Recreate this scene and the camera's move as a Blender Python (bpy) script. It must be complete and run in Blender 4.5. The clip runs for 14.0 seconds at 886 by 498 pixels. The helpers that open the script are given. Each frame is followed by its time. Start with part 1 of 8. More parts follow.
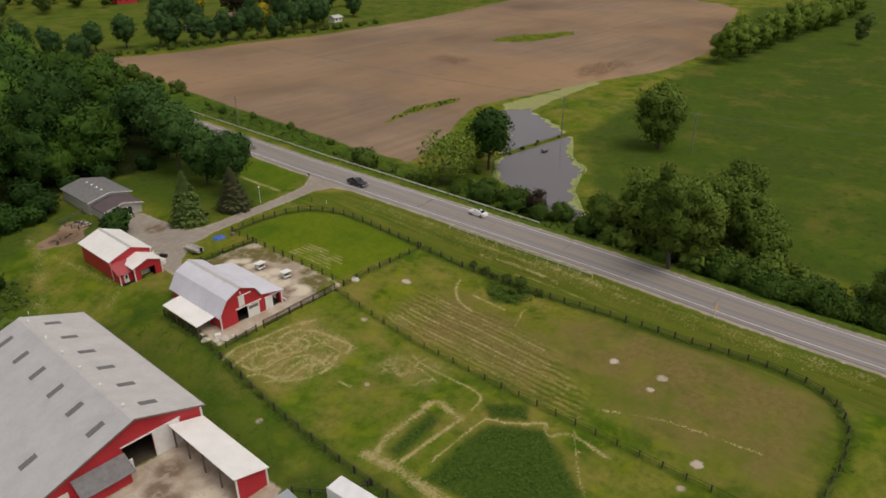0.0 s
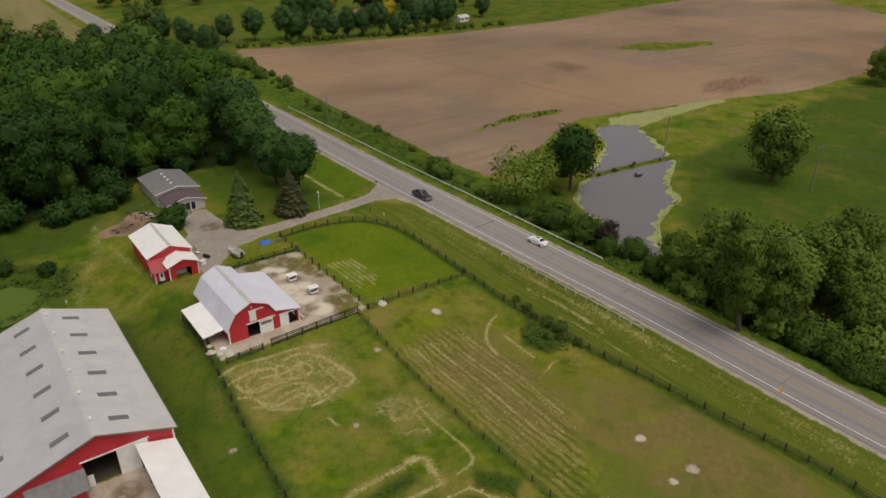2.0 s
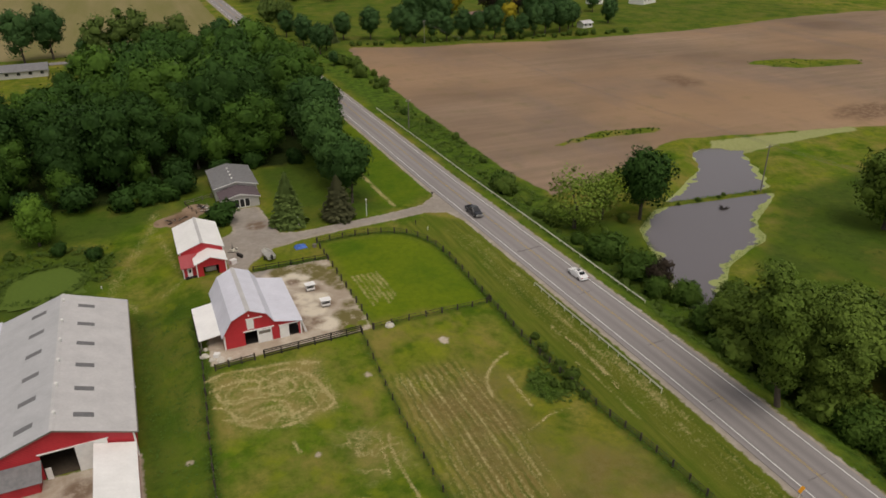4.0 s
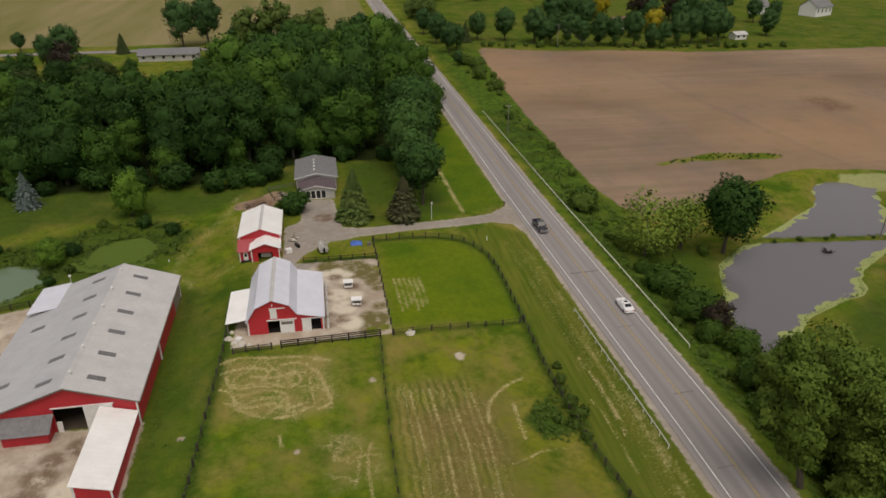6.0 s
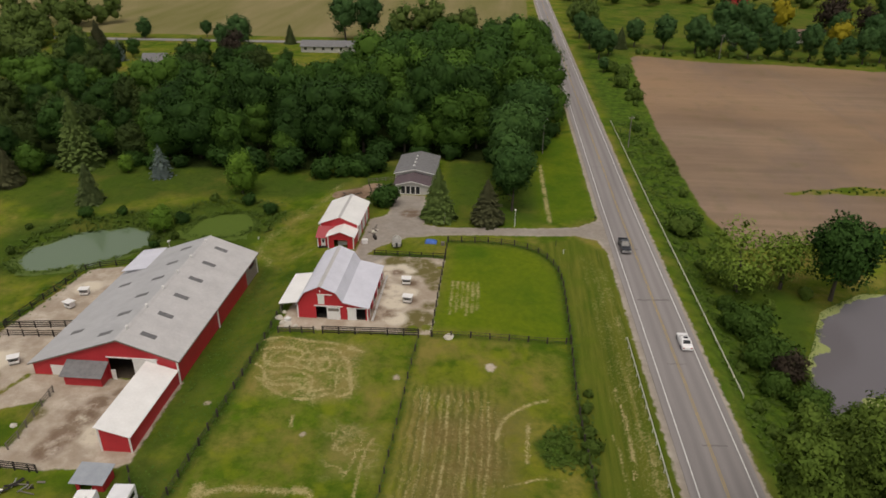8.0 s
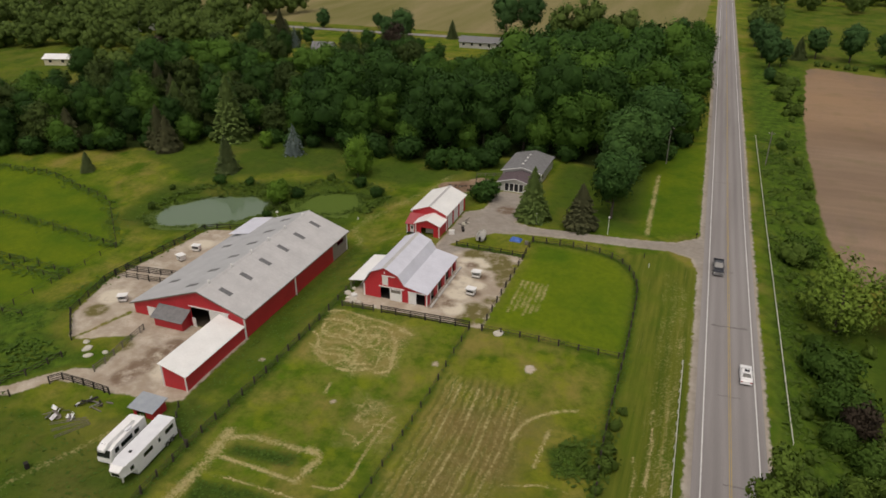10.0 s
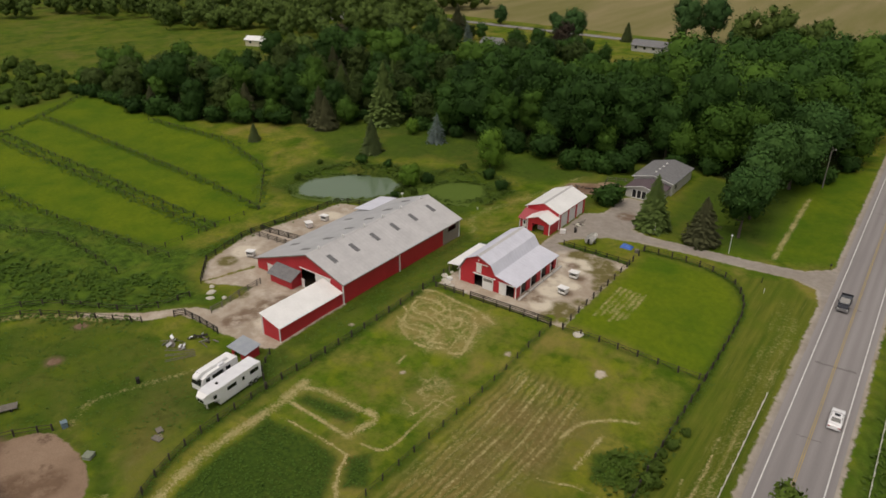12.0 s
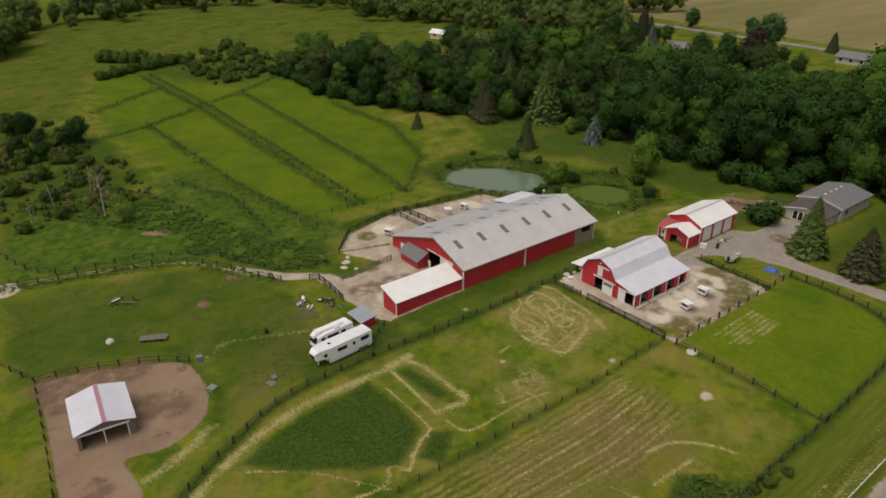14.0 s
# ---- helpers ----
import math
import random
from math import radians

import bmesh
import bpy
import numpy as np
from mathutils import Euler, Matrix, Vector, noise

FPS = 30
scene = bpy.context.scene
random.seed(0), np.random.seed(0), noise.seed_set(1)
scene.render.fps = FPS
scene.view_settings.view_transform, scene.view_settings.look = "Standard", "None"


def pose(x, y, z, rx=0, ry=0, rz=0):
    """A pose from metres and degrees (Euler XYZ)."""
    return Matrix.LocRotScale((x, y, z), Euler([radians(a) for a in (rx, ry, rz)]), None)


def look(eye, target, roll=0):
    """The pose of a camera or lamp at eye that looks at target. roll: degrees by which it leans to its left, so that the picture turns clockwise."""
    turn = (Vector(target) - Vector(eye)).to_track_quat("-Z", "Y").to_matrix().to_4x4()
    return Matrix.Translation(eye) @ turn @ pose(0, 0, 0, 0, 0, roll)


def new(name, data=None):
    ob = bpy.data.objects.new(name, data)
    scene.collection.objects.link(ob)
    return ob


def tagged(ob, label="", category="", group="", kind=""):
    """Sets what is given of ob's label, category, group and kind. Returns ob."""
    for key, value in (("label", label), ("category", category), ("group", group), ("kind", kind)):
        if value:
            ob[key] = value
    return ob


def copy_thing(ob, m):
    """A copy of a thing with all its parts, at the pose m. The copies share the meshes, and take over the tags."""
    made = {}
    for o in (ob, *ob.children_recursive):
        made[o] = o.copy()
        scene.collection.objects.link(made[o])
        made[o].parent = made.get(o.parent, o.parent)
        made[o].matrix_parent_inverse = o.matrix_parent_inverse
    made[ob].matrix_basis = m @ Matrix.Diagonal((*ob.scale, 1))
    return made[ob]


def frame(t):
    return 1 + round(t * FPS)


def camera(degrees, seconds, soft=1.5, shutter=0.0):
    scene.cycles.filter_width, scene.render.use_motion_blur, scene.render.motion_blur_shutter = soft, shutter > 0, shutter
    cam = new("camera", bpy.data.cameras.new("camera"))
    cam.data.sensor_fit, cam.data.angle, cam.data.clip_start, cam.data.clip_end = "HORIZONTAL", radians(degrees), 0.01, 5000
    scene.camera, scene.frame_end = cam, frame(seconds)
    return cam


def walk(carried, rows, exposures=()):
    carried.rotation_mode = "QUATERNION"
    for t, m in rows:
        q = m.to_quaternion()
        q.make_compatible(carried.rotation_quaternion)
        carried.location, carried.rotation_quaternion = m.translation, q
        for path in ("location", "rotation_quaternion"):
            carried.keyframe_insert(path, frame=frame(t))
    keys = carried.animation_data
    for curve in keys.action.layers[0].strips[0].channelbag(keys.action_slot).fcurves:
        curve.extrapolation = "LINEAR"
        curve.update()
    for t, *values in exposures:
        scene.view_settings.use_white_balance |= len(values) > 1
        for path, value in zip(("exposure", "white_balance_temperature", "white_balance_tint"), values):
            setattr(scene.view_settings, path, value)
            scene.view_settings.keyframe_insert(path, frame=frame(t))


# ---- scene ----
cam = camera(64.6, 14.0, soft=1.65)
PATH = [
    (0, (-2.297, -4.14, 64.911), (-0.956, -2.943, 64.034), -0.6),
    (0.5, (3.035, -5.368, 64.909), (4.309, -4.099, 64.034), -0.7),
    (1, (8.253, -5.896, 64.849), (9.46, -4.563, 63.972), -0.5),
    (1.5, (13.663, -6.731, 64.916), (14.796, -5.336, 64.039), -0.5),
    (2, (19.13, -7.334, 65.01), (20.185, -5.88, 64.131), -0.4),
    (2.5, (24.633, -7.867, 65.122), (25.609, -6.358, 64.244), -0.4),
    (3, (30.136, -8.588, 65.228), (31.03, -7.029, 64.35), -0.3),
    (5.5, (55.737, -12.129, 65.836), (56.173, -10.386, 64.958), 0.1),
    (6, (60.636, -12.613, 66.065), (60.957, -10.846, 65.185), 0.3),
    (6.5, (65.644, -12.711, 65.973), (65.848, -10.926, 65.094), 0.2),
    (7, (70.375, -12.499, 66.191), (70.463, -10.706, 65.31), 0.4),
    (7.5, (75.268, -12.296, 66.197), (75.237, -10.5, 65.318), 0.5),
    (8, (80.204, -12.059, 66.237), (80.052, -10.27, 65.357), 0.4),
    (10.5, (102.606, -9.116, 66.152), (101.866, -7.483, 65.267), 0.3),
    (11, (106.201, -8.268, 66.101), (105.351, -6.689, 65.215), 0.4),
    (11.5, (109.323, -7.396, 66.035), (108.369, -5.878, 65.148), 0.5),
    (12, (112.192, -6.532, 66.045), (111.136, -5.084, 65.156), 0.5),
    (12.5, (114.735, -5.334, 65.928), (113.583, -3.964, 65.037), 0.5),
    (13, (116.932, -4.388, 65.8), (115.689, -3.099, 64.909), 0.5),
    (13.5, (118.845, -3.282, 65.813), (117.518, -2.081, 64.92), 0.5),
    (14, (120.682, -1.928, 65.8), (119.274, -0.824, 64.906), 0.3),
]
walk(cam, [(t, look(eye, target, roll)) for t, eye, target, roll in PATH], [(0, -0.23, 7100, 13), (14, -0.23, 7100, 13)])

# ---- world, sun, exposure ----
world = bpy.data.worlds.new("overcast_sky")
scene.world = world
world.use_nodes = True
wn, wl = world.node_tree.nodes, world.node_tree.links
sky = wn.new("ShaderNodeTexSky")
sky.sky_type, sky.sun_disc = "NISHITA", False
sky.sun_elevation, sky.sun_rotation = radians(66), radians(176)
sky.dust_density, sky.air_density = 3.0, 1.0
soften = wn.new("ShaderNodeHueSaturation")
soften.inputs["Saturation"].default_value = 0.25
wl.new(sky.outputs[0], soften.inputs["Color"])
wl.new(soften.outputs[0], wn["Background"].inputs["Color"])
wn["Background"].inputs["Strength"].default_value = 0.130
sun = new("sun", bpy.data.lights.new("sun", "SUN"))
sun.data.energy, sun.data.angle, sun.data.color = 1.3, radians(40), (1.0, 0.95, 0.86)
sun.matrix_world = look((0, 0, 100), (-3, 44, 0))

# ---- small tools ----


def rgb(r, g, b):
    return (r, g, b, 1.0)


def material(name, dark, light, scale=4.0, rough=0.8, metal=0.0, bump=0.15, fine=40.0, object_spread=0.0, island_spread=0.0, spec=0.3, streak=None):
    """A surface between two colours: stains at one scale, grain at a finer one, relief from both."""
    m = bpy.data.materials.new(name)
    m.use_nodes = True
    n, l = m.node_tree.nodes, m.node_tree.links
    p = n["Principled BSDF"]
    p.inputs["Roughness"].default_value, p.inputs["Metallic"].default_value = rough, metal
    p.inputs["Specular IOR Level"].default_value = spec
    co = n.new("ShaderNodeTexCoord")
    vec = co.outputs["Object"]
    if streak:
        mp = n.new("ShaderNodeMapping")
        mp.inputs["Scale"].default_value = streak
        l.new(vec, mp.inputs["Vector"])
        vec = mp.outputs[0]
    a, b = n.new("ShaderNodeTexNoise"), n.new("ShaderNodeTexNoise")
    a.inputs["Scale"].default_value, a.inputs["Detail"].default_value, a.inputs["Roughness"].default_value = scale, 5, 0.6
    b.inputs["Scale"].default_value, b.inputs["Detail"].default_value = fine, 3
    l.new(vec, a.inputs["Vector"]), l.new(co.outputs["Object"], b.inputs["Vector"])
    mix = n.new("ShaderNodeMath")
    mix.operation = "MULTIPLY_ADD"
    l.new(b.outputs["Fac"], mix.inputs[0])
    mix.inputs[1].default_value = 0.45
    l.new(a.outputs["Fac"], mix.inputs[2])
    last = mix.outputs[0]
    for spread, node, socket in ((object_spread, "ShaderNodeObjectInfo", "Random"), (island_spread, "ShaderNodeNewGeometry", "Random Per Island")):
        if spread:
            r, k = n.new(node), n.new("ShaderNodeMath")
            k.operation = "MULTIPLY_ADD"
            l.new(r.outputs[socket], k.inputs[0])
            k.inputs[1].default_value = spread
            l.new(last, k.inputs[2])
            last = k.outputs[0]
    top = 0.95 + object_spread + island_spread
    rr = n.new("ShaderNodeMapRange")
    rr.inputs["From Min"].default_value, rr.inputs["From Max"].default_value = 0.4, top
    l.new(last, rr.inputs["Value"])
    c = n.new("ShaderNodeMix")
    c.data_type = "RGBA"
    c.inputs["A"].default_value, c.inputs["B"].default_value = rgb(*dark), rgb(*light)
    l.new(rr.outputs[0], c.inputs["Factor"])
    l.new(c.outputs["Result"], p.inputs["Base Color"])
    if bump:
        u = n.new("ShaderNodeBump")
        u.inputs["Strength"].default_value, u.inputs["Distance"].default_value = bump, 0.05
        l.new(mix.outputs[0], u.inputs["Height"])
        l.new(u.outputs[0], p.inputs["Normal"])
    return m


def ribbed(name, dark, light, axis, pitch, rough=0.45, metal=0.0, scale=0.35, spec=0.4):
    """Painted sheet metal with ribs of the given pitch across the named axis."""
    m = material(name, dark, light, scale=scale, rough=rough, metal=metal, bump=0.0, fine=3.0, spec=spec)
    n, l = m.node_tree.nodes, m.node_tree.links
    w, co, u = n.new("ShaderNodeTexWave"), n.new("ShaderNodeTexCoord"), n.new("ShaderNodeBump")
    w.wave_type, w.bands_direction, w.wave_profile = "BANDS", axis, "SIN"
    w.inputs["Scale"].default_value = 2 * math.pi / pitch / 20
    w.inputs["Distortion"].default_value = 0.0
    u.inputs["Strength"].default_value, u.inputs["Distance"].default_value = 0.35, 0.03
    l.new(co.outputs["Object"], w.inputs["Vector"]), l.new(w.outputs["Fac"], u.inputs["Height"])
    l.new(u.outputs[0], n["Principled BSDF"].inputs["Normal"])
    return m


def foliage(name, dark, light, spread=0.5, rough=0.7):
    """Leaves: diffuse with a little light let through."""
    m = material(name, dark, light, scale=0.6, rough=rough, bump=0.0, fine=6.0, object_spread=spread, island_spread=0.10, spec=0.12)
    n, l = m.node_tree.nodes, m.node_tree.links
    tr, mx, out = n.new("ShaderNodeBsdfTranslucent"), n.new("ShaderNodeMixShader"), n["Material Output"]
    src = n["Principled BSDF"].inputs["Base Color"].links[0].from_socket
    l.new(src, tr.inputs["Color"])
    mx.inputs["Fac"].default_value = 0.10
    l.new(n["Principled BSDF"].outputs[0], mx.inputs[1]), l.new(tr.outputs[0], mx.inputs[2])
    l.new(mx.outputs[0], out.inputs["Surface"])
    return m


def part(name, bm, mat, parent=None, label=""):
    """Link a bmesh as one mesh object under a thing or a part."""
    me = bpy.data.meshes.new(name)
    bm.normal_update()
    bm.to_mesh(me)
    bm.free()
    me.materials.append(mat)
    ob = new(name, me)
    ob.parent = parent
    if label:
        ob["label"] = label
    return ob


def rawmesh(name, verts, faces, mat, parent=None, normals=None):
    me = bpy.data.meshes.new(name)
    me.from_pydata(verts, [], faces)
    me.materials.append(mat)
    if normals is not None:
        me.polygons.foreach_set("use_smooth", np.ones(len(faces), bool))
        me.normals_split_custom_set_from_vertices(normals)
    ob = new(name, me)
    ob.parent = parent
    return ob


def thing(name, label, category, at=(0, 0, 0), turn=0.0, group="", kind=""):
    ob = tagged(new(name), label, category, group, kind)
    ob.matrix_world = pose(*at, 0, 0, turn)
    ob.empty_display_size = 0.3
    return ob


def prism(bm, poly, axis, a, b):
    """Push a polygon, given in the two other axes, from a to b along an axis (0, 1 or 2)."""
    def place(u, v, w):
        return ((w, u, v), (u, w, v), (u, v, w))[axis]
    lo = [bm.verts.new(place(u, v, a)) for u, v in poly]
    hi = [bm.verts.new(place(u, v, b)) for u, v in poly]
    k = len(poly)
    bm.faces.new(lo[::-1])
    bm.faces.new(hi)
    for i in range(k):
        bm.faces.new((lo[i], lo[(i + 1) % k], hi[(i + 1) % k], hi[i]))


def box(bm, x0, x1, y0, y1, z0, z1):
    prism(bm, [(x0, y0), (x1, y0), (x1, y1), (x0, y1)], 2, z0, z1)


def fixed(bm):
    bmesh.ops.recalc_face_normals(bm, faces=bm.faces)
    return bm


def boxes(*rows):
    bm = bmesh.new()
    for r in rows:
        box(bm, *r)
    return fixed(bm)


def tube(bm, p, q, r0, r1, n=7):
    p, q = Vector(p), Vector(q)
    d = (q - p).normalized()
    side = d.orthogonal().normalized()
    other = d.cross(side)
    rings = []
    for c, r in ((p, r0), (q, r1)):
        rings.append([bm.verts.new(c + r * (side * math.cos(2 * math.pi * i / n) + other * math.sin(2 * math.pi * i / n))) for i in range(n)])
    for i in range(n):
        bm.faces.new((rings[0][i], rings[0][(i + 1) % n], rings[1][(i + 1) % n], rings[1][i]))
    bm.faces.new(rings[0][::-1])
    bm.faces.new(rings[1])


def upright_wall(axis, at, thick, top, base, openings=()):
    """A wall whose upper edge follows the points (u, z) of top, with rectangular openings (u0, u1, z0, z1) cut through."""
    bm = bmesh.new()
    cuts = sorted({round(u, 4) for u, _ in top} | {round(u, 4) for o in openings for u in o[:2]})
    us, zs = [u for u, _ in top], [z for _, z in top]
    for a, b in zip(cuts, cuts[1:]):
        za, zb = np.interp(a, us, zs), np.interp(b, us, zs)
        holes = sorted((o[2], o[3]) for o in openings if o[0] <= a + 1e-4 and o[1] >= b - 1e-4)
        low = base
        for h0, h1 in holes:
            if h0 > low + 0.01:
                prism(bm, [(a, low), (b, low), (b, h0), (a, h0)], axis, at, at + thick)
            low = h1
        if min(za, zb) > low + 0.01:
            prism(bm, [(a, low), (b, low), (b, zb), (a, za)], axis, at, at + thick)
    bmesh.ops.remove_doubles(bm, verts=bm.verts, dist=0.001)
    return fixed(bm)


def slab(bm, a, b, c, d, thick):
    """A roof sheet over four corners, with thickness below."""
    top = [bm.verts.new(v) for v in (a, b, c, d)]
    low = [bm.verts.new((v[0], v[1], v[2] - thick)) for v in (a, b, c, d)]
    bm.faces.new(top)
    bm.faces.new(low[::-1])
    for i in range(4):
        bm.faces.new((top[i], low[i], low[(i + 1) % 4], top[(i + 1) % 4]))


def slabs(thick, *quads):
    bm = bmesh.new()
    for q in quads:
        slab(bm, *q, thick)
    return fixed(bm)


# ---- the lie of the land ----


def step(a, b, v):
    t = np.clip((v - a) / (b - a), 0, 1)
    return t * t * (3 - 2 * t)


def road_x(y):
    return 109.45 - 0.0135 * (y - 50)


def road_z(y):
    return 1.7 + 0.8 * step(15, 60, y) + 0.016 * np.maximum(0, y - 145)


POND_EAST = [(205, 138), (197, 146), (188, 143), (181, 130), (163, 118), (153, 113), (141, 104), (132, 86), (127, 73), (132, 71), (137, 76), (145, 83), (152, 86), (161, 89), (166, 97), (176, 103), (185, 109), (192, 120), (199, 130)]
POND_WEST = [(-18, 108), (-13, 104.5), (-4, 107.5), (2, 113.5), (7, 121), (2, 125), (-3, 127), (-13, 122), (-18, 115)]
POND_GREEN = [(11, 123), (17, 121.5), (23, 123.5), (25.5, 130), (21, 135.5), (13, 132)]


def inside(poly, x, y):
    """Distance to a polygon's outline, positive inside."""
    x, y = np.asarray(x, float), np.asarray(y, float)
    best, odd = np.full(x.shape, 1e18), np.zeros(x.shape, bool)
    for (ax, ay), (bx, by) in zip(poly, poly[1:] + poly[:1]):
        dx, dy = bx - ax, by - ay
        t = np.clip(((x - ax) * dx + (y - ay) * dy) / (dx * dx + dy * dy), 0, 1)
        best = np.minimum(best, (x - ax - t * dx) ** 2 + (y - ay - t * dy) ** 2)
        cross = (ay > y) != (by > y)
        odd ^= cross & (x < (bx - ax) * (y - ay) / (by - ay if by != ay else 1e-9) + ax)
    return np.where(odd, 1, -1) * np.sqrt(best)


def ground_z(x, y):
    x, y = np.asarray(x, float), np.asarray(y, float)
    w = 1 - step(34, 46, x)
    e = step(76, 94, x) * (1 - w)
    west = 1.8 * step(106, 142, y) - 0.5 * (1 - step(52, 70, y)) * w
    h = west * w + (1 - w) * ((1 - e) * 2.5 * step(62, 92, y) + e * 2.2 * step(68, 122, y))
    far = step(112, 126, x)
    h = h * (1 - far) + far * (-0.4 + 2.6 * step(118, 165, y)) + 0.016 * np.maximum(0, y - 145)
    off = np.abs(x - road_x(y))
    k = 1 - step(6.0, 12.0, off)
    h = h * (1 - k) + (road_z(y) - 0.06) * k
    hollow = step(-2.5, 2.0, inside(POND_EAST, x, y))
    h = h * (1 - hollow) + hollow * -1.2
    t = np.clip(((x - 151) * 36 + (y - 114) * -4) / (36 * 36 + 16), 0, 1)
    k = 1 - step(0.8, 2.6, np.hypot(x - 151 - 36 * t, y - 114 + 4 * t))
    h = h * (1 - k) + k * np.maximum(h, -0.48)
    for pool, level in ((POND_WEST, -0.9), (POND_GREEN, 0.1)):
        hollow = step(-3.5, 1.5, inside(pool, x, y))
        h = h * (1 - hollow) + hollow * level
    return h


def gz(x, y):
    return float(ground_z(np.array([x]), np.array([y]))[0])


def curve(pts, n=6):
    """A smooth line through the points."""
    p = [np.array(q, float) for q in pts]
    p = [2 * p[0] - p[1]] + p + [2 * p[-1] - p[-2]]
    out = []
    for a, b, c, d in zip(p, p[1:], p[2:], p[3:]):
        for k in range(n):
            t = k / n
            out.append(tuple(0.5 * (2 * b + (c - a) * t + (2 * a - 5 * b + 4 * c - d) * t * t + (3 * b - a - 3 * c + d) * t ** 3)))
    return out + [tuple(p[-2])]


# Cut hay, tracks and mown rows, as lines in metres.
HAY_NORTH = [
    curve([(42.6, 82.5), (46, 83), (50, 82.5), (55, 82), (59.5, 80.5)]), curve([(43, 80), (47, 80.5), (50, 79.4), (48.5, 76.5), (45, 76.4), (43.8, 79)]), curve([(52, 80.5), (55, 80.6), (57.5, 78), (58.8, 74), (59.3, 71.3), (57.5, 70.3)]),
    curve([(43, 76.5), (46.5, 74.6), (49.5, 75.2), (52.5, 74.2), (53.2, 72)]), curve([(44, 73.5), (47, 72), (50.4, 72.4), (53, 71.2), (55.8, 71.8)]), curve([(48, 70.6), (51, 69.4), (54.5, 69.8), (55.8, 71)]), curve([(47.5, 78.5), (51, 77.8), (54, 78.6), (55, 76.6), (53, 75.4), (50, 76.8)]), curve([(45, 75), (46, 72), (48, 70.5)]),
]
HAY_SOUTH = [
    (curve([(46.2, 46.8), (51.9, 46.6), (58.4, 46.3)]), 0.42, 0.55), (curve([(46.9, 43.6), (52.8, 43.9), (59.4, 43.7), (60.2, 43.3), (61.5, 40.5), (64.8, 36.6)]), 0.24, 0.55), (curve([(45.2, 47.0), (44.8, 49.6), (47.1, 51.4), (51.4, 51.7), (55.2, 51.5)]), 0.75, 0.48),
    (curve([(56.2, 52.1), (58.3, 51.5), (58.0, 48.6), (57.6, 46.5)]), 0.8, 0.55), (curve([(60.0, 46.4), (63.0, 47.0), (63.9, 49.2), (63.7, 53.9), (63.8, 59.5), (64.4, 62.2)]), 0.28, 0.55), (curve([(62, 55), (62.6, 59), (63, 62)]), 0.4, 0.3),
    (curve([(53, 12), (48, 21), (44.9, 31.7), (44.8, 40.4), (44.7, 45.5), (44.1, 51.3)]), 1.1, 0.50), (curve([(62.5, 38.9), (64.5, 36.8), (62.7, 35.0), (64.9, 32.8), (64.2, 26.6)]), 0.5, 0.42),
]
HAY_EAST = [
    (curve([(81.3, 63.7), (82.2, 67.3), (85.0, 70.6), (88.7, 72.7)]), 0.42, 0.5), (curve([(85.5, 59.7), (85.7, 64.4), (85.8, 67.1)]), 0.4, 0.48), (curve([(82.4, 54.8), (86.7, 56.6), (90.5, 56.7)]), 0.3, 0.36), (curve([(52, 20), (58, 27), (66, 33)]), 0.25, 0.4), (curve([(72, 33), (76, 24), (78, 12)]), 0.25, 0.36),
    (curve([(99, 76), (99.6, 66), (99.2, 56)]), 0.25, 0.45), (curve([(101.2, 80), (101, 68), (101.6, 55), (101, 44)]), 0.25, 0.45), (curve([(97.6, 66), (98.2, 58), (97.8, 50)]), 0.25, 0.42), (curve([(102.6, 70), (102.2, 62), (102.8, 52)]), 0.25, 0.42), (curve([(52, 66), (52.4, 63.6)]), 0.3, 0.5),
]
STRAW_LINES = [(h, 0.30, 0.42) for h in HAY_NORTH] + HAY_SOUTH + HAY_EAST
STRAW_LINES += [([(69.0 + 1.0 * k, 72.5 - 0.12 * k), (69.5 + 1.0 * k, 60), (69.0 + 0.95 * k, 48 - (k * 5) % 9)], 0.3, 0.22 + 0.12 * ((k * 7) % 3)) for k in range(13)]
STRAW_LINES += [([(72.3 + 0.95 * k, 104), (72.6 + 0.95 * k, 92 + k % 3)], 0.42, 0.42) for k in range(6)]
STRAW_LINES += [(curve([(97.5 + 1.7 * k, 118 - 3 * k), (98.6 + 1.5 * k, 90), (99.5 + 1.2 * k, 60), (100.5 + k, 30), (101 + k, 5)]), 0.9, 0.16 + 0.05 * k) for k in range(3)]
STRAW_LINES += [(curve([(34, 112), (30, 118), (32.5, 127), (38, 140), (40, 152)]), 1.6, 0.27), (curve([(39, 113), (43, 117), (42, 124), (40, 140)]), 1.0, 0.25), (curve([(92, 134), (91.5, 150), (91, 172)]), 0.7, 0.55), (curve([(30, 49), (25, 38), (22, 30), (24.5, 24.5)]), 0.8, 0.30), (curve([(41, 20), (45, 12), (47, 4)]), 1.0, 0.45), (curve([(2, 43), (-5, 39), (-10, 35.4), (-15, 26.5), (-19, 14), (-21, 4)]), 1.0, 0.5)]


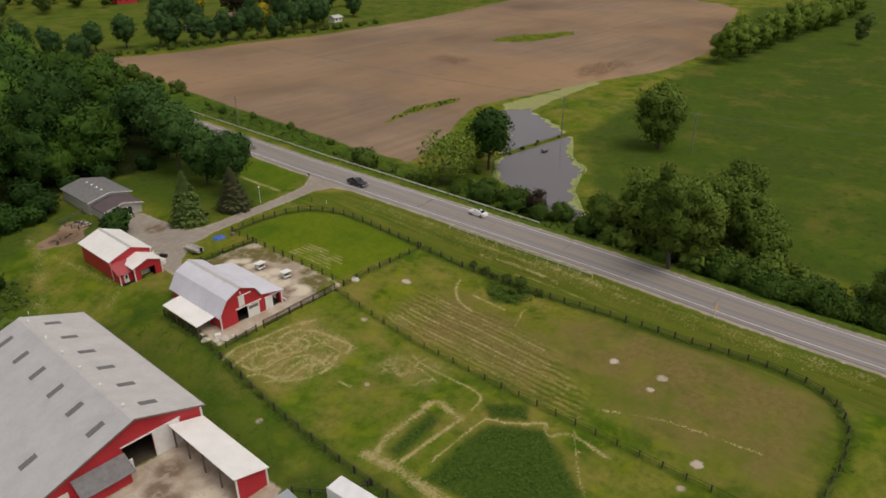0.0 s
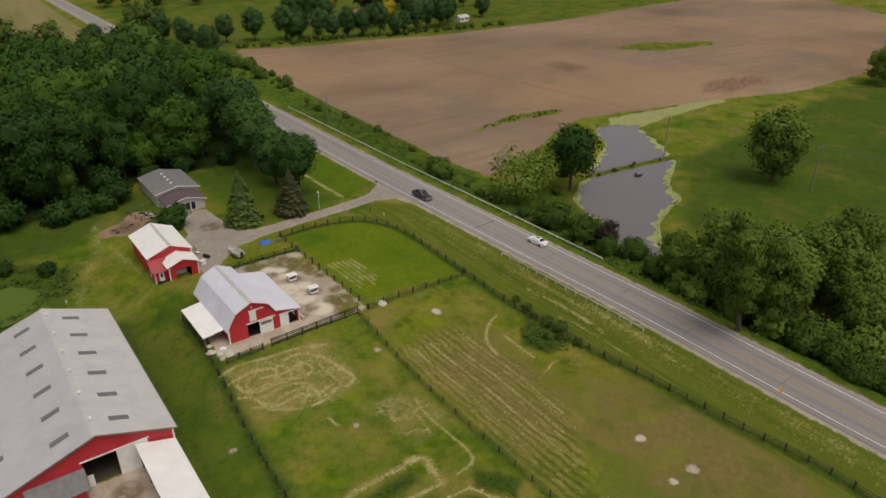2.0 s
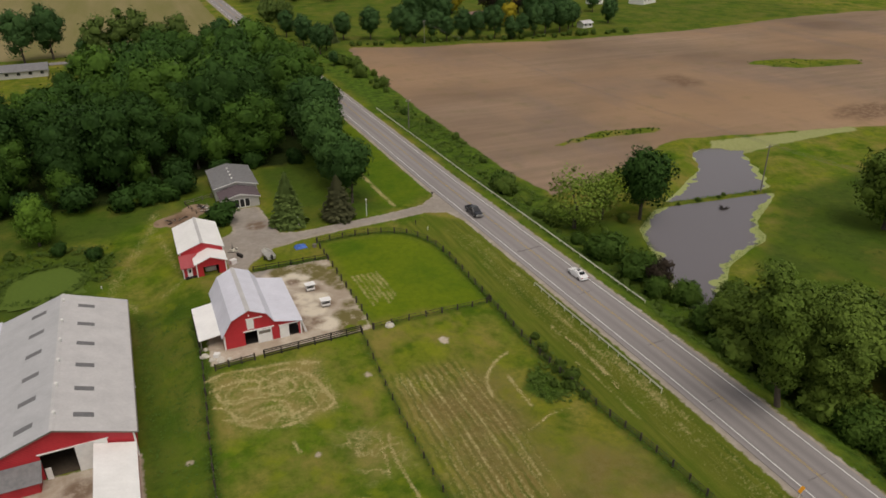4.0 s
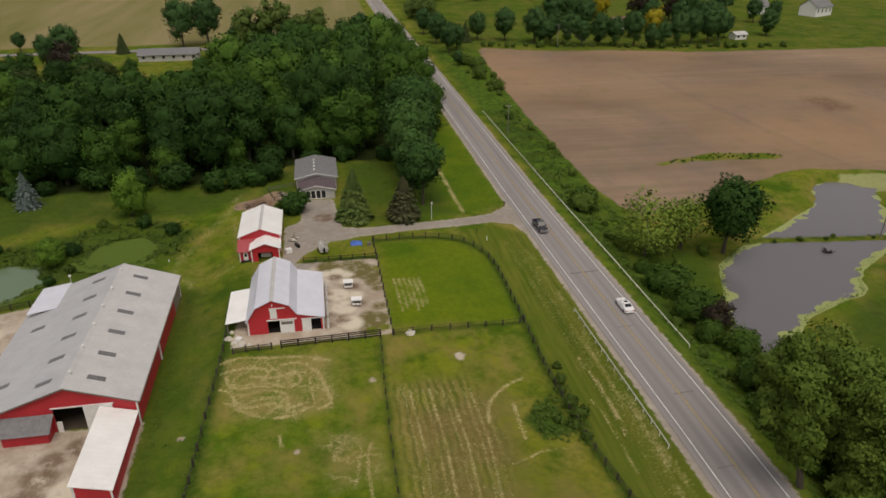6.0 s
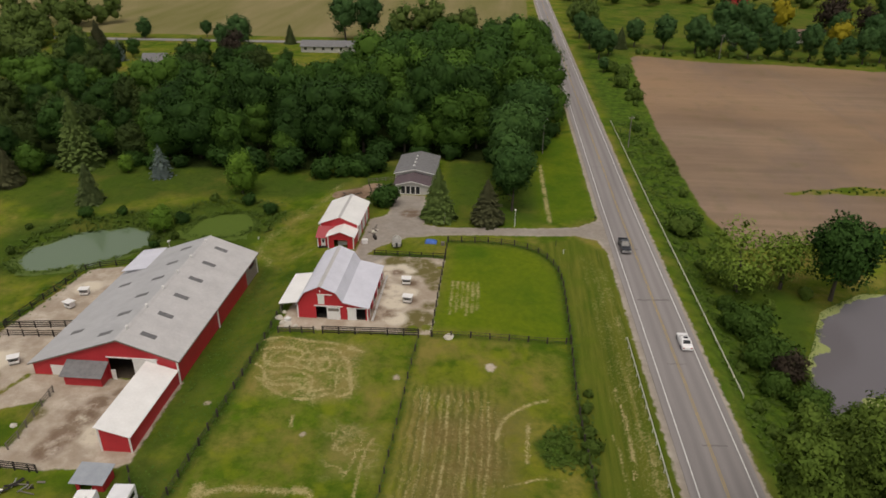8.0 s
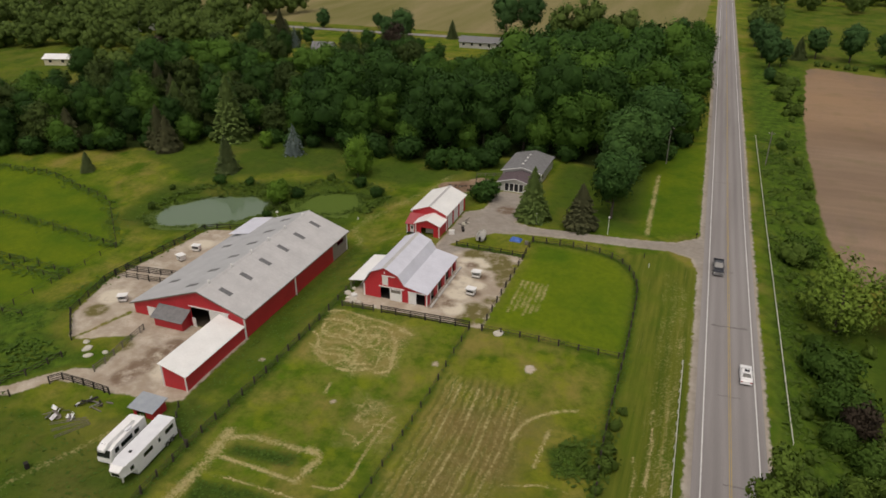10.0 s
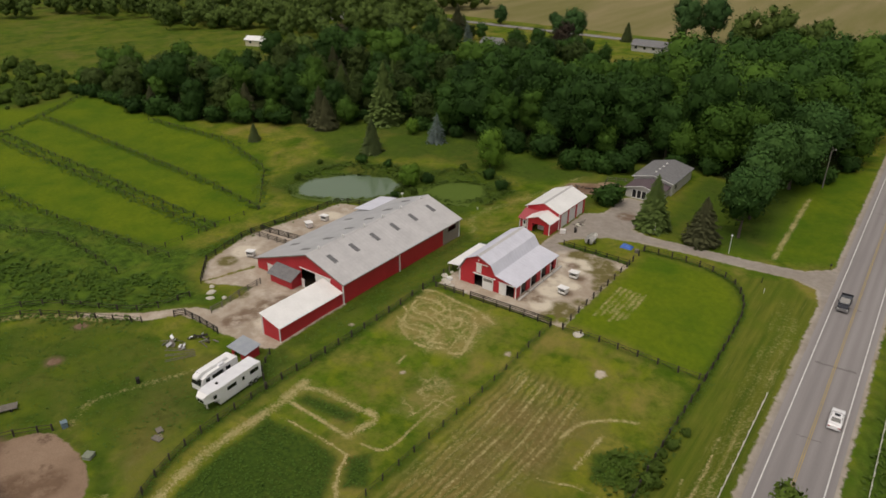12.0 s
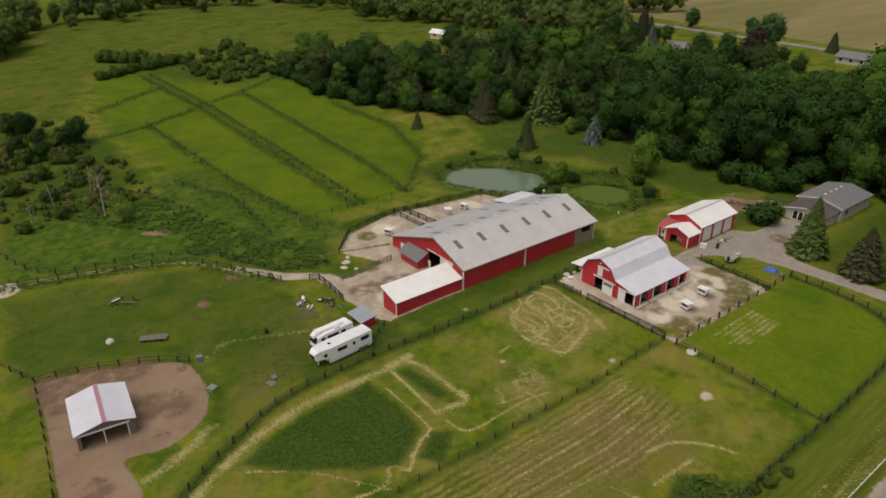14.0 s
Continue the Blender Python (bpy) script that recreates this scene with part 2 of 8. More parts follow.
# Fence lines round the paddocks.
W_LINE = curve([(43, 100.7), (42.8, 85.5), (41.6, 70), (40.8, 54), (40.7, 44), (41, 35), (42.8, 27.5), (45.8, 21.5), (49.8, 14.5), (53.5, 9.5), (57, 3)])
MID_LINE = curve([(68, 84.6), (67.4, 71), (67, 55), (66.9, 40), (67.1, 22), (67.5, 2)])
E_LINE = curve([(93.3, 87.5), (93.2, 72), (93.9, 57), (95.6, 44), (96.6, 30), (98, 18), (96.6, 9.8), (91.5, 5.2), (84, 3.6), (76, 3.6), (68, 3)])
NE_LINE = curve([(70, 121), (78.4, 121.4), (85.5, 120.1), (89.9, 116.7), (92.6, 109.8), (93.2, 99.7), (93.3, 87.5)])
LANE_LINE = curve([(-21, 2.8), (-15.5, 21.6), (-10.4, 35.2), (7.2, 45.8), (8.2, 46.6)])
UNMOWN = [(W_LINE, 1.0, 1.0), (E_LINE, 1.0, 0.9), (NE_LINE, 0.8, 0.9), (MID_LINE, 0.6, 0.6), ([(70.2, 85.2), (80, 85.6), (93.3, 87.5)], 0.6, 0.7), (LANE_LINE, 1.3, 0.9), ([(33.6, 53.5), (36, 49.8), (40.7, 46.5)], 1.6, 1.0), ([(34.4, 55), (34.4, 109)], 1.6, 0.8), ([(55.6, 113.7), (70, 113.5)], 0.9, 1.0), ([(14.5, 2.4), (16, 9), (20, 18.6), (23.6, 23), (33, 24), (40, 21)], 1.0, 0.8)]

# Surfaces on the ground, as outlines in metres.
YARD_BARN = [(44, 85.5), (70, 85.6), (70, 113), (60, 114), (53, 112), (52, 106), (45, 104)]
DRIVE = [(51.5, 105), (60, 114), (57, 118.5), (62, 122.3), (69, 124.3), (87, 126), (97, 127.3), (101.5, 125), (103, 119), (105, 119), (105, 137), (103, 136), (98, 132), (87, 130), (69, 128.2), (64, 129.5), (62.5, 146.5), (55, 146.5), (55, 134), (51.5, 131), (51.5, 114)]
YARD_WEST = [(8, 72), (4.5, 61.5), (-1, 67.5), (-4.5, 80), (-1, 106), (8, 109), (9.5, 72)]
YARD_SOUTH = [(9, 72), (33, 72), (33, 55), (29, 53), (24.3, 53.2), (21.8, 52.6), (16.7, 52.9), (11.4, 52.2), (8, 47), (-3, 40.3), (-3, 41.8), (5.5, 48.6), (9, 53), (12, 55.6), (15.2, 56.5), (15, 62), (14.6, 66), (10, 64), (5, 61.5)]
GRAVEL = [YARD_BARN, DRIVE, YARD_WEST, YARD_SOUTH]
PEN = curve([(15, 2.6), (16.4, 9), (20.5, 18), (23.8, 22.4), (32, 22.5), (38.3, 19.6), (41.3, 13.8), (40.3, 8.3), (45, 8.4), (48.4, 8), (49, 3), (47, 0.2), (42, 0.2), (27, 1.6), (17, 2.3)])
PLOUGH = [(137, 320), (131, 250), (129, 213), (128.3, 177), (128.3, 148), (133, 129), (150, 133), (172, 144), (190, 150), (205, 147), (253, 139), (290, 129), (345, 130), (494, 172), (560, 285), (461, 311), (322, 298), (246, 300), (198, 306)]
ISLANDS = [[(150, 157), (165, 158.5), (189, 157), (192, 160), (172, 164), (155, 160)], [(283, 224), (300, 205), (335, 200), (342, 206), (310, 222)], [(176, 246), (182, 249), (186, 245), (180, 243)]]
TAN = [(-420, 352), (92, 356), (96, 900), (-420, 900)]
HAYFIELDS = [[(42.5, 83.5), (60, 82.5), (60.5, 70), (54, 68), (44, 70.5)], [(56, 66), (66, 64), (66, 55), (59, 54)]]
ROWS = [(68.6, 73.5), (79.5, 73.8), (81.5, 70), (83.2, 60), (81, 50), (77, 42), (74, 36), (68, 33)]
SCUM = [(196, 146), (215, 143), (254, 140), (254, 136.5), (222, 136.5), (204, 134)]
SPOTS = [(84.1, 36.9, 0.7), (84.9, 29.2, 0.8), (81.2, 29.2, 0.6), (70.7, 17.6, 0.8), (65.4, 17.3, 0.5), (80.1, 78.7, 0.9), (54.4, 62.3, 0.4), (65.8, 75.1, 0.5), (38.6, 67.5, 0.5), (36.4, 31, 0.4), (-20, 3.5, 3.0)]
STAINS = [(60.2, 135.3, 2.2), (18.5, 10, 3.0), (22, 4.5, 3.0), (33, 17.5, 2.5), (44, 4, 2.0), (19, 14, 2.0), (61.3, 106.3, 1.1), (59.9, 92.4, 1.1), (59.7, 100.2, 0.7), (59.5, 102.2, 0.6), (59.9, 98.0, 0.5), (274, 149, 7.0), (262, 148, 6.0), (287, 147, 5.0), (240, 205, 9.0), (62, 91.0, 1.3), (59.6, 90.0, 1.2), (65.2, 96.0, 1.0), (64.8, 102.4, 0.9), (21.9, 63.1, 2.2), (20.7, 56.4, 2.0), (22.7, 66.2, 1.6), (21.3, 59.4, 2.2), (25.5, 68.3, 1.8), (1, 39.5, 1.1), (7.5, 31.4, 1.3), (45, 146, 3.2), (20, 15, 3.0), (31, 15, 3.0), (17, 4, 3.0)]
SOIL = [(-28.5, 34.5, 1.6), (-27, 36.2, 1.2), (-30, 32.5, 1.0), (1, 39.5, 1.0), (7.5, 31.4, 0.9), (60.3, 135.3, 2.3), (45, 145.5, 3.8), (41.8, 145.8, 2.6), (49, 150, 3.2)]
YARD_GRASS = [(66.8, 87.0, 1.0), (69, 87.5, 0.9), (69.6, 109, 0.8)]
BOAT_STRIP = [(54, 113.3), (70.2, 113.3), (71.5, 122.4), (61.2, 122.4), (55.6, 117)]
THIN = [(64.8, 109.2, 3.6), (60.5, 111.0, 2.4), (67.8, 107.5, 2.8), (67.3, 90.2, 2.7), (66.6, 87.2, 1.7), (68.6, 103.5, 1.6), (69, 101, 0.9), (68.8, 94.5, 1.1), (2, 70, 2.0), (12, 60.5, 2.0), (15, 63, 1.2), (8.5, 58, 1.5)]
PALE_SAND = [(62, 108.6, 1.3), (59.8, 107.9, 1.2), (63.6, 107.2, 1.1), (63.2, 104.6, 0.9), (59.5, 105.4, 0.8), (61.6, 99.5, 2.0), (62.6, 95, 2.1), (63.4, 89.8, 1.9), (65, 99, 1.2), (22, 62, 1.4), (26, 60, 2.2), (1, 75, 2.4), (2.5, 99, 2.4)]
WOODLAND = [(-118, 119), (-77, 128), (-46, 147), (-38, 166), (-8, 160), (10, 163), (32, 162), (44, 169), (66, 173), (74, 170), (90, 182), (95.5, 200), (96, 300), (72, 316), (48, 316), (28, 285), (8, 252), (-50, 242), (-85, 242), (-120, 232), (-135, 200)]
BROWN = [[(73.8, 70.5), (76.2, 70.5), (78, 57), (75.5, 53), (74, 62)], [(72, 8), (97, 7), (97, 40), (88, 50), (79, 42), (73, 25)], [(70, 68), (84, 70), (83, 48), (70, 45)], [(28, 47), (35, 36), (44, 22), (38, 24), (24, 40)], [(-5, 40), (-2, 46), (6, 47), (4, 41)]]
TRACK_BANK = [(-62, 43), (-12, 51), (-2, 62), (-4, 72), (-12, 66), (-62, 56)]
MEADOW_EAST = [(168, 92), (186, 106), (330, 124), (500, 165), (640, 120), (560, -60), (128, -60), (140, 62), (150, 80)]
# Grass below the woods, its shaded look painted in as darker green.
WOOD_EDGE_SHADE = [(-50, 140), (-20, 128), (0, 142), (30, 143), (44, 152), (44, 168), (-38, 166)]
ROAD_BANK = [(116, 60), (130, 62), (128, 74), (132, 88), (141, 106), (131, 122), (128, 140), (128, 177), (129, 213), (131, 250), (137, 321), (114, 330), (116, 150)]
MEADOW_WEST = [(-16, 2), (14, 0), (15, 12), (22, 24), (36, 26), (38, 34), (30, 44), (10, 45), (-6, 38)]
POND_BANKS = [(-26, 101), (-6, 102), (10, 115), (28, 117), (32, 134), (22, 142), (8, 138), (-8, 132), (-28, 124)]
HOLLOW = [(-60, 10), (-50, 46), (-12, 53), (-2, 62), (12, 58), (4, 47), (-12, 37), (-22, 4)]
FENCE_STRIP = [(33.8, 58), (33.8, 110), (43, 108), (43, 88), (40.5, 62)]
SHED_STRIP = [(29, 34), (40, 36), (39.5, 55), (33.5, 55)]
TREE_ROW = [(116, 12), (124, 12), (131, 50), (127, 66), (120, 62)]
MARSH = [(-135, -10), (-132, 30), (-112, 44), (-60, 44), (-60, -10)]
SCRUB = [(-215, 105), (-190, 78), (-150, 100), (-150, 128), (-190, 130)]
# Lawn round the house, painted dark for the shade of its trees.
HOUSE_LAWN_SHADE = [(46, 136), (51, 134), (54, 147), (53, 168), (66, 173), (66, 147), (69, 130), (90, 133.5), (89, 182), (74, 172), (44, 169)]
MEADOW_FAR = [(-420, 118), (-222, 116), (-150, 136), (-132, 200), (-140, 300), (-420, 330)]
MEADOW_LEFT = [(-420, -60), (-140, -60), (-136, 40), (-192, 60), (-222, 120), (-420, 122)]
FAR_LAWNS = [(116, 330), (137, 322), (200, 308), (246, 302), (322, 300), (460, 314), (460, 520), (116, 520)]
# Rank growth, plus the tree shade painted by the house and wood edge.
RANK_AND_SHADE = [MEADOW_FAR, MEADOW_LEFT, TRACK_BANK, MEADOW_EAST, WOOD_EDGE_SHADE, ROAD_BANK, MEADOW_WEST, POND_BANKS, HOLLOW, FENCE_STRIP, SHED_STRIP, TREE_ROW, MARSH, SCRUB, HOUSE_LAWN_SHADE, FAR_LAWNS]
LUSH = [[(46.5, 49.5), (55.8, 50.6), (55.6, 48.2), (46.4, 47.4)], [(45.9, 42.3), (53.5, 43), (59.5, 42.7), (63.3, 36), (60, 31), (55, 24), (50.5, 20), (47.6, 27), (46.4, 34)], [(62.5, 46), (66.3, 41), (63.5, 39), (60.6, 43.2)], [(86, 63.4), (91.3, 68), (93.3, 60), (88, 58.9)]]
VERGE = [(95.8, 12), (94.6, 56), (94.2, 88), (93.9, 108), (91, 117), (87.5, 121.5), (97, 125.8), (103.2, 118), (104.6, 90), (105, 50), (105.4, -20), (99.5, -20)]
BANKSIDE = [(115.2, -30), (115.2, 330), (136, 325), (129.2, 210), (128.3, 145), (132, 124), (131, 100), (127, 76), (131, 60), (127, 40), (127, -30)]
LAWN = [[(70.5, 87), (93, 88), (92.5, 109), (89, 116), (84, 120), (71, 120.5)], [(-190, 62), (-110, 46), (-60, 52), (-12, 60), (-14, 90), (-40, 118), (-87, 125), (-150, 123), (-185, 92)], [(84, 132), (102, 138), (102, 200), (94, 200), (86, 170)]]


def ground_mesh():
    fine_x = np.concatenate([np.arange(-12, 42, 0.6), np.arange(42, 96, 0.3), np.arange(96, 112, 0.5)])
    fine_y = np.concatenate([np.arange(0, 30, 0.6), np.arange(30, 106, 0.3), np.arange(106, 130, 0.6)])
    grow, slow = np.cumsum(0.7 * 1.07 ** np.arange(0, 84)), np.cumsum(0.7 * 1.045 ** np.arange(0, 126))
    xs = np.concatenate([fine_x[0] - grow[::-1], fine_x, fine_x[-1] + slow])
    ys = np.concatenate([fine_y[0] - grow[::-1], fine_y, fine_y[-1] + grow])
    gx, gy = np.meshgrid(xs, ys)
    x, y = gx.ravel(), gy.ravel()
    z = ground_z(x, y)
    rough = np.array([noise.noise(Vector((a * 0.13, b * 0.13, 0))) for a, b in zip(x, y)])
    z = z + 0.10 * rough * step(5.5, 9, np.abs(x - road_x(y)))
    nx, ny = len(xs), len(ys)
    i = np.arange(nx * ny).reshape(ny, nx)
    quads = np.stack([i[:-1, :-1], i[:-1, 1:], i[1:, 1:], i[1:, :-1]], -1).reshape(-1, 4)
    me = bpy.data.meshes.new("ground")
    me.vertices.add(len(x))
    me.vertices.foreach_set("co", np.stack([x, y, z], -1).ravel())
    me.loops.add(quads.size)
    me.loops.foreach_set("vertex_index", quads.ravel())
    me.polygons.add(len(quads))
    me.polygons.foreach_set("loop_start", np.arange(len(quads)) * 4)
    me.polygons.foreach_set("use_smooth", np.ones(len(quads), bool))
    me.update()

    def store(name, v):
        me.attributes.new(name, "FLOAT", "POINT").data.foreach_set("value", v.astype(np.float32))
    far = np.full(x.shape, -50.0)
    g = far.copy()
    for p in GRAVEL:
        g = np.maximum(g, inside(p, x, y))
    for cx, cy, r in SPOTS:
        g = np.maximum(g, r - np.hypot(x - cx, y - cy))
    for cx, cy, r in YARD_GRASS:
        g = np.minimum(g, np.hypot(x - cx, y - cy) - r)
    g = np.minimum(g, -inside(BOAT_STRIP, x, y))
    shoulder = 5.3 - np.abs(x - road_x(y) + 0.3)
    store("gravel", np.clip(np.maximum(g, shoulder), -5, 5))
    d = inside(PEN, x, y)
    for cx, cy, r in SOIL:
        d = np.maximum(d, r - np.hypot(x - cx, y - cy))
    store("pen", np.clip(d, -5, 5))
    pl = inside(PLOUGH, x, y)
    for p in ISLANDS:
        pl = np.minimum(pl, -inside(p, x, y))
    store("plough", np.clip(pl, -5, 5))
    store("tan", np.clip(inside(TAN, x, y), -5, 5))
    store("scum", np.clip(inside(SCUM, x, y), -5, 5))
    d = far.copy()
    for cx, cy, r in STAINS:
        d = np.maximum(d, r - np.hypot(x - cx, y - cy))
    store("stain", step(-0.9, 0.6, d))
    for name, spots in (("thin", THIN), ("pale", PALE_SAND)):
        d = far.copy()
        for cx, cy, r in spots:
            d = np.maximum(d, r - np.hypot(x - cx, y - cy))
        store(name, step(-0.8, 0.4, d))
    # Woodland floor: leaf litter with the shade under the crowns in its colour.
    store("shaded_litter", np.clip(inside(WOODLAND, x, y), -5, 5))
    def drawn(lines):
        """How strongly lines of some width and strength show at each place."""
        out = np.zeros(x.shape)
        for pts, wide, strength in lines:
            px, py = [q[0] for q in pts], [q[1] for q in pts]
            k = (x > min(px) - 4) & (x < max(px) + 4) & (y > min(py) - 4) & (y < max(py) + 4)
            best = np.full(int(k.sum()), 1e9)
            for (ax, ay), (bx, by) in zip(pts, pts[1:]):
                dx, dy = bx - ax, by - ay
                t = np.clip(((x[k] - ax) * dx + (y[k] - ay) * dy) / (dx * dx + dy * dy + 1e-9), 0, 1)
                best = np.minimum(best, np.hypot(x[k] - ax - t * dx, y[k] - ay - t * dy))
            out[k] = np.maximum(out[k], strength * np.exp(-(best / wide) ** 2))
        return out
    store("unmown", drawn(UNMOWN))
    hay = drawn(STRAW_LINES)
    for p in ([(42.5, 83.5), (60, 82.5), (60.5, 70), (54, 68), (44, 70.5)], ):
        hay = hay + 0.26 * step(-1.5, 2.0, inside(p, x, y))
    v = far.copy()
    for p in HAYFIELDS:
        v = np.maximum(v, inside(p, x, y))
    store("hayfield", step(-1.0, 2.5, v))
    store("rows", step(-1.5, 1.5, inside(ROWS, x, y)))
    store("drive", np.clip(np.maximum(inside(GRAVEL[1], x, y), shoulder), -5, 5))
    store("straw", hay)
    for name, shapes, soft in (("brown", BROWN, 5.0), ("rank", RANK_AND_SHADE, 3.0), ("lawn", LAWN, 2.0), ("lush", LUSH, 0.9), ("verge", [VERGE], 1.2), ("bank", [BANKSIDE, TRACK_BANK, HOLLOW], 2.2)):
        v = np.zeros(x.shape)
        for p in shapes:
            v = np.maximum(v, step(-soft, soft, inside(p, x, y)) * (0.72 if p in (MEADOW_WEST, FENCE_STRIP) else 0.6 if p in (MEADOW_FAR, MEADOW_LEFT, FAR_LAWNS) else 1.0))
        store(name, v)
    return me


def ground_material():
    m = bpy.data.materials.new("meadow_and_yard")
    m.use_nodes = True
    n, l = m.node_tree.nodes, m.node_tree.links
    p = n["Principled BSDF"]
    p.inputs["Roughness"].default_value = 0.95
    p.inputs["Specular IOR Level"].default_value = 0.03
    geo = n.new("ShaderNodeNewGeometry")

    def nz(scale, detail=4, stretch=None, rough=0.55):
        t = n.new("ShaderNodeTexNoise")
        t.inputs["Scale"].default_value, t.inputs["Detail"].default_value, t.inputs["Roughness"].default_value = scale, detail, rough
        if stretch:
            mp = n.new("ShaderNodeMapping")
            mp.inputs["Scale"].default_value, mp.inputs["Rotation"].default_value = stretch[0], (0, 0, radians(stretch[1]))
            l.new(geo.outputs["Position"], mp.inputs["Vector"])
            l.new(mp.outputs[0], t.inputs["Vector"])
        else:
            l.new(geo.outputs["Position"], t.inputs["Vector"])
        return t.outputs["Fac"]

    def ramp(v, lo, hi, a=0.0, b=1.0):
        r = n.new("ShaderNodeMapRange")
        r.inputs["From Min"].default_value, r.inputs["From Max"].default_value = lo, hi
        r.inputs["To Min"].default_value, r.inputs["To Max"].default_value = a, b
        l.new(v, r.inputs["Value"])
        return r.outputs[0]

    def mul(a, b):
        k = n.new("ShaderNodeMath")
        k.operation = "MULTIPLY"
        l.new(a, k.inputs[0])
        if isinstance(b, float):
            k.inputs[1].default_value = b
        else:
            l.new(b, k.inputs[1])
        return k.outputs[0]

    def madd(a, b, c):
        k = n.new("ShaderNodeMath")
        k.operation = "MULTIPLY_ADD"
        l.new(a, k.inputs[0])
        k.inputs[1].default_value = b
        l.new(c, k.inputs[2])
        return k.outputs[0]

    def blend(fac, a, b):
        c = n.new("ShaderNodeMix")
        c.data_type = "RGBA"
        l.new(fac, c.inputs["Factor"])
        for socket, v in (("A", a), ("B", b)):
            if isinstance(v, tuple):
                c.inputs[socket].default_value = rgb(*v)
            else:
                l.new(v, c.inputs[socket])
        return c.outputs["Result"]

    def attr(name):
        a = n.new("ShaderNodeAttribute")
        a.attribute_name = name
        return a.outputs["Fac"]

    wide, mid, small, grain = nz(0.025), nz(0.16, 5), nz(0.9, 5, rough=0.65), nz(6.0, 4, rough=0.7)
    grass = blend(ramp(wide, 0.35, 0.65), (0.088, 0.158, 0.010), (0.195, 0.195, 0.022))
    grass = blend(ramp(mid, 0.40, 0.66, 0, 0.85), grass, (0.245, 0.215, 0.050))
    grass = blend(ramp(nz(0.06, 5, rough=0.65), 0.45, 0.66, 0, 0.8), grass, (0.088, 0.162, 0.008))
    grass = blend(ramp(small, 0.42, 0.66, 0, 0.55), grass, (0.062, 0.100, 0.011))
    grass = blend(ramp(nz(0.11, 5, rough=0.6), 0.36, 0.50, 0.9, 0), grass, (0.048, 0.104, 0.006))
    grass = blend(ramp(nz(0.085, 6, ((1, 0.7, 1), 30), 0.65), 0.52, 0.66, 0, 0.7), grass, (0.265, 0.205, 0.060))
    grass = blend(ramp(nz(0.2, 5, rough=0.6), 0.54, 0.66, 0, 0.6), grass, (0.200, 0.228, 0.016))
    rows = attr("rows")
    drill = n.new("ShaderNodeTexWave")
    drill.wave_type, drill.bands_direction, drill.wave_profile = "BANDS", "X", "SIN"
    drill.inputs["Scale"].default_value, drill.inputs["Distortion"].default_value = 2 * math.pi / 1.25 / 20, 4.5
    drill.inputs["Detail"].default_value, drill.inputs["Detail Scale"].default_value = 4.0, 1.1
    l.new(geo.outputs["Position"], drill.inputs["Vector"])
    grass = blend(mul(rows, ramp(nz(0.12, 4), 0.44, 0.62, 0, 0.65)), grass, (0.215, 0.145, 0.052))
    patchy = mul(ramp(nz(0.30, 5, rough=0.7), 0.42, 0.58), ramp(nz(1.3, 5, ((1.0, 0.5, 1), 2), 0.75), 0.42, 0.56))
    grass = blend(mul(rows, ramp(drill.outputs["Fac"], 0.45, 0.15, 0, 0.75)), grass, (0.070, 0.112, 0.012))
    grass = blend(mul(mul(rows, ramp(drill.outputs["Fac"], 0.50, 0.95, 0, 0.55)), patchy), grass, (0.345, 0.305, 0.115))
    grass = blend(mul(mul(rows, ramp(nz(2.0, 5, ((1.0, 0.6, 1), 20), 0.75), 0.54, 0.64, 0, 0.8)), ramp(nz(0.25, 4), 0.40, 0.56)), grass, (0.380, 0.335, 0.130))
    lawn = blend(ramp(mid, 0.35, 0.7), (0.068, 0.138, 0.008), (0.126, 0.180, 0.011))
    lawn = blend(ramp(nz(0.045, 5, rough=0.6), 0.42, 0.62, 0, 0.75), lawn, (0.160, 0.208, 0.010))
    lawn = blend(ramp(small, 0.36, 0.68, 0, 0.5), lawn, (0.060, 0.110, 0.009))
    col = blend(attr("lawn"), grass, lawn)
    brown = blend(ramp(small, 0.35, 0.7), (0.165, 0.125, 0.040), (0.230, 0.180, 0.072))
    col = blend(mul(attr("brown"), ramp(mid, 0.34, 0.58, 0.35, 0.9)), col, brown)
    # Dark greens of rank growth, also used as painted tree shade on lawns.
    rank = blend(ramp(small, 0.3, 0.7), (0.028, 0.060, 0.010), (0.062, 0.108, 0.016))
    rank = blend(ramp(mid, 0.4, 0.75, 0, 0.5), rank, (0.090, 0.120, 0.020))
    rank = blend(ramp(nz(0.035, 5, rough=0.6), 0.42, 0.66, 0, 0.8), rank, (0.056, 0.108, 0.010))
    rank = blend(ramp(nz(0.07, 6, ((1, 0.5, 1), 25), 0.65), 0.5, 0.68, 0, 0.6), rank, (0.090, 0.136, 0.014))
    rank = blend(ramp(nz(0.055, 6, rough=0.65), 0.54, 0.66, 0, 0.7), rank, (0.135, 0.128, 0.028))
    rank = blend(ramp(nz(0.4, 5, rough=0.7), 0.44, 0.34, 0, 0.7), rank, (0.024, 0.054, 0.007))
    col = blend(mul(attr("rank"), ramp(mid, 0.25, 0.5, 0.55, 0.95)), col, rank)
    bank = blend(ramp(nz(0.5, 5, rough=0.7), 0.34, 0.64), (0.030, 0.066, 0.009), (0.096, 0.168, 0.018))
    bank = blend(ramp(nz(0.14, 5, rough=0.65), 0.50, 0.68, 0, 0.7), bank, (0.140, 0.178, 0.026))
    col = blend(mul(attr("bank"), ramp(mid, 0.2, 0.45, 0.7, 1.0)), col, bank)
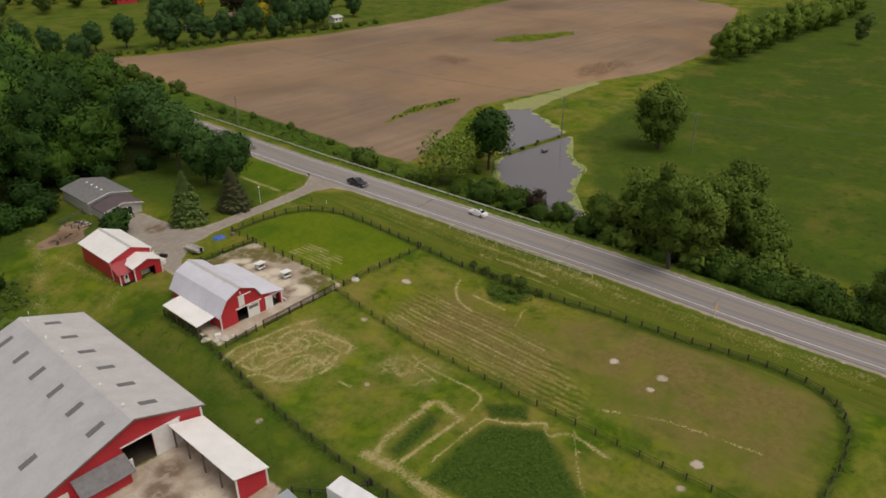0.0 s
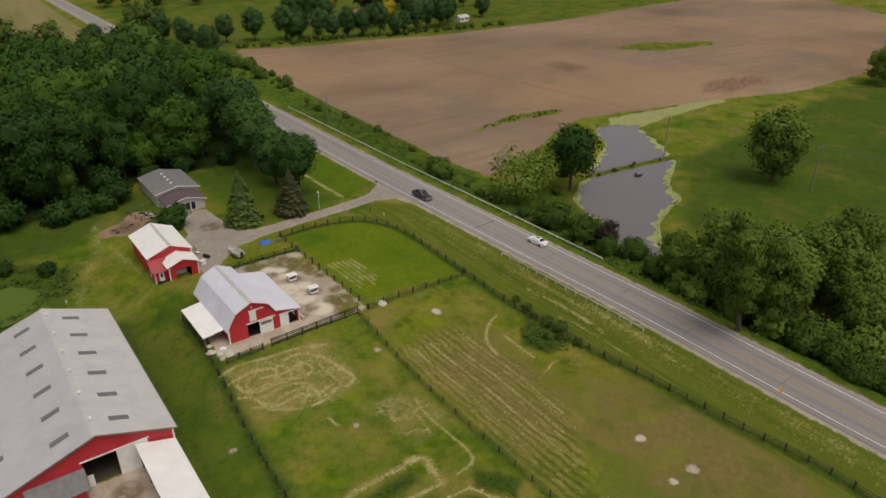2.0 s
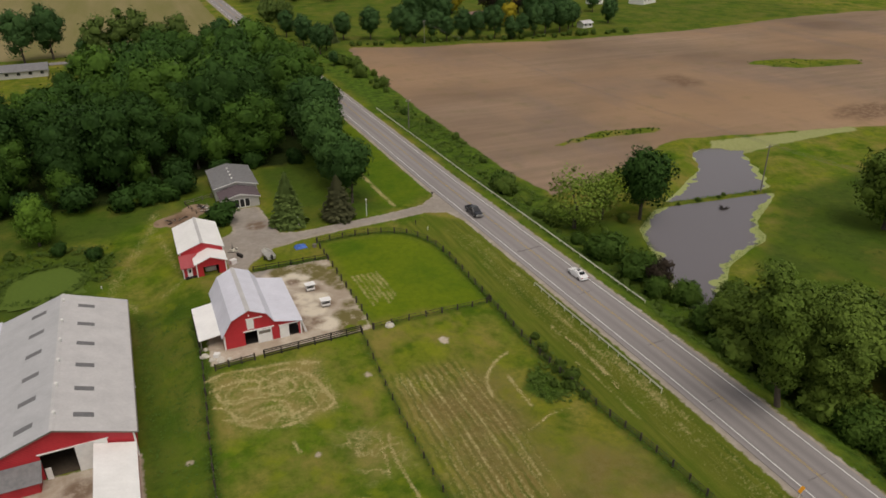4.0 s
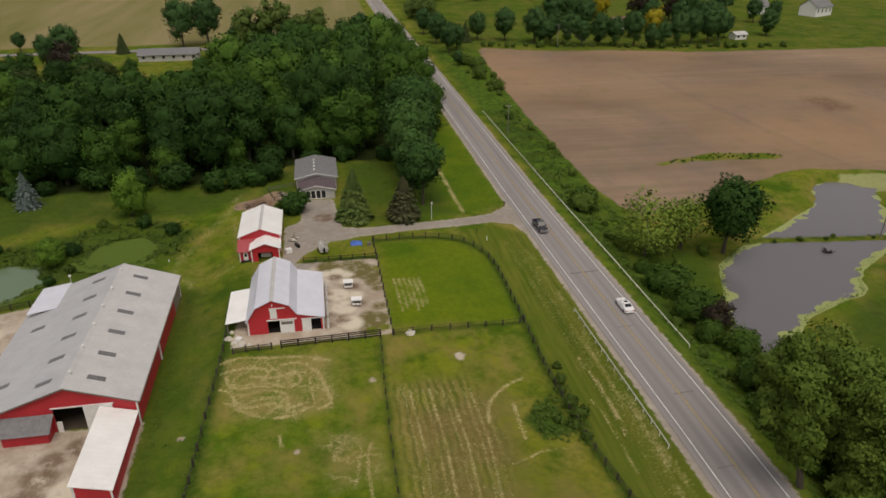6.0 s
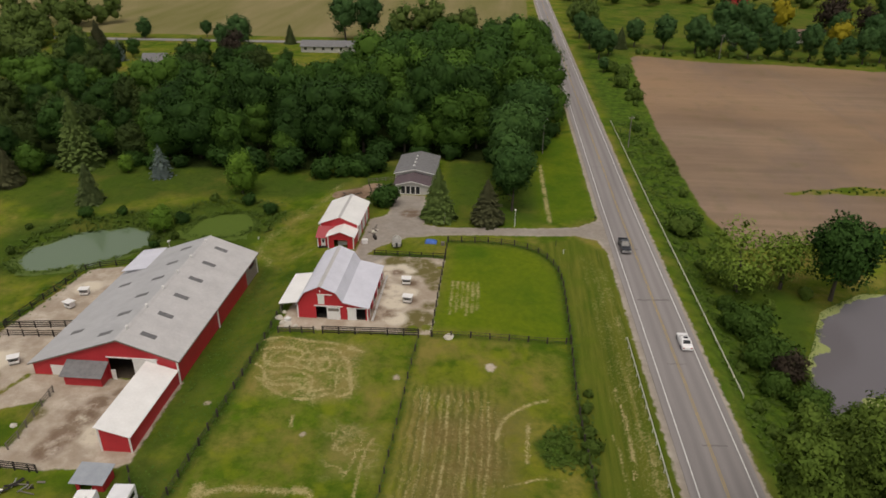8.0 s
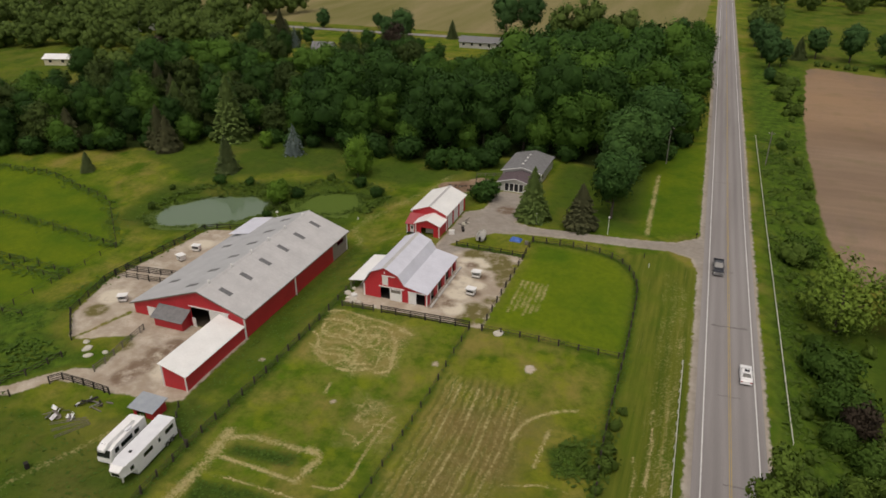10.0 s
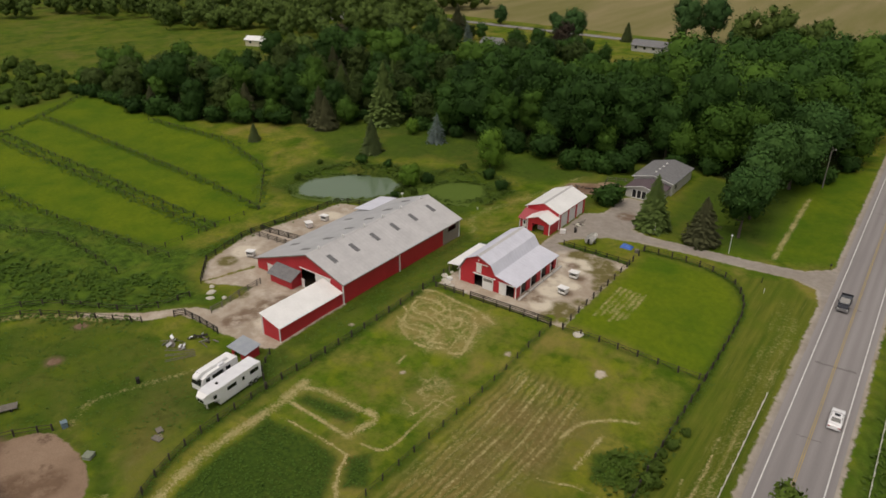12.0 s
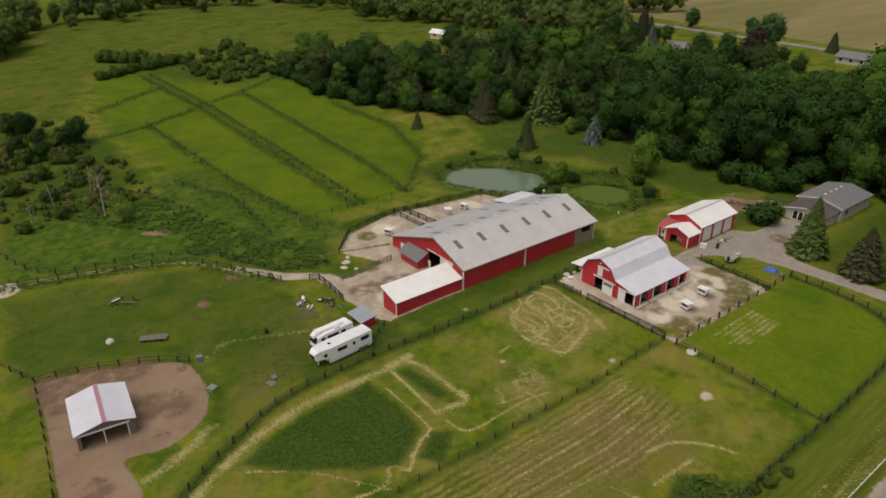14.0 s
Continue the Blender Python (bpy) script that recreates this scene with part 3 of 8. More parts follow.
    swathe = nz(1.0, 5, ((0.9, 0.035, 1), 1), 0.65)
    verge = blend(ramp(swathe, 0.30, 0.68), (0.064, 0.104, 0.011), (0.160, 0.170, 0.026))
    verge = blend(ramp(nz(1.5, 4, ((1.3, 0.05, 1), 1), 0.7), 0.60, 0.72, 0, 0.45), verge, (0.300, 0.255, 0.090))
    verge = blend(ramp(nz(0.10, 5), 0.5, 0.66, 0, 0.6), verge, (0.085, 0.135, 0.012))
    col = blend(mul(attr("verge"), ramp(mid, 0.2, 0.5, 0.75, 1.0)), col, verge)
    col = blend(mul(attr("lush"), ramp(small, 0.25, 0.5, 0.75, 0.97)), col, blend(ramp(nz(1.6, 5, rough=0.7), 0.35, 0.65), (0.022, 0.052, 0.009), (0.060, 0.110, 0.015)))
    col = blend(mul(attr("unmown"), ramp(nz(0.7, 5, rough=0.7), 0.30, 0.56, 0.35, 0.95)), col, blend(ramp(small, 0.35, 0.65), (0.026, 0.056, 0.008), (0.066, 0.112, 0.014)))
    hay = blend(ramp(small, 0.3, 0.7), (0.320, 0.270, 0.105), (0.520, 0.450, 0.225))
    ragged = nz(2.6, 4, rough=0.7)
    col = blend(mul(ramp(madd(ragged, 1.2, mul(attr("straw"), ramp(nz(0.33, 4), 0.34, 0.58, 0.5, 1.1))), 0.78, 1.14), 0.9), col, hay)

    def contour(scale, width):
        a, b = n.new("ShaderNodeMath"), n.new("ShaderNodeMath")
        a.operation, b.operation = "SUBTRACT", "ABSOLUTE"
        l.new(nz(scale, 3, rough=0.5), a.inputs[0])
        a.inputs[1].default_value = 0.5
        l.new(a.outputs[0], b.inputs[0])
        return mul(ramp(b.outputs[0], 0.0, width, 1, 0), ramp(ragged, 0.35, 0.6))
    col = blend(mul(attr("hayfield"), ramp(nz(0.2, 5, rough=0.65), 0.40, 0.62, 0.2, 0.85)), col, (0.265, 0.212, 0.076))
    col = blend(mul(mul(attr("hayfield"), contour(0.15, 0.034)), 0.9), col, hay)
    col = blend(mul(mul(attr("hayfield"), contour(0.30, 0.026)), 0.55), col, hay)
    # Leaf litter, darkened to near black for the shade between the trees.
    shaded_litter = blend(ramp(small, 0.3, 0.7), (0.010, 0.018, 0.005), (0.026, 0.042, 0.010))
    col = blend(ramp(madd(mid, 3.0, attr("shaded_litter")), 1.0, 3.5), col, shaded_litter)
    tan = blend(ramp(nz(0.05, 4, ((1, 0.15, 1), 8)), 0.3, 0.7), (0.170, 0.165, 0.055), (0.290, 0.240, 0.125))
    col = blend(ramp(madd(mid, 2.0, attr("tan")), 0.8, 1.2), col, tan)
    col = blend(ramp(madd(mid, 4.0, attr("scum")), 1.4, 2.2), col, blend(small, (0.240, 0.265, 0.090), (0.380, 0.390, 0.190)))
    furrow = nz(0.35, 4, ((0.06, 1.0, 1), 12))
    soil = blend(ramp(nz(0.018, 5, ((0.5, 1, 1), 20)), 0.35, 0.68), (0.195, 0.132, 0.096), (0.385, 0.275, 0.200))
    soil = blend(ramp(furrow, 0.3, 0.75, 0, 0.55), soil, (0.175, 0.128, 0.088))
    soil = blend(ramp(nz(0.009, 3), 0.42, 0.62, 0, 0.75), soil, (0.375, 0.240, 0.145))
    soil = blend(ramp(nz(0.03, 6, ((1, 0.4, 1), -15), 0.65), 0.5, 0.7, 0, 0.6), soil, (0.195, 0.150, 0.138))
    soil = blend(ramp(mid, 0.55, 0.75, 0, 0.35), soil, (0.170, 0.150, 0.065))
    col = blend(ramp(madd(mid, 3.0, attr("plough")), 1.2, 1.9), col, soil)
    dirt = blend(ramp(nz(0.12, 5), 0.3, 0.7), (0.265, 0.180, 0.128), (0.385, 0.275, 0.200))
    dirt = blend(ramp(small, 0.35, 0.7, 0, 0.35), dirt, (0.235, 0.155, 0.110))
    dirt = blend(ramp(nz(0.3, 6, rough=0.7), 0.58, 0.68, 0, 0.55), dirt, (0.085, 0.045, 0.032))
    col = blend(ramp(madd(small, 1.2, attr("pen")), 0.45, 0.75), col, dirt)
    stone = blend(ramp(nz(0.28, 6, rough=0.7), 0.35, 0.65), (0.400, 0.330, 0.255), (0.580, 0.515, 0.435))
    stone = blend(ramp(nz(0.17, 6, rough=0.7), 0.46, 0.58, 0, 0.5), stone, (0.300, 0.235, 0.175))
    stone = blend(ramp(grain, 0.3, 0.75, 0, 0.3), stone, (0.240, 0.205, 0.165))
    stone = blend(mul(attr("thin"), ramp(nz(0.6, 5, rough=0.7), 0.36, 0.50, 0.5, 1.0)), stone, (0.150, 0.130, 0.050))
    stone = blend(mul(attr("pale"), ramp(nz(0.7, 5, rough=0.7), 0.34, 0.46, 0.15, 0.95)), stone, (0.620, 0.560, 0.455))
    col = blend(ramp(grain, 0.3, 0.75, 0, 0.3), col, (0.040, 0.048, 0.014))
    stone = blend(ramp(attr("drive"), -0.6, 0.8, 0, 0.75), stone, blend(ramp(small, 0.3, 0.7), (0.215, 0.195, 0.175), (0.310, 0.285, 0.260)))
    col = blend(ramp(madd(small, 1.6, attr("gravel")), 0.6, 1.0), col, stone)
    col = blend(mul(attr("stain"), ramp(nz(0.5, 5, rough=0.7), 0.34, 0.54, 0.1, 0.85)), col, blend(small, (0.110, 0.068, 0.045), (0.210, 0.140, 0.092)))
    l.new(col, p.inputs["Base Color"])
    u = n.new("ShaderNodeBump")
    u.inputs["Strength"].default_value, u.inputs["Distance"].default_value = 0.6, 0.12
    l.new(madd(grain, 0.6, small), u.inputs["Height"])
    l.new(u.outputs[0], p.inputs["Normal"])
    return m


ground = new("ground", ground_mesh())
ground.data.materials.append(ground_material())
tagged(ground, "rolling grass paddocks with gravel yards and ploughed field", "ground", kind="structure")

# ---- materials ----
RED = ribbed("red_painted_metal_siding", (0.41, 0.022, 0.032), (0.53, 0.035, 0.046), "DIAGONAL", 0.23, rough=0.5)
WHITE = material("white_painted_trim", (0.66, 0.66, 0.65), (0.82, 0.82, 0.80), scale=1.2, rough=0.5, bump=0.03, fine=9)
ROOF_GREY = ribbed("weathered_galvanised_roofing", (0.43, 0.425, 0.43), (0.56, 0.55, 0.55), "Y", 0.9, rough=0.55, metal=0.0)
ROOF_BARN = ribbed("galvalume_barn_roofing", (0.55, 0.56, 0.635), (0.68, 0.69, 0.775), "Y", 0.9, rough=0.5, metal=0.0)
ROOF_WHITE = ribbed("white_enamelled_roofing", (0.74, 0.74, 0.73), (0.86, 0.86, 0.85), "Y", 0.9, rough=0.45)
ROOF_RED = ribbed("faded_red_roofing", (0.32, 0.05, 0.06), (0.42, 0.09, 0.10), "X", 0.3)
SKYLIGHT = material("smoky_fibreglass_panel", (0.115, 0.115, 0.12), (0.17, 0.17, 0.175), scale=1.5, rough=0.4, bump=0.05)
BLACK = material("dark_stained_timber", (0.012, 0.011, 0.010), (0.035, 0.031, 0.027), scale=3, rough=0.85)
TIMBER = material("weathered_grey_timber", (0.11, 0.095, 0.08), (0.22, 0.20, 0.17), scale=2, rough=0.9, streak=(6, 6, 0.6))
POST = material("brown_fence_timber", (0.028, 0.024, 0.019), (0.075, 0.064, 0.050), scale=2, rough=0.9)
DARK = material("dim_interior_boards", (0.010, 0.009, 0.008), (0.022, 0.019, 0.017), scale=1, rough=0.95)
GLASS = material("dark_window_glass", (0.010, 0.012, 0.014), (0.020, 0.022, 0.026), scale=1, rough=0.08, bump=0.0, spec=0.6)
SHINGLE = material("grey_asphalt_shingle", (0.13, 0.13, 0.135), (0.22, 0.22, 0.225), scale=1.4, rough=0.95, fine=16, bump=0.3)
SHINGLE_BROWN = material("purple_brown_asphalt_shingle", (0.085, 0.062, 0.070), (0.135, 0.105, 0.115), scale=1.4, rough=0.95, fine=16, bump=0.3)
SIDING = material("pale_vinyl_siding", (0.42, 0.41, 0.39), (0.54, 0.53, 0.51), scale=1, rough=0.6, bump=0.05)
BARK = material("furrowed_bark", (0.040, 0.032, 0.024), (0.11, 0.092, 0.072), scale=2, rough=0.95, streak=(5, 5, 0.7), bump=0.4)
ASPHALT = material("worn_grey_asphalt", (0.200, 0.185, 0.182), (0.310, 0.290, 0.285), scale=0.25, rough=0.9, fine=8, streak=(1.6, 0.06, 1))
_n, _l = ASPHALT.node_tree.nodes, ASPHALT.node_tree.links
_geo, _xyz, _w, _r, _m = _n.new("ShaderNodeNewGeometry"), _n.new("ShaderNodeSeparateXYZ"), _n.new("ShaderNodeMath"), _n.new("ShaderNodeMapRange"), _n.new("ShaderNodeMix")
_l.new(_geo.outputs["Position"], _xyz.inputs[0])
_s = _n.new("ShaderNodeMath")
_s.operation = "MULTIPLY_ADD"
_l.new(_xyz.outputs["Y"], _s.inputs[0]), _l.new(_xyz.outputs["X"], _s.inputs[2])
_s.inputs[1].default_value = 0.0135
_k = _n.new("ShaderNodeMath")
_k.operation = "MULTIPLY_ADD"
_l.new(_s.outputs[0], _k.inputs[0])
_k.inputs[1].default_value, _k.inputs[2].default_value = 2 * math.pi / 1.75, -110.125 * 2 * math.pi / 1.75
_w.operation = "COSINE"
_l.new(_k.outputs[0], _w.inputs[0]), _l.new(_w.outputs[0], _r.inputs["Value"])
_r.inputs["From Min"].default_value, _r.inputs["To Min"].default_value, _r.inputs["To Max"].default_value = -1.0, 0.0, 0.3
_m.data_type = "RGBA"
_base = _n["Principled BSDF"].inputs["Base Color"]
_l.new(_base.links[0].from_socket, _m.inputs["A"]), _l.new(_r.outputs[0], _m.inputs["Factor"])
_m.inputs["B"].default_value = rgb(0.150, 0.136, 0.140)
_l.new(_m.outputs["Result"], _base)
PAINT_WHITE = material("worn_white_line_paint", (0.50, 0.50, 0.49), (0.74, 0.74, 0.72), scale=0.8, rough=0.7)
PAINT_YELLOW = material("worn_yellow_line_paint", (0.30, 0.23, 0.12), (0.46, 0.33, 0.10), scale=0.6, rough=0.75)
STEEL = material("galvanised_guard_rail", (0.56, 0.55, 0.46), (0.74, 0.72, 0.62), scale=1.2, rough=0.6, metal=0.0)
BLADES = foliage("rank_grass_blades", (0.036, 0.080, 0.011), (0.092, 0.160, 0.022), 0.2)
LEAF_WOOD = foliage("woodland_leaves", (0.007, 0.025, 0.006), (0.048, 0.112, 0.018))
LEAF_FRESH = foliage("fresh_green_leaves", (0.017, 0.052, 0.007), (0.086, 0.172, 0.022))
LEAF_DIM = foliage("dull_olive_woodland_leaves", (0.016, 0.034, 0.008), (0.078, 0.116, 0.026), 0.5)
LEAF_ROUND = foliage("maple_leaves", (0.017, 0.056, 0.016), (0.074, 0.150, 0.042), 0.2)
LEAF_LIGHT = foliage("pale_willow_leaves", (0.090, 0.160, 0.018), (0.200, 0.285, 0.046), 0.3)
LEAF_OLIVE = foliage("olive_ash_leaves", (0.048, 0.094, 0.012), (0.152, 0.222, 0.036), 0.3)
LEAF_MAPLE = foliage("bluish_maple_leaves", (0.019, 0.062, 0.015), (0.080, 0.162, 0.036), 0.2)
LEAF_BANK = foliage("bank_bush_leaves", (0.024, 0.062, 0.009), (0.092, 0.160, 0.024), 0.4)
LEAF_YOUNG = foliage("bright_young_leaves", (0.050, 0.120, 0.012), (0.150, 0.265, 0.030), 0.2)
LEAF_GOLD = foliage("golden_leaves", (0.20, 0.17, 0.010), (0.36, 0.30, 0.02), 0.2)
LEAF_PURPLE = foliage("purple_leaves", (0.020, 0.016, 0.012), (0.060, 0.045, 0.030), 0.2)
NEEDLE = foliage("dark_spruce_needles", (0.036, 0.062, 0.019), (0.125, 0.160, 0.054), 0.3)
NEEDLE_BLUE = foliage("blue_spruce_needles", (0.080, 0.115, 0.100), (0.180, 0.230, 0.210), 0.2)
LEAF_BRUSH = foliage("brownish_brush_leaves", (0.060, 0.064, 0.022), (0.150, 0.150, 0.056), 0.2)
WEED = foliage("rank_weed_leaves", (0.034, 0.066, 0.010), (0.095, 0.150, 0.024), 0.2)


def water_material(name, weed, weed2, amount, deep):
    m = bpy.data.materials.new(name)
    m.use_nodes = True
    n, l = m.node_tree.nodes, m.node_tree.links
    p = n["Principled BSDF"]
    co, t, t2, r, c, a = n.new("ShaderNodeNewGeometry"), n.new("ShaderNodeTexNoise"), n.new("ShaderNodeTexNoise"), n.new("ShaderNodeMapRange"), n.new("ShaderNodeMix"), n.new("ShaderNodeAttribute")
    a.attribute_name = "shore"
    t.inputs["Scale"].default_value, t.inputs["Detail"].default_value = 0.2, 7
    t2.inputs["Scale"].default_value = 1.5
    l.new(co.outputs["Position"], t.inputs["Vector"]), l.new(co.outputs["Position"], t2.inputs["Vector"])
    k = n.new("ShaderNodeMath")
    k.operation = "MULTIPLY_ADD"
    l.new(t.outputs["Fac"], k.inputs[0])
    k.inputs[1].default_value = 9.0
    l.new(a.outputs["Fac"], k.inputs[2])
    r.inputs["From Min"].default_value, r.inputs["From Max"].default_value = amount + 0.35, amount
    l.new(k.outputs[0], r.inputs["Value"])
    c.data_type = "RGBA"
    c.inputs["A"].default_value = rgb(*deep)
    w = n.new("ShaderNodeMix")
    w.data_type = "RGBA"
    w.inputs["A"].default_value, w.inputs["B"].default_value = rgb(*weed), rgb(*weed2)
    l.new(t2.outputs["Fac"], w.inputs["Factor"])
    l.new(w.outputs["Result"], c.inputs["B"])
    l.new(r.outputs[0], c.inputs["Factor"]), l.new(c.outputs["Result"], p.inputs["Base Color"])
    g = n.new("ShaderNodeMapRange")
    g.inputs["To Min"].default_value, g.inputs["To Max"].default_value = 0.06, 0.8
    l.new(r.outputs[0], g.inputs["Value"]), l.new(g.outputs[0], p.inputs["Roughness"])
    u = n.new("ShaderNodeBump")
    u.inputs["Strength"].default_value, u.inputs["Distance"].default_value = 0.05, 0.02
    l.new(t2.outputs["Fac"], u.inputs["Height"]), l.new(u.outputs[0], p.inputs["Normal"])
    p.inputs["IOR"].default_value = 1.33
    return m


def pool(name, poly, level, mat, label):
    xs, ys = [q[0] for q in poly], [q[1] for q in poly]
    gx, gy = np.meshgrid(np.arange(min(xs) - 3, max(xs) + 4, 1.0), np.arange(min(ys) - 3, max(ys) + 4, 1.0))
    d = inside(poly, gx, gy)
    ny, nx = gx.shape
    i = np.arange(nx * ny).reshape(ny, nx)
    keep = d[:-1, :-1] > -3
    quads = np.stack([i[:-1, :-1], i[:-1, 1:], i[1:, 1:], i[1:, :-1]], -1)[keep]
    ob = rawmesh(name, np.stack([gx.ravel(), gy.ravel(), np.full(gx.size, level)], -1).tolist(), quads.tolist(), mat)
    ob.data.attributes.new("shore", "FLOAT", "POINT").data.foreach_set("value", d.ravel().astype(np.float32))
    tagged(ob, label, "pond", kind="structure")


# Lavender grey of the reflected sky, put into the water's base colour.
SKY_ON_WATER = (0.150, 0.140, 0.152)
pool("water_east", POND_EAST, -0.62, water_material("still_pond_water", (0.32, 0.36, 0.13), (0.24, 0.28, 0.10), 4.6, SKY_ON_WATER), "still grey pond rimmed with pale duckweed")
pool("water_west", POND_WEST, -0.12, water_material("milky_green_pond_water", (0.10, 0.15, 0.03), (0.07, 0.11, 0.02), 4.2, (0.135, 0.190, 0.120)), "milky green farm pond with grassy banks")
pool("water_green", POND_GREEN, 0.75, water_material("duckweed_covered_water", (0.095, 0.150, 0.018), (0.070, 0.115, 0.015), 30.0, SKY_ON_WATER), "small pond covered in green duckweed")

# ---- the road ----


def ribbon(name, offset0, offset1, y0, y1, lift, mat, parent=None, gap=None, spacing=4.0):
    bm = bmesh.new()
    y, last = y0, None
    while y <= y1 + 0.01:
        c, z = road_x(y), float(road_z(np.array(y)))
        row = [bm.verts.new((c + o, y, z + lift)) for o in (offset0, offset1)]
        low = [bm.verts.new((c + o, y, z + lift - 0.25)) for o in (offset0, offset1)]
        if last:
            a, b = last
            bm.faces.new((a[0], a[1], row[1], row[0]))
            bm.faces.new((a[0], row[0], low[0], b[0]))
            bm.faces.new((row[1], a[1], b[1], low[1]))
        last = (row, low)
        y += spacing if y < 400 else 20
    return part(name, fixed(bm), mat, parent)


road = ribbon("road", -4.6, 4.45, -120, 1400, 0.02, ASPHALT)
tagged(road, "worn grey asphalt two-lane country road", "road", kind="structure")
for name, o, w, m, label in (("edge_line", -3.5, 0.16, PAINT_WHITE, "worn white edge line on the road"), ("edge_line", 3.5, 0.16, PAINT_WHITE, "worn white edge line on the road"),
                             ("centre_line", -0.12, 0.10, PAINT_YELLOW, "faded yellow centre line on the road"), ("centre_line", 0.12, 0.10, PAINT_YELLOW, "faded yellow centre line on the road")):
    ob = ribbon(name, o - w / 2, o + w / 2, -120, 900, 0.026, m)
    tagged(ob, label, "road marking", kind="structure")


TAR = material("dark_road_sealant", (0.135, 0.124, 0.122), (0.195, 0.180, 0.176), scale=1.5, rough=0.8)
rr = random.Random(12)
for y, x0, x1, wide in ((80.6, -1.6, 1.4, 0.22), (100.2, -2.8, 2.9, 0.55), (62.3, -0.9, 2.4, 0.3), (47.5, -2.6, 0.4, 0.25), (121, -3.0, 1.0, 0.3), (146, -1.0, 3.0, 0.35), (31, -2.0, 2.6, 0.3), (171, -3.1, 3.1, 0.3)):
    bm, last, n = bmesh.new(), None, 12
    for k in range(n + 1):
        x = road_x(y) + x0 + (x1 - x0) * k / n
        yy, w = y + rr.uniform(-0.12, 0.12) + 0.08 * k * (x1 - x0) / n, wide * rr.uniform(0.25, 0.6)
        z = float(road_z(np.array(y))) + 0.025
        row = [bm.verts.new((x, yy - w, z)), bm.verts.new((x, yy + w, z))]
        if last:
            bm.faces.new((last[0], row[0], row[1], last[1]))
        last = row
    part("road_patch", bm, TAR, road)


def apron(name, pts, lift, mat, label):
    bm = bmesh.new()
    v = [bm.verts.new((x, y, max(gz(x, y), 0) + lift)) for x, y in pts]
    bm.faces.new(v)
    bmesh.ops.triangulate(bm, faces=bm.faces)
    return tagged(part(name, bm, mat), label, "road", kind="structure")


apron("side_road", [(road_x(318) - 3.9, 297), (road_x(318) - 8, 307), (94, 318), (60, 337), (60, 343), (95, 334), (road_x(318) - 3.9, 345)], 0.25, ASPHALT, "grey side road joining the country road")


far_edge = [(60 - 20 * k, 337 - 0.5 * k) for k in range(14)]
apron("side_road", far_edge + [(x, y + 5.5) for x, y in far_edge[::-1]], 0.22, ASPHALT, "pale country lane past the far houses")


def guard_rail(name, label, side, y0, y1, flip):
    rail = thing(name, label, "guard rail", (road_x(y0) + side, y0, gz(road_x(y0) + side, y0)), group="guard rails beside the road")
    base = rail.matrix_world.inverted()
    pm = None
    beam, last = bmesh.new(), None
    for k in range(int((y1 - y0) / 2.5) + 1):
        y = y0 + 2.5 * k
        x = road_x(y) + side
        z = gz(x, y)
        if pm is None:
            ob = part("post", boxes((-0.05, 0.05, -0.05, 0.05, -0.6, 0.60)), STEEL, rail)
            pm = ob.data
        else:
            ob = new("post", pm)
            ob.parent = rail
        ob.matrix_local = base @ pose(x, y, z)
        row = [beam.verts.new(base @ Vector((x + flip * a, y, z + b))) for a, b in ((0.09, 0.46), (0.16, 0.53), (0.10, 0.61), (0.16, 0.69), (0.09, 0.77))]
        if last:
            for i in range(4):
                beam.faces.new((last[i], last[i + 1], row[i + 1], row[i]))
        last = row
    ob = part("beam", beam, STEEL, rail)
    ob.modifiers.new("thick", "SOLIDIFY").thickness = 0.02


guard_rail("guard_rail", "pale steel guard rail on short posts beside the road", -6.9, 52, 88.5, 1)
guard_rail("guard_rail", "long pale steel guard rail above the pond bank", 8.0, 74, 215, -1)

# ---- riding arena ----
arena = thing("riding_arena", "long red metal riding arena with grey skylit roof", "barn", (21, 90, 0))
A = arena.matrix_world.inverted()


def under(ob, parent):
    ob.parent, ob.matrix_parent_inverse = parent, parent.matrix_world.inverted()
    return ob


def put(name, bm, mat, parent, label=""):
    """A part given in world places."""
    return under(part(name, bm, mat, None, label), parent)


def roof_e(x):
    return 7.5 - 0.355 * (x - 23.9)


def roof_w(x):
    return 7.5 - 0.349 * (23.9 - x)


put("front_wall", upright_wall(1, 72.0, 0.2, [(9.2, roof_w(9.2) - 0.1), (23.9, 7.38), (32.7, roof_e(32.7) - 0.1)], -0.6, [(21.7, 25.7, -0.6, 3.9), (12.0, 14.6, -0.6, 1.95)]), RED, arena)
put("back_wall", upright_wall(1, 108.2, 0.2, [(9.2, roof_w(9.2) - 0.1), (23.9, 7.38), (32.7, roof_e(32.7) - 0.1)], -0.6), RED, arena)
put("east_wall", upright_wall(0, 32.5, 0.2, [(72.2, 4.2), (102.4, 4.2)], -0.6), RED, arena)
put("east_wall_bare_panel", upright_wall(0, 32.5, 0.2, [(102.4, 4.2), (108.2, 4.2)], -0.6, [(104.4, 107.2, 2.4, 3.5)]), material("unpainted_board_panel", (0.22, 0.18, 0.15), (0.33, 0.28, 0.24), scale=1, rough=0.9, streak=(4, 4, 0.5)), arena, "unpainted weathered board panel")
put("west_wall", upright_wall(0, 9.2, 0.2, [(72.2, 2.15), (108.2, 2.15)], -0.6), RED, arena)
put("floor", boxes((9.4, 32.5, 72.2, 108.2, -0.3, 0.05)), material("arena_footing", (0.05, 0.04, 0.03), (0.09, 0.07, 0.05), scale=2, rough=1), arena)
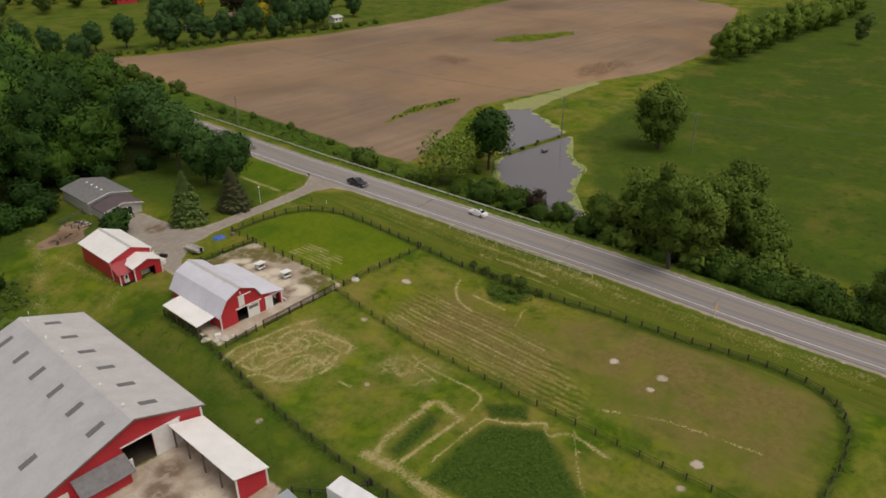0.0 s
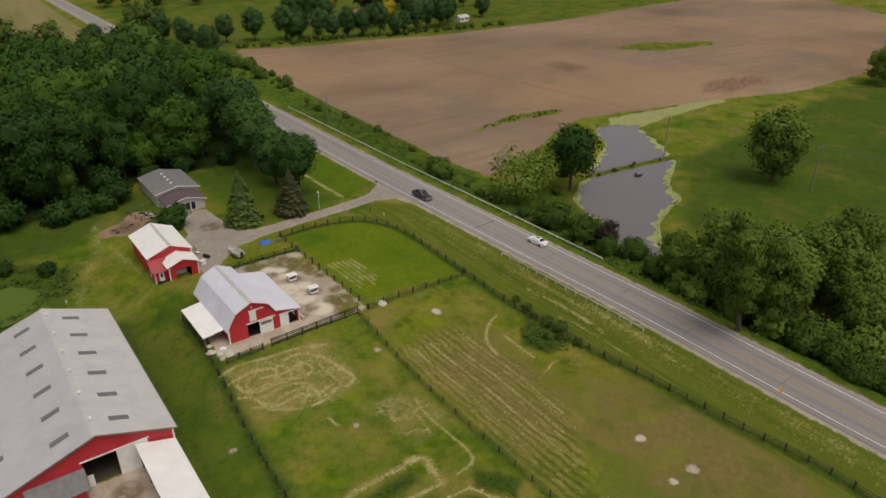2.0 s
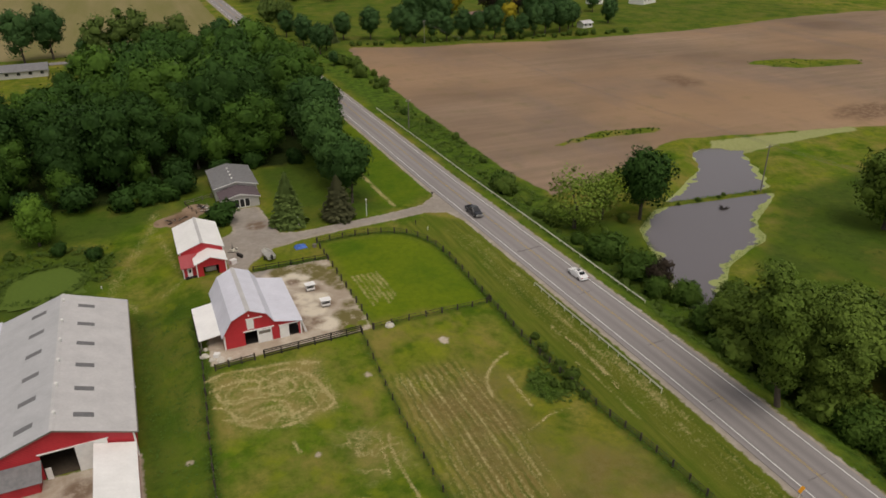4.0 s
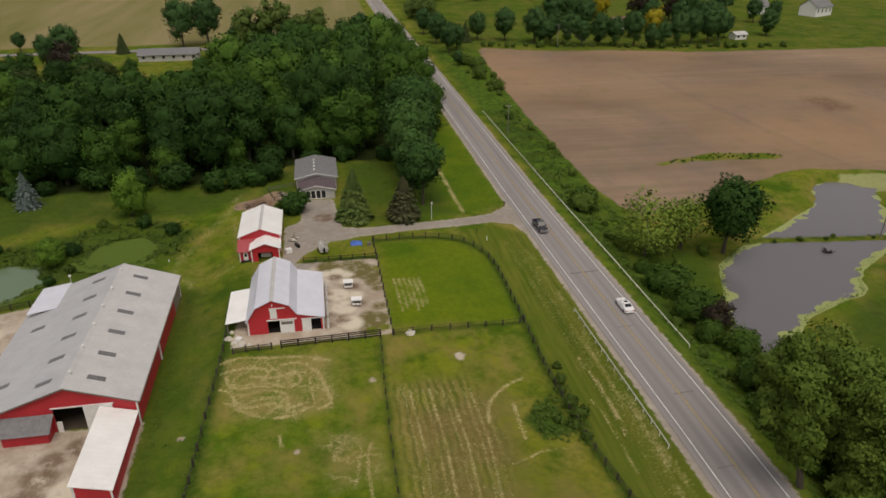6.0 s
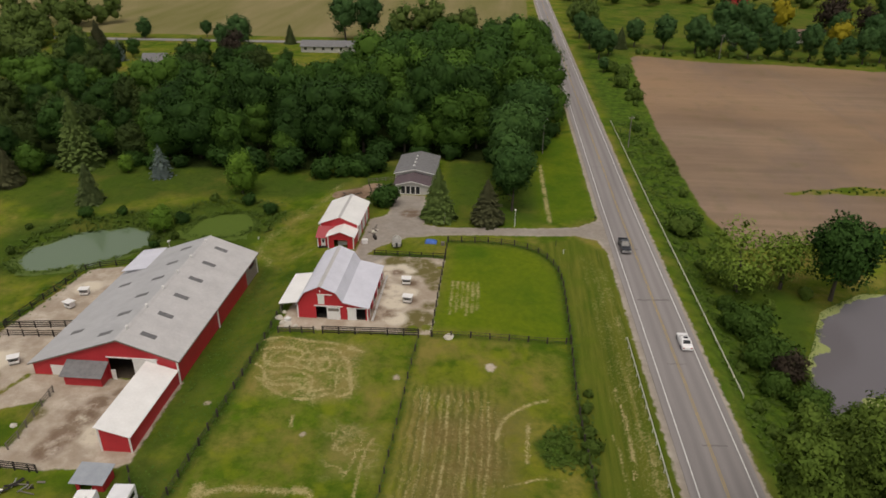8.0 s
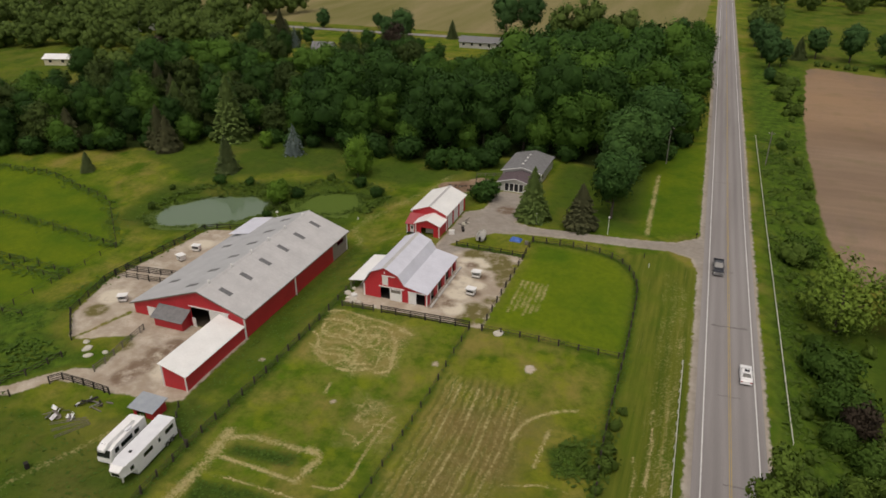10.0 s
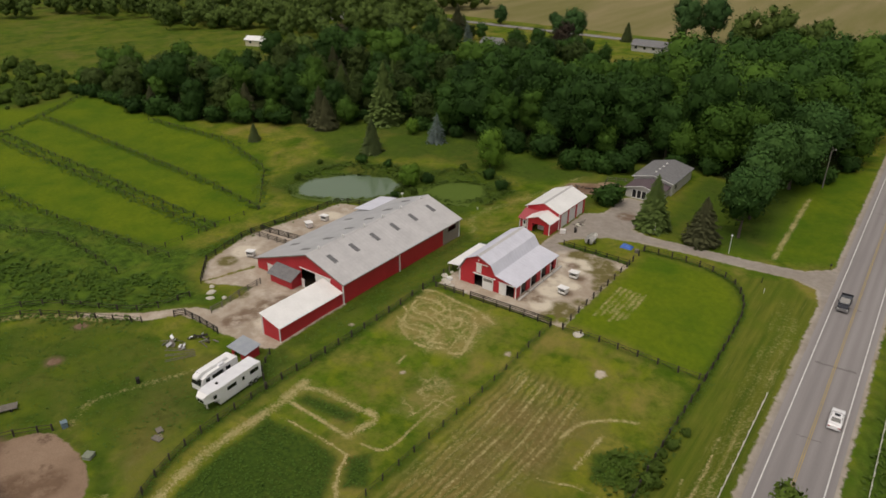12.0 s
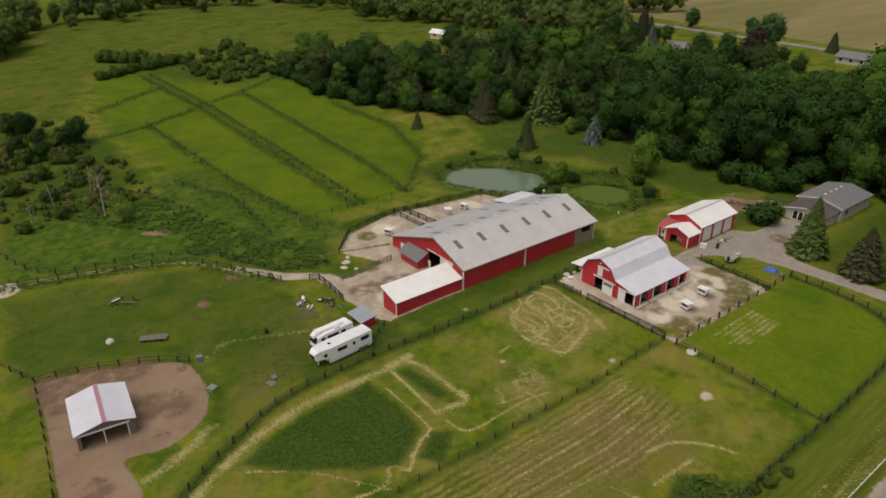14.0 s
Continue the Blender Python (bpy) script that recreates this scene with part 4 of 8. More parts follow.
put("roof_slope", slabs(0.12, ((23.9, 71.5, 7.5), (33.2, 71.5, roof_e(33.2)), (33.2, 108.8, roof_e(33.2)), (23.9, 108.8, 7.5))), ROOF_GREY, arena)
# West slope: same sheets, coloured bluer and darker to imitate cool sky light.
put("roof_slope", slabs(0.12, ((8.6, 71.5, roof_w(8.6)), (23.9, 71.5, 7.5), (23.9, 108.8, 7.5), (8.6, 108.8, roof_w(8.6)))), ribbed("sky_tinted_galvanised_roofing", (0.38, 0.385, 0.40), (0.48, 0.485, 0.50), "Y", 0.9, rough=0.5), arena)
put("roof_extension", slabs(0.1, ((9.2, 100.2, 3.3), (14.2, 100.2, 4.16), (14.2, 109.4, 4.16), (9.2, 109.4, 3.3))), ROOF_BARN, arena, "raised bright roof section")
put("ridge_cap", slabs(0.04, ((23.55, 71.5, 7.44), (23.9, 71.5, 7.56), (23.9, 108.8, 7.56), (23.55, 108.8, 7.44)), ((23.9, 71.5, 7.56), (24.25, 71.5, 7.44), (24.25, 108.8, 7.44), (23.9, 108.8, 7.56))), ROOF_GREY, arena)
for y in (75.0, 81.0, 87.0, 93.1, 99.1, 105.2):
    put("skylight", slabs(0.03, ((26.1, y - 0.5, roof_e(26.1) + 0.035), (28.4, y - 0.5, roof_e(28.4) + 0.035), (28.4, y + 0.5, roof_e(28.4) + 0.035), (26.1, y + 0.5, roof_e(26.1) + 0.035))), SKYLIGHT, arena)
    put("skylight", slabs(0.03, ((19.1, y - 0.5, roof_w(19.1) + 0.035), (21.4, y - 0.5, roof_w(21.4) + 0.035), (21.4, y + 0.5, roof_w(21.4) + 0.035), (19.1, y + 0.5, roof_w(19.1) + 0.035))), SKYLIGHT, arena)
for y in (78.7, 94.4):
    put("skylight", slabs(0.03, ((11.9, y - 0.5, roof_w(11.9) + 0.035), (14.1, y - 0.5, roof_w(14.1) + 0.035), (14.1, y + 0.5, roof_w(14.1) + 0.035), (11.9, y + 0.5, roof_w(11.9) + 0.035))), SKYLIGHT, arena)
for y in (74.8, 81.3, 87.4, 93.1, 99.0, 105.8):
    bm = bmesh.new()
    tube(bm, (24.1, y, 7.4), (24.1, y, 7.95), 0.14, 0.14, 10)
    tube(bm, (24.1, y, 7.97), (24.1, y, 8.15), 0.26, 0.08, 10)
    put("roof_vent", bm, WHITE, arena)
put("sliding_door", boxes((25.7, 29.5, 71.86, 71.96, -0.4, 4.0)), WHITE, arena, "white sliding door")
put("side_door", boxes((12.0, 14.6, 72.05, 72.12, -0.55, 1.95)), WHITE, arena, "white stable door")
put("door_rail", boxes((21.5, 29.7, 71.82, 71.96, 4.0, 4.15)), WHITE, arena)
for x, y in ((32.6, 71.9), (32.72, 87.8), (32.6, 108.3)):
    put("downpipe", boxes((x, x + 0.22, y - 0.1, y + 0.12, -0.3, 4.15)), WHITE, arena)
put("gutter", boxes((33.2, 33.34, 71.5, 108.8, 4.02, 4.16)), TIMBER, arena)
put("barge_board", slabs(0.22, ((8.6, 71.44, roof_w(8.6) + .02), (23.9, 71.44, 7.52), (23.9, 71.5, 7.52), (8.6, 71.5, roof_w(8.6) + .02)), ((23.9, 71.44, 7.52), (33.2, 71.44, roof_e(33.2) + .02), (33.2, 71.5, roof_e(33.2) + .02), (23.9, 71.5, 7.52))), TIMBER, arena)

# tack room against the front wall
tack = thing("tack_room", "small red lean-to room with a grey roof", "shed", (18.4, 70.8, -0.3))
put("wall", upright_wall(1, 69.8, 0.12, [(15.4, 2.1), (21.3, 2.1)], -0.6), RED, tack)
put("wall", upright_wall(0, 15.4, 0.12, [(69.92, 2.1), (71.98, 3.0)], -0.6), RED, tack)
put("wall", upright_wall(0, 21.18, 0.12, [(69.92, 2.1), (71.98, 3.0)], -0.6), RED, tack)
put("roof", slabs(0.1, ((15.1, 69.2, 1.95), (21.8, 69.2, 1.95), (21.8, 71.9, 3.25), (15.1, 71.9, 3.25))), SHINGLE, tack, "weathered grey roof")
put("door", boxes((21.9, 22.6, 71.8, 71.92, -0.3, 1.8)), WHITE, tack)

# machine lean-to
leanto = thing("machine_lean_to", "long red open-sided lean-to with white roof", "shed", (30.4, 64, -0.6))
put("roof", slabs(0.12, ((27.9, 56.6, 3.85), (32.8, 56.6, 2.45), (32.8, 71.75, 2.45), (27.9, 71.75, 3.85))), ROOF_WHITE, leanto)
put("east_wall", upright_wall(0, 32.4, 0.15, [(56.9, 2.45), (71.8, 2.45)], -0.9), RED, leanto)
put("south_wall", upright_wall(1, 56.9, 0.15, [(28.2, 3.62), (32.4, 2.45)], -0.9), RED, leanto)
for x in (28.15, 32.36):
    put("corner_trim", boxes((x, x + 0.24, 56.8, 56.9, -0.8, 3.6 if x < 30 else 2.5)), WHITE, leanto)
for y in (60.6, 64.3, 68.0, 71.4):
    put("post", boxes((28.2, 28.38, y, y + 0.18, -0.9, 3.65)), TIMBER, leanto)
put("beam", boxes((28.22, 28.36, 57.05, 71.6, 3.4, 3.62)), TIMBER, leanto)

# ---- gambrel barn ----
barn = thing("gambrel_barn", "red gambrel barn with bright metal roof", "barn", (52.8, 96.4, 2.5))
PROFILE = [(46.75, 5.0), (48.2, 7.45), (50.85, 8.7), (53.5, 7.6), (54.6, 5.85), (58.9, 4.95)]
put("front_wall", upright_wall(1, 88.7, 0.2, [(x, z - 0.1) for x, z in PROFILE], 1.7, [(49.9, 54.1, 1.7, 4.9), (55.4, 58.5, 1.7, 4.75), (50.4, 51.5, 5.25, 7.05)]), RED, barn)
put("back_wall", upright_wall(1, 103.7, 0.2, [(x, z - 0.1) for x, z in PROFILE], 1.7), RED, barn)
put("west_wall", upright_wall(0, 46.75, 0.2, [(88.9, 4.95), (103.7, 4.95)], 1.7), RED, barn)
put("inner_wall", upright_wall(0, 54.5, 0.2, [(88.9, 5.7), (103.7, 5.7)], 1.7), DARK, barn)
put("floor", boxes((46.95, 58.8, 88.9, 103.7, 2.2, 2.56)), DARK, barn)
LINE = [(46.35, 4.75), (48.12, 7.55), (50.85, 8.85), (53.58, 7.7), (54.7, 5.95), (59.2, 4.98)]
for (xa, za), (xb, zb) in zip(LINE, LINE[1:]):
    put("roof_slope", slabs(0.1, ((xa, 88.3, za), (xb, 88.3, zb), (xb, 104.3, zb), (xa, 104.3, za))), ROOF_BARN, barn)
put("ridge_cap", slabs(0.03, ((50.5, 88.3, 8.72), (50.85, 88.3, 8.9), (50.85, 104.3, 8.9), (50.5, 104.3, 8.72)), ((50.85, 88.3, 8.9), (51.2, 88.3, 8.74), (51.2, 104.3, 8.74), (50.85, 104.3, 8.9))), ROOF_GREY, barn)
put("half_door", boxes((51.85, 54.15, 88.5, 88.62, 2.4, 4.0)), WHITE, barn, "white lower stable door")
put("half_door", boxes((51.85, 52.05, 88.5, 88.62, 4.0, 4.75), (53.95, 54.15, 88.5, 88.62, 4.0, 4.75), (52.05, 53.95, 88.5, 88.62, 4.6, 4.75)), WHITE, barn, "white door top frame")
put("mesh_panel", boxes((52.05, 53.95, 88.54, 88.58, 4.0, 4.6)), TIMBER, barn, "grey wire mesh panel")
put("loft_door", boxes((50.4, 51.5, 88.58, 88.66, 5.25, 7.05)), WHITE, barn, "white loft door")
put("loft_door_rail", boxes((50.3, 52.9, 88.55, 88.66, 7.05, 7.2)), WHITE, barn)
put("door_rail", boxes((49.7, 54.6, 88.5, 88.64, 4.88, 5.04)), WHITE, barn)
put("door_rail", boxes((55.3, 58.6, 88.5, 88.64, 4.72, 4.86)), WHITE, barn)
put("stall_door", boxes((55.4, 56.9, 88.55, 88.66, 2.4, 4.72)), WHITE, barn, "white sliding stall door")
put("lamp", boxes((50.8, 50.95, 88.5, 88.66, 7.6, 7.9)), WHITE, barn)
put("corner_trim", boxes((46.62, 46.86, 88.6, 88.7, 1.8, 4.9)), WHITE, barn)
put("corner_trim", boxes((58.75, 58.95, 88.6, 88.7, 1.8, 4.9)), WHITE, barn)
for y, w in ((88.9, 1.3), (92.4, 1.4), (96.2, 1.4), (99.9, 1.4), (102.9, 0.8)):
    put("stall_front", boxes((58.7, 58.9, y, y + w, 1.8, 4.85)), RED, barn)
    put("post", boxes((58.92, 59.06, y + w - 0.1, y + w + 0.06, 1.8, 4.9)), WHITE, barn)
for y in (92.4, 96.2, 99.9):
    put("stall_partition", boxes((54.7, 58.7, y, y + 0.1, 2.4, 4.4)), TIMBER, barn)
put("lean_to_roof", slabs(0.08, ((43.0, 89.8, 4.25), (46.6, 89.8, 4.75), (46.6, 100.7, 4.75), (43.0, 100.7, 4.25))), ROOF_WHITE, barn, "white lean-to roof")
for y in (90.0, 93.5, 97.0, 100.3):
    put("lean_to_post", boxes((43.2, 43.35, y, y + 0.15, 1.0, 4.2)), TIMBER, barn)

# ---- garage ----
garage = thing("garage", "red and white garage with white metal roof", "garage", (47.3, 125, 2.45))
put("front_wall", upright_wall(1, 119.6, 0.2, [(43.2, 6.3), (47.35, 7.8), (51.1, 6.3)], 1.9), RED, garage)
put("back_wall", upright_wall(1, 131.8, 0.2, [(43.2, 6.3), (47.35, 7.8), (51.1, 6.3)], 1.9), RED, garage)
put("west_wall", upright_wall(0, 43.2, 0.2, [(119.8, 6.3), (131.8, 6.3)], 1.9), RED, garage)
put("east_wall", upright_wall(0, 50.9, 0.2, [(119.8, 6.3), (131.8, 6.3)], 1.9, [(120.5, 123.7, 1.9, 5.7), (124.3, 127.5, 1.9, 5.7), (128.1, 131.2, 1.9, 5.7)]), RED, garage)
for y0, y1 in ((120.5, 123.7), (124.3, 127.5), (128.1, 131.2)):
    d = put("garage_door", boxes(*[(50.93, 50.99 + 0.012 * (k % 2), y0, y1, 2.4 + 0.66 * k, 3.045 + 0.66 * k) for k in range(5)]), WHITE, garage, "white panelled garage door")
put("roof_slope", slabs(0.1, ((42.8, 119.2, 6.28), (47.35, 119.2, 7.95), (47.35, 132.3, 7.95), (42.8, 132.3, 6.28))), ROOF_WHITE, garage)
put("roof_slope", slabs(0.1, ((47.35, 119.2, 7.95), (51.45, 119.2, 6.28), (51.45, 132.3, 6.28), (47.35, 132.3, 7.95))), ROOF_WHITE, garage)
put("ridge_cap", slabs(0.03, ((47.05, 119.2, 7.9), (47.35, 119.2, 8.0), (47.35, 132.3, 8.0), (47.05, 132.3, 7.9)), ((47.35, 119.2, 8.0), (47.65, 119.2, 7.9), (47.65, 132.3, 7.9), (47.35, 132.3, 8.0))), ROOF_GREY, garage)
put("porch_wall", upright_wall(1, 115.6, 0.15, [(45.6, 5.3), (48.3, 6.3), (50.9, 5.3)], 1.9, [(46.8, 49.6, 1.9, 4.4)]), RED, garage)
put("porch_wall", upright_wall(0, 50.75, 0.15, [(115.75, 5.3), (119.6, 5.3)], 1.9), RED, garage)
put("porch_wall", upright_wall(0, 45.6, 0.15, [(115.75, 5.3), (119.6, 5.3)], 1.9), RED, garage)
put("porch_roof", slabs(0.1, ((45.2, 115.2, 5.25), (48.3, 115.2, 6.42), (48.3, 119.6, 6.42), (45.2, 119.6, 5.25)), ((48.3, 115.2, 6.42), (51.3, 115.2, 5.25), (51.3, 119.6, 5.25), (48.3, 119.6, 6.42))), ROOF_WHITE, garage)
put("side_room_wall", upright_wall(1, 116.6, 0.15, [(43.2, 4.5), (45.6, 4.5)], 1.9), RED, garage)
put("side_room_wall", upright_wall(0, 43.2, 0.15, [(116.75, 4.5), (119.6, 5.6)], 1.9), RED, garage)
put("side_room_roof", slabs(0.08, ((42.8, 116.2, 4.45), (46.2, 116.2, 4.45), (46.2, 119.55, 5.75), (42.8, 119.55, 5.75))), ROOF_RED, garage, "faded red lean-to roof")
put("door", boxes((43.9, 44.8, 116.5, 116.6, 2.3, 4.3)), WHITE, garage, "white entrance door")
put("door_window", boxes((44.15, 44.55, 116.46, 116.52, 3.3, 4.0)), GLASS, garage)
for x, y, z in ((43.08, 119.5, 6.2), (51.0, 119.5, 6.2), (45.5, 115.5, 5.2), (50.82, 115.5, 5.2), (43.1, 116.5, 4.4)):
    put("corner_trim", boxes((x, x + 0.2, y, y + 0.08, 1.9, z)), WHITE, garage)
put("floor", boxes((43.4, 50.8, 115.8, 131.7, 2.2, 2.52)), DARK, garage)
put("roll_box", boxes((47.2, 49.2, 117.3, 118.3, 2.52, 3.4)), WHITE, garage, "white covered machine inside")

# ---- house ----
house = thing("house", "low grey-roofed ranch house with a glazed sunroom", "house", (59, 157, 2.5))
put("sunroom_wall", upright_wall(1, 147.0, 0.2, [(54.7, 4.9), (58.9, 5.95), (63.1, 4.9)], 1.9, [(56.2, 61.0, 1.9, 4.75)]), SIDING, house)
put("sunroom_wall", upright_wall(0, 54.7, 0.2, [(147.2, 4.9), (153.0, 4.9)], 1.9), SIDING, house)
put("sunroom_wall", upright_wall(0, 62.9, 0.2, [(147.2, 4.9), (153.0, 4.9)], 1.9), SIDING, house)
put("sunroom_roof", slabs(0.15, ((54.3, 146.5, 4.95), (58.9, 146.5, 6.1), (58.9, 153.2, 6.1), (54.3, 153.2, 4.95)), ((58.9, 146.5, 6.1), (63.5, 146.5, 4.95), (63.5, 153.2, 4.95), (58.9, 153.2, 6.1))), SHINGLE_BROWN, house, "purple-brown shingle roof")
put("fascia", slabs(0.2, ((54.3, 146.42, 4.97), (58.9, 146.42, 6.12), (58.9, 146.5, 6.12), (54.3, 146.5, 4.97)), ((58.9, 146.42, 6.12), (63.5, 146.42, 4.97), (63.5, 146.5, 4.97), (58.9, 146.5, 6.12))), WHITE, house)
for k in range(4):
    x = 56.2 + 1.2 * k
    w = put("glass_door", boxes((x + 0.12, x + 1.08, 147.06, 147.1, 2.7, 4.62)), GLASS, house, "dark glass door")
    put("door_frame", boxes((x, x + 0.12, 147.0, 147.14, 2.5, 4.75), (x + 1.08, x + 1.2, 147.0, 147.14, 2.5, 4.75), (x + 0.12, x + 1.08, 147.0, 147.14, 4.62, 4.75), (x + 0.12, x + 1.08, 147.0, 147.14, 2.5, 2.7)), WHITE, house)
put("main_wall", upright_wall(1, 153.2, 0.2, [(54.0, 5.8), (58.9, 6.8), (63.8, 5.8)], 1.9), SIDING, house)
put("main_wall", upright_wall(1, 166.8, 0.2, [(54.0, 5.8), (58.9, 6.8), (63.8, 5.8)], 1.9), SIDING, house)
put("main_wall", upright_wall(0, 54.0, 0.2, [(153.4, 5.8), (166.8, 5.8)], 1.9), SIDING, house)
put("main_wall", upright_wall(0, 63.6, 0.2, [(153.4, 5.8), (166.8, 5.8)], 1.9, [(155, 156.5, 3.6, 4.9)]), SIDING, house)
put("window", boxes((63.66, 63.72, 155.0, 156.5, 3.6, 4.9)), GLASS, house)
put("main_roof", slabs(0.15, ((53.6, 152.7, 5.8), (58.9, 152.7, 7.0), (58.9, 167.4, 7.0), (53.6, 167.4, 5.8)), ((58.9, 152.7, 7.0), (64.2, 152.7, 5.8), (64.2, 167.4, 5.8), (58.9, 167.4, 7.0))), SHINGLE, house, "grey asphalt shingle roof")
put("fascia", slabs(0.2, ((53.6, 152.62, 5.82), (58.9, 152.62, 7.02), (58.9, 152.7, 7.02), (53.6, 152.7, 5.82)), ((58.9, 152.62, 7.02), (64.2, 152.62, 5.82), (64.2, 152.7, 5.82), (58.9, 152.7, 7.02))), WHITE, house)
for y in (155.5, 158, 160.5, 163):
    put("roof_vent", boxes((58.3, 58.7, y, y + 0.4, 6.85, 7.15)), WHITE, house)

# ---- run-in shelter in the dirt pen ----
shelter = thing("run_in_shelter", "weathered board shelter with a pale metal roof", "shed", (30.6, 8.3, -0.5), turn=-6.5)
part("roof_slope", slabs(0.08, ((-4.6, -4.0, 2.75), (4.7, -4.0, 2.75), (4.7, 0, 3.75), (-4.6, 0, 3.75))), ROOF_BARN, shelter)
part("roof_slope", slabs(0.08, ((-4.6, 0, 3.75), (4.7, 0, 3.75), (4.7, 3.9, 2.75), (-4.6, 3.9, 2.75))), ROOF_BARN, shelter)
part("ridge_cap", slabs(0.03, ((-4.6, -0.25, 3.74), (4.7, -0.25, 3.74), (4.7, 0.25, 3.8), (-4.6, 0.25, 3.8))), material("faded_pink_ridge", (0.34, 0.15, 0.19), (0.45, 0.22, 0.27), scale=1, rough=0.6), shelter, "faded red ridge strip")
part("wall", upright_wall(1, 3.5, 0.1, [(-4.3, 2.7), (4.3, 2.7)], -0.3), TIMBER, shelter)
part("wall", upright_wall(1, -3.7, 0.1, [(-4.3, 2.7), (4.3, 2.7)], -0.3), TIMBER, shelter)
part("wall", upright_wall(0, -4.3, 0.1, [(-3.6, 2.7), (0, 3.6), (3.5, 2.7)], -0.3), TIMBER, shelter)
part("wall", upright_wall(0, 4.2, 0.1, [(-3.6, 2.7), (0, 3.6), (3.5, 2.7)], -0.3, [(-3.2, 2.6, -0.3, 2.2)]), TIMBER, shelter)
part("lintel", boxes((4.32, 4.42, -3.7, 3.0, 2.2, 2.45)), WHITE, shelter)
for y in (-0.4, 2.6):
    part("post", boxes((4.32, 4.44, y, y + 0.14, -0.3, 2.2)), WHITE, shelter)

# ---- small shed by the lean-to ----
hut = thing("feed_shed", "small red feed shed with a blue-grey roof", "shed", (30.4, 51.2, -0.55))
part("wall", upright_wall(0, 1.75, 0.1, [(-1.3, 1.6), (1.3, 1.9)], -0.2), RED, hut)
part("wall", upright_wall(1, 1.2, 0.1, [(-1.8, 1.9), (1.75, 1.9)], -0.2), RED, hut)
part("wall", upright_wall(1, -1.3, 0.1, [(-1.8, 1.6), (1.75, 1.6)], -0.2, [(-1.3, 0.4, -0.2, 1.4)]), RED, hut)
part("wall", upright_wall(0, -1.8, 0.1, [(-1.2, 1.6), (1.2, 1.9)], -0.2), RED, hut)
part("roof", slabs(0.08, ((-2.3, -1.8, 1.62), (2.2, -1.8, 1.62), (2.2, 1.6, 2.05), (-2.3, 1.6, 2.05))), material("blue_grey_sheet_roof", (0.26, 0.29, 0.33), (0.36, 0.39, 0.43), scale=0.8, rough=0.5), hut)

# ---- trees ----
ICO_V, ICO_F = [], []
_b = bmesh.new()
bmesh.ops.create_icosphere(_b, subdivisions=1, radius=1.08)
_b.verts.ensure_lookup_table()
ICO_V = np.array([v.co[:] for v in _b.verts])
ICO_F = np.array([[v.index for v in f.verts] for f in _b.faces])
_b.free()


def leaf_cloud(rng, centres, radii, leaves, size, flat=1.0, core=0.8, middle=None, swell=0.75):
    """Leafy lobes: a rough core in each and many bent leaf sprays over it, shaded along the crown's bulge; leaves: how many in all."""
    vs, ns, fs, k = [], [], [], 0
    if middle is None:
        middle = np.mean(centres, 0)
    reach = np.max(np.abs(centres - middle), 0) + 1e-6
    share = radii ** 2 / np.sum(radii ** 2)
    for c, r, w in zip(centres, radii, share):
        out = (c - middle) / reach
        out /= np.linalg.norm(out) + 1e-6
        phase = rng.uniform(0, 6.28, 3)

        def lumps(d):
            return 1 + 0.13 * np.sin(5.2 * d[:, :1] + phase[0]) + 0.12 * np.sin(6.1 * d[:, 1:2] + phase[1]) + 0.10 * np.sin(7.3 * d[:, 2:] + phase[2])
        if core:
            vs.append(ICO_V * (r * core * rng.uniform(0.86, 1.06, (len(ICO_V), 1))) * lumps(ICO_V) * (1, 1, flat) + c)
            ns.append(ICO_V + swell * out)
            fs += (ICO_F + k).tolist()
            k += len(ICO_V)
        n = max(8, int(leaves * w))
        d = rng.normal(size=(n, 3))
        d[:, 2] += 0.35
        d /= np.linalg.norm(d, axis=1)[:, None]
        p = c + d * r * lumps(d) * rng.uniform(0.66, 1.18, (n, 1)) * (1, 1, flat)
        face = d + 0.6 * rng.normal(size=(n, 3))
        face[:, 2] += 0.35
        face /= np.linalg.norm(face, axis=1)[:, None]
        bulge = d + swell * out + 0.16 * rng.normal(size=(n, 3))
        face *= np.where((face * bulge).sum(1) < 0, -1.0, 1.0)[:, None]
        a = np.cross(face, rng.normal(size=(n, 3)))
        a /= np.linalg.norm(a, axis=1)[:, None] + 1e-9
        b = np.cross(face, a)
        s = size * rng.uniform(0.55, 1.3, (n, 1))
        q = np.stack([p - a * s - b * s * 0.5, p + a * s * 0.9 - b * s * 0.6 - face * s * 0.2, p + b * s * 0.95], 1)
        vs.append(q.reshape(-1, 3))
        ns.append(np.repeat(bulge, 3, 0))
        fs += (np.arange(n * 3).reshape(-1, 3) + k).tolist()
        k += n * 3
    ns = np.concatenate(ns)
    return np.concatenate(vs), fs, ns / (np.linalg.norm(ns, axis=1)[:, None] + 1e-9)


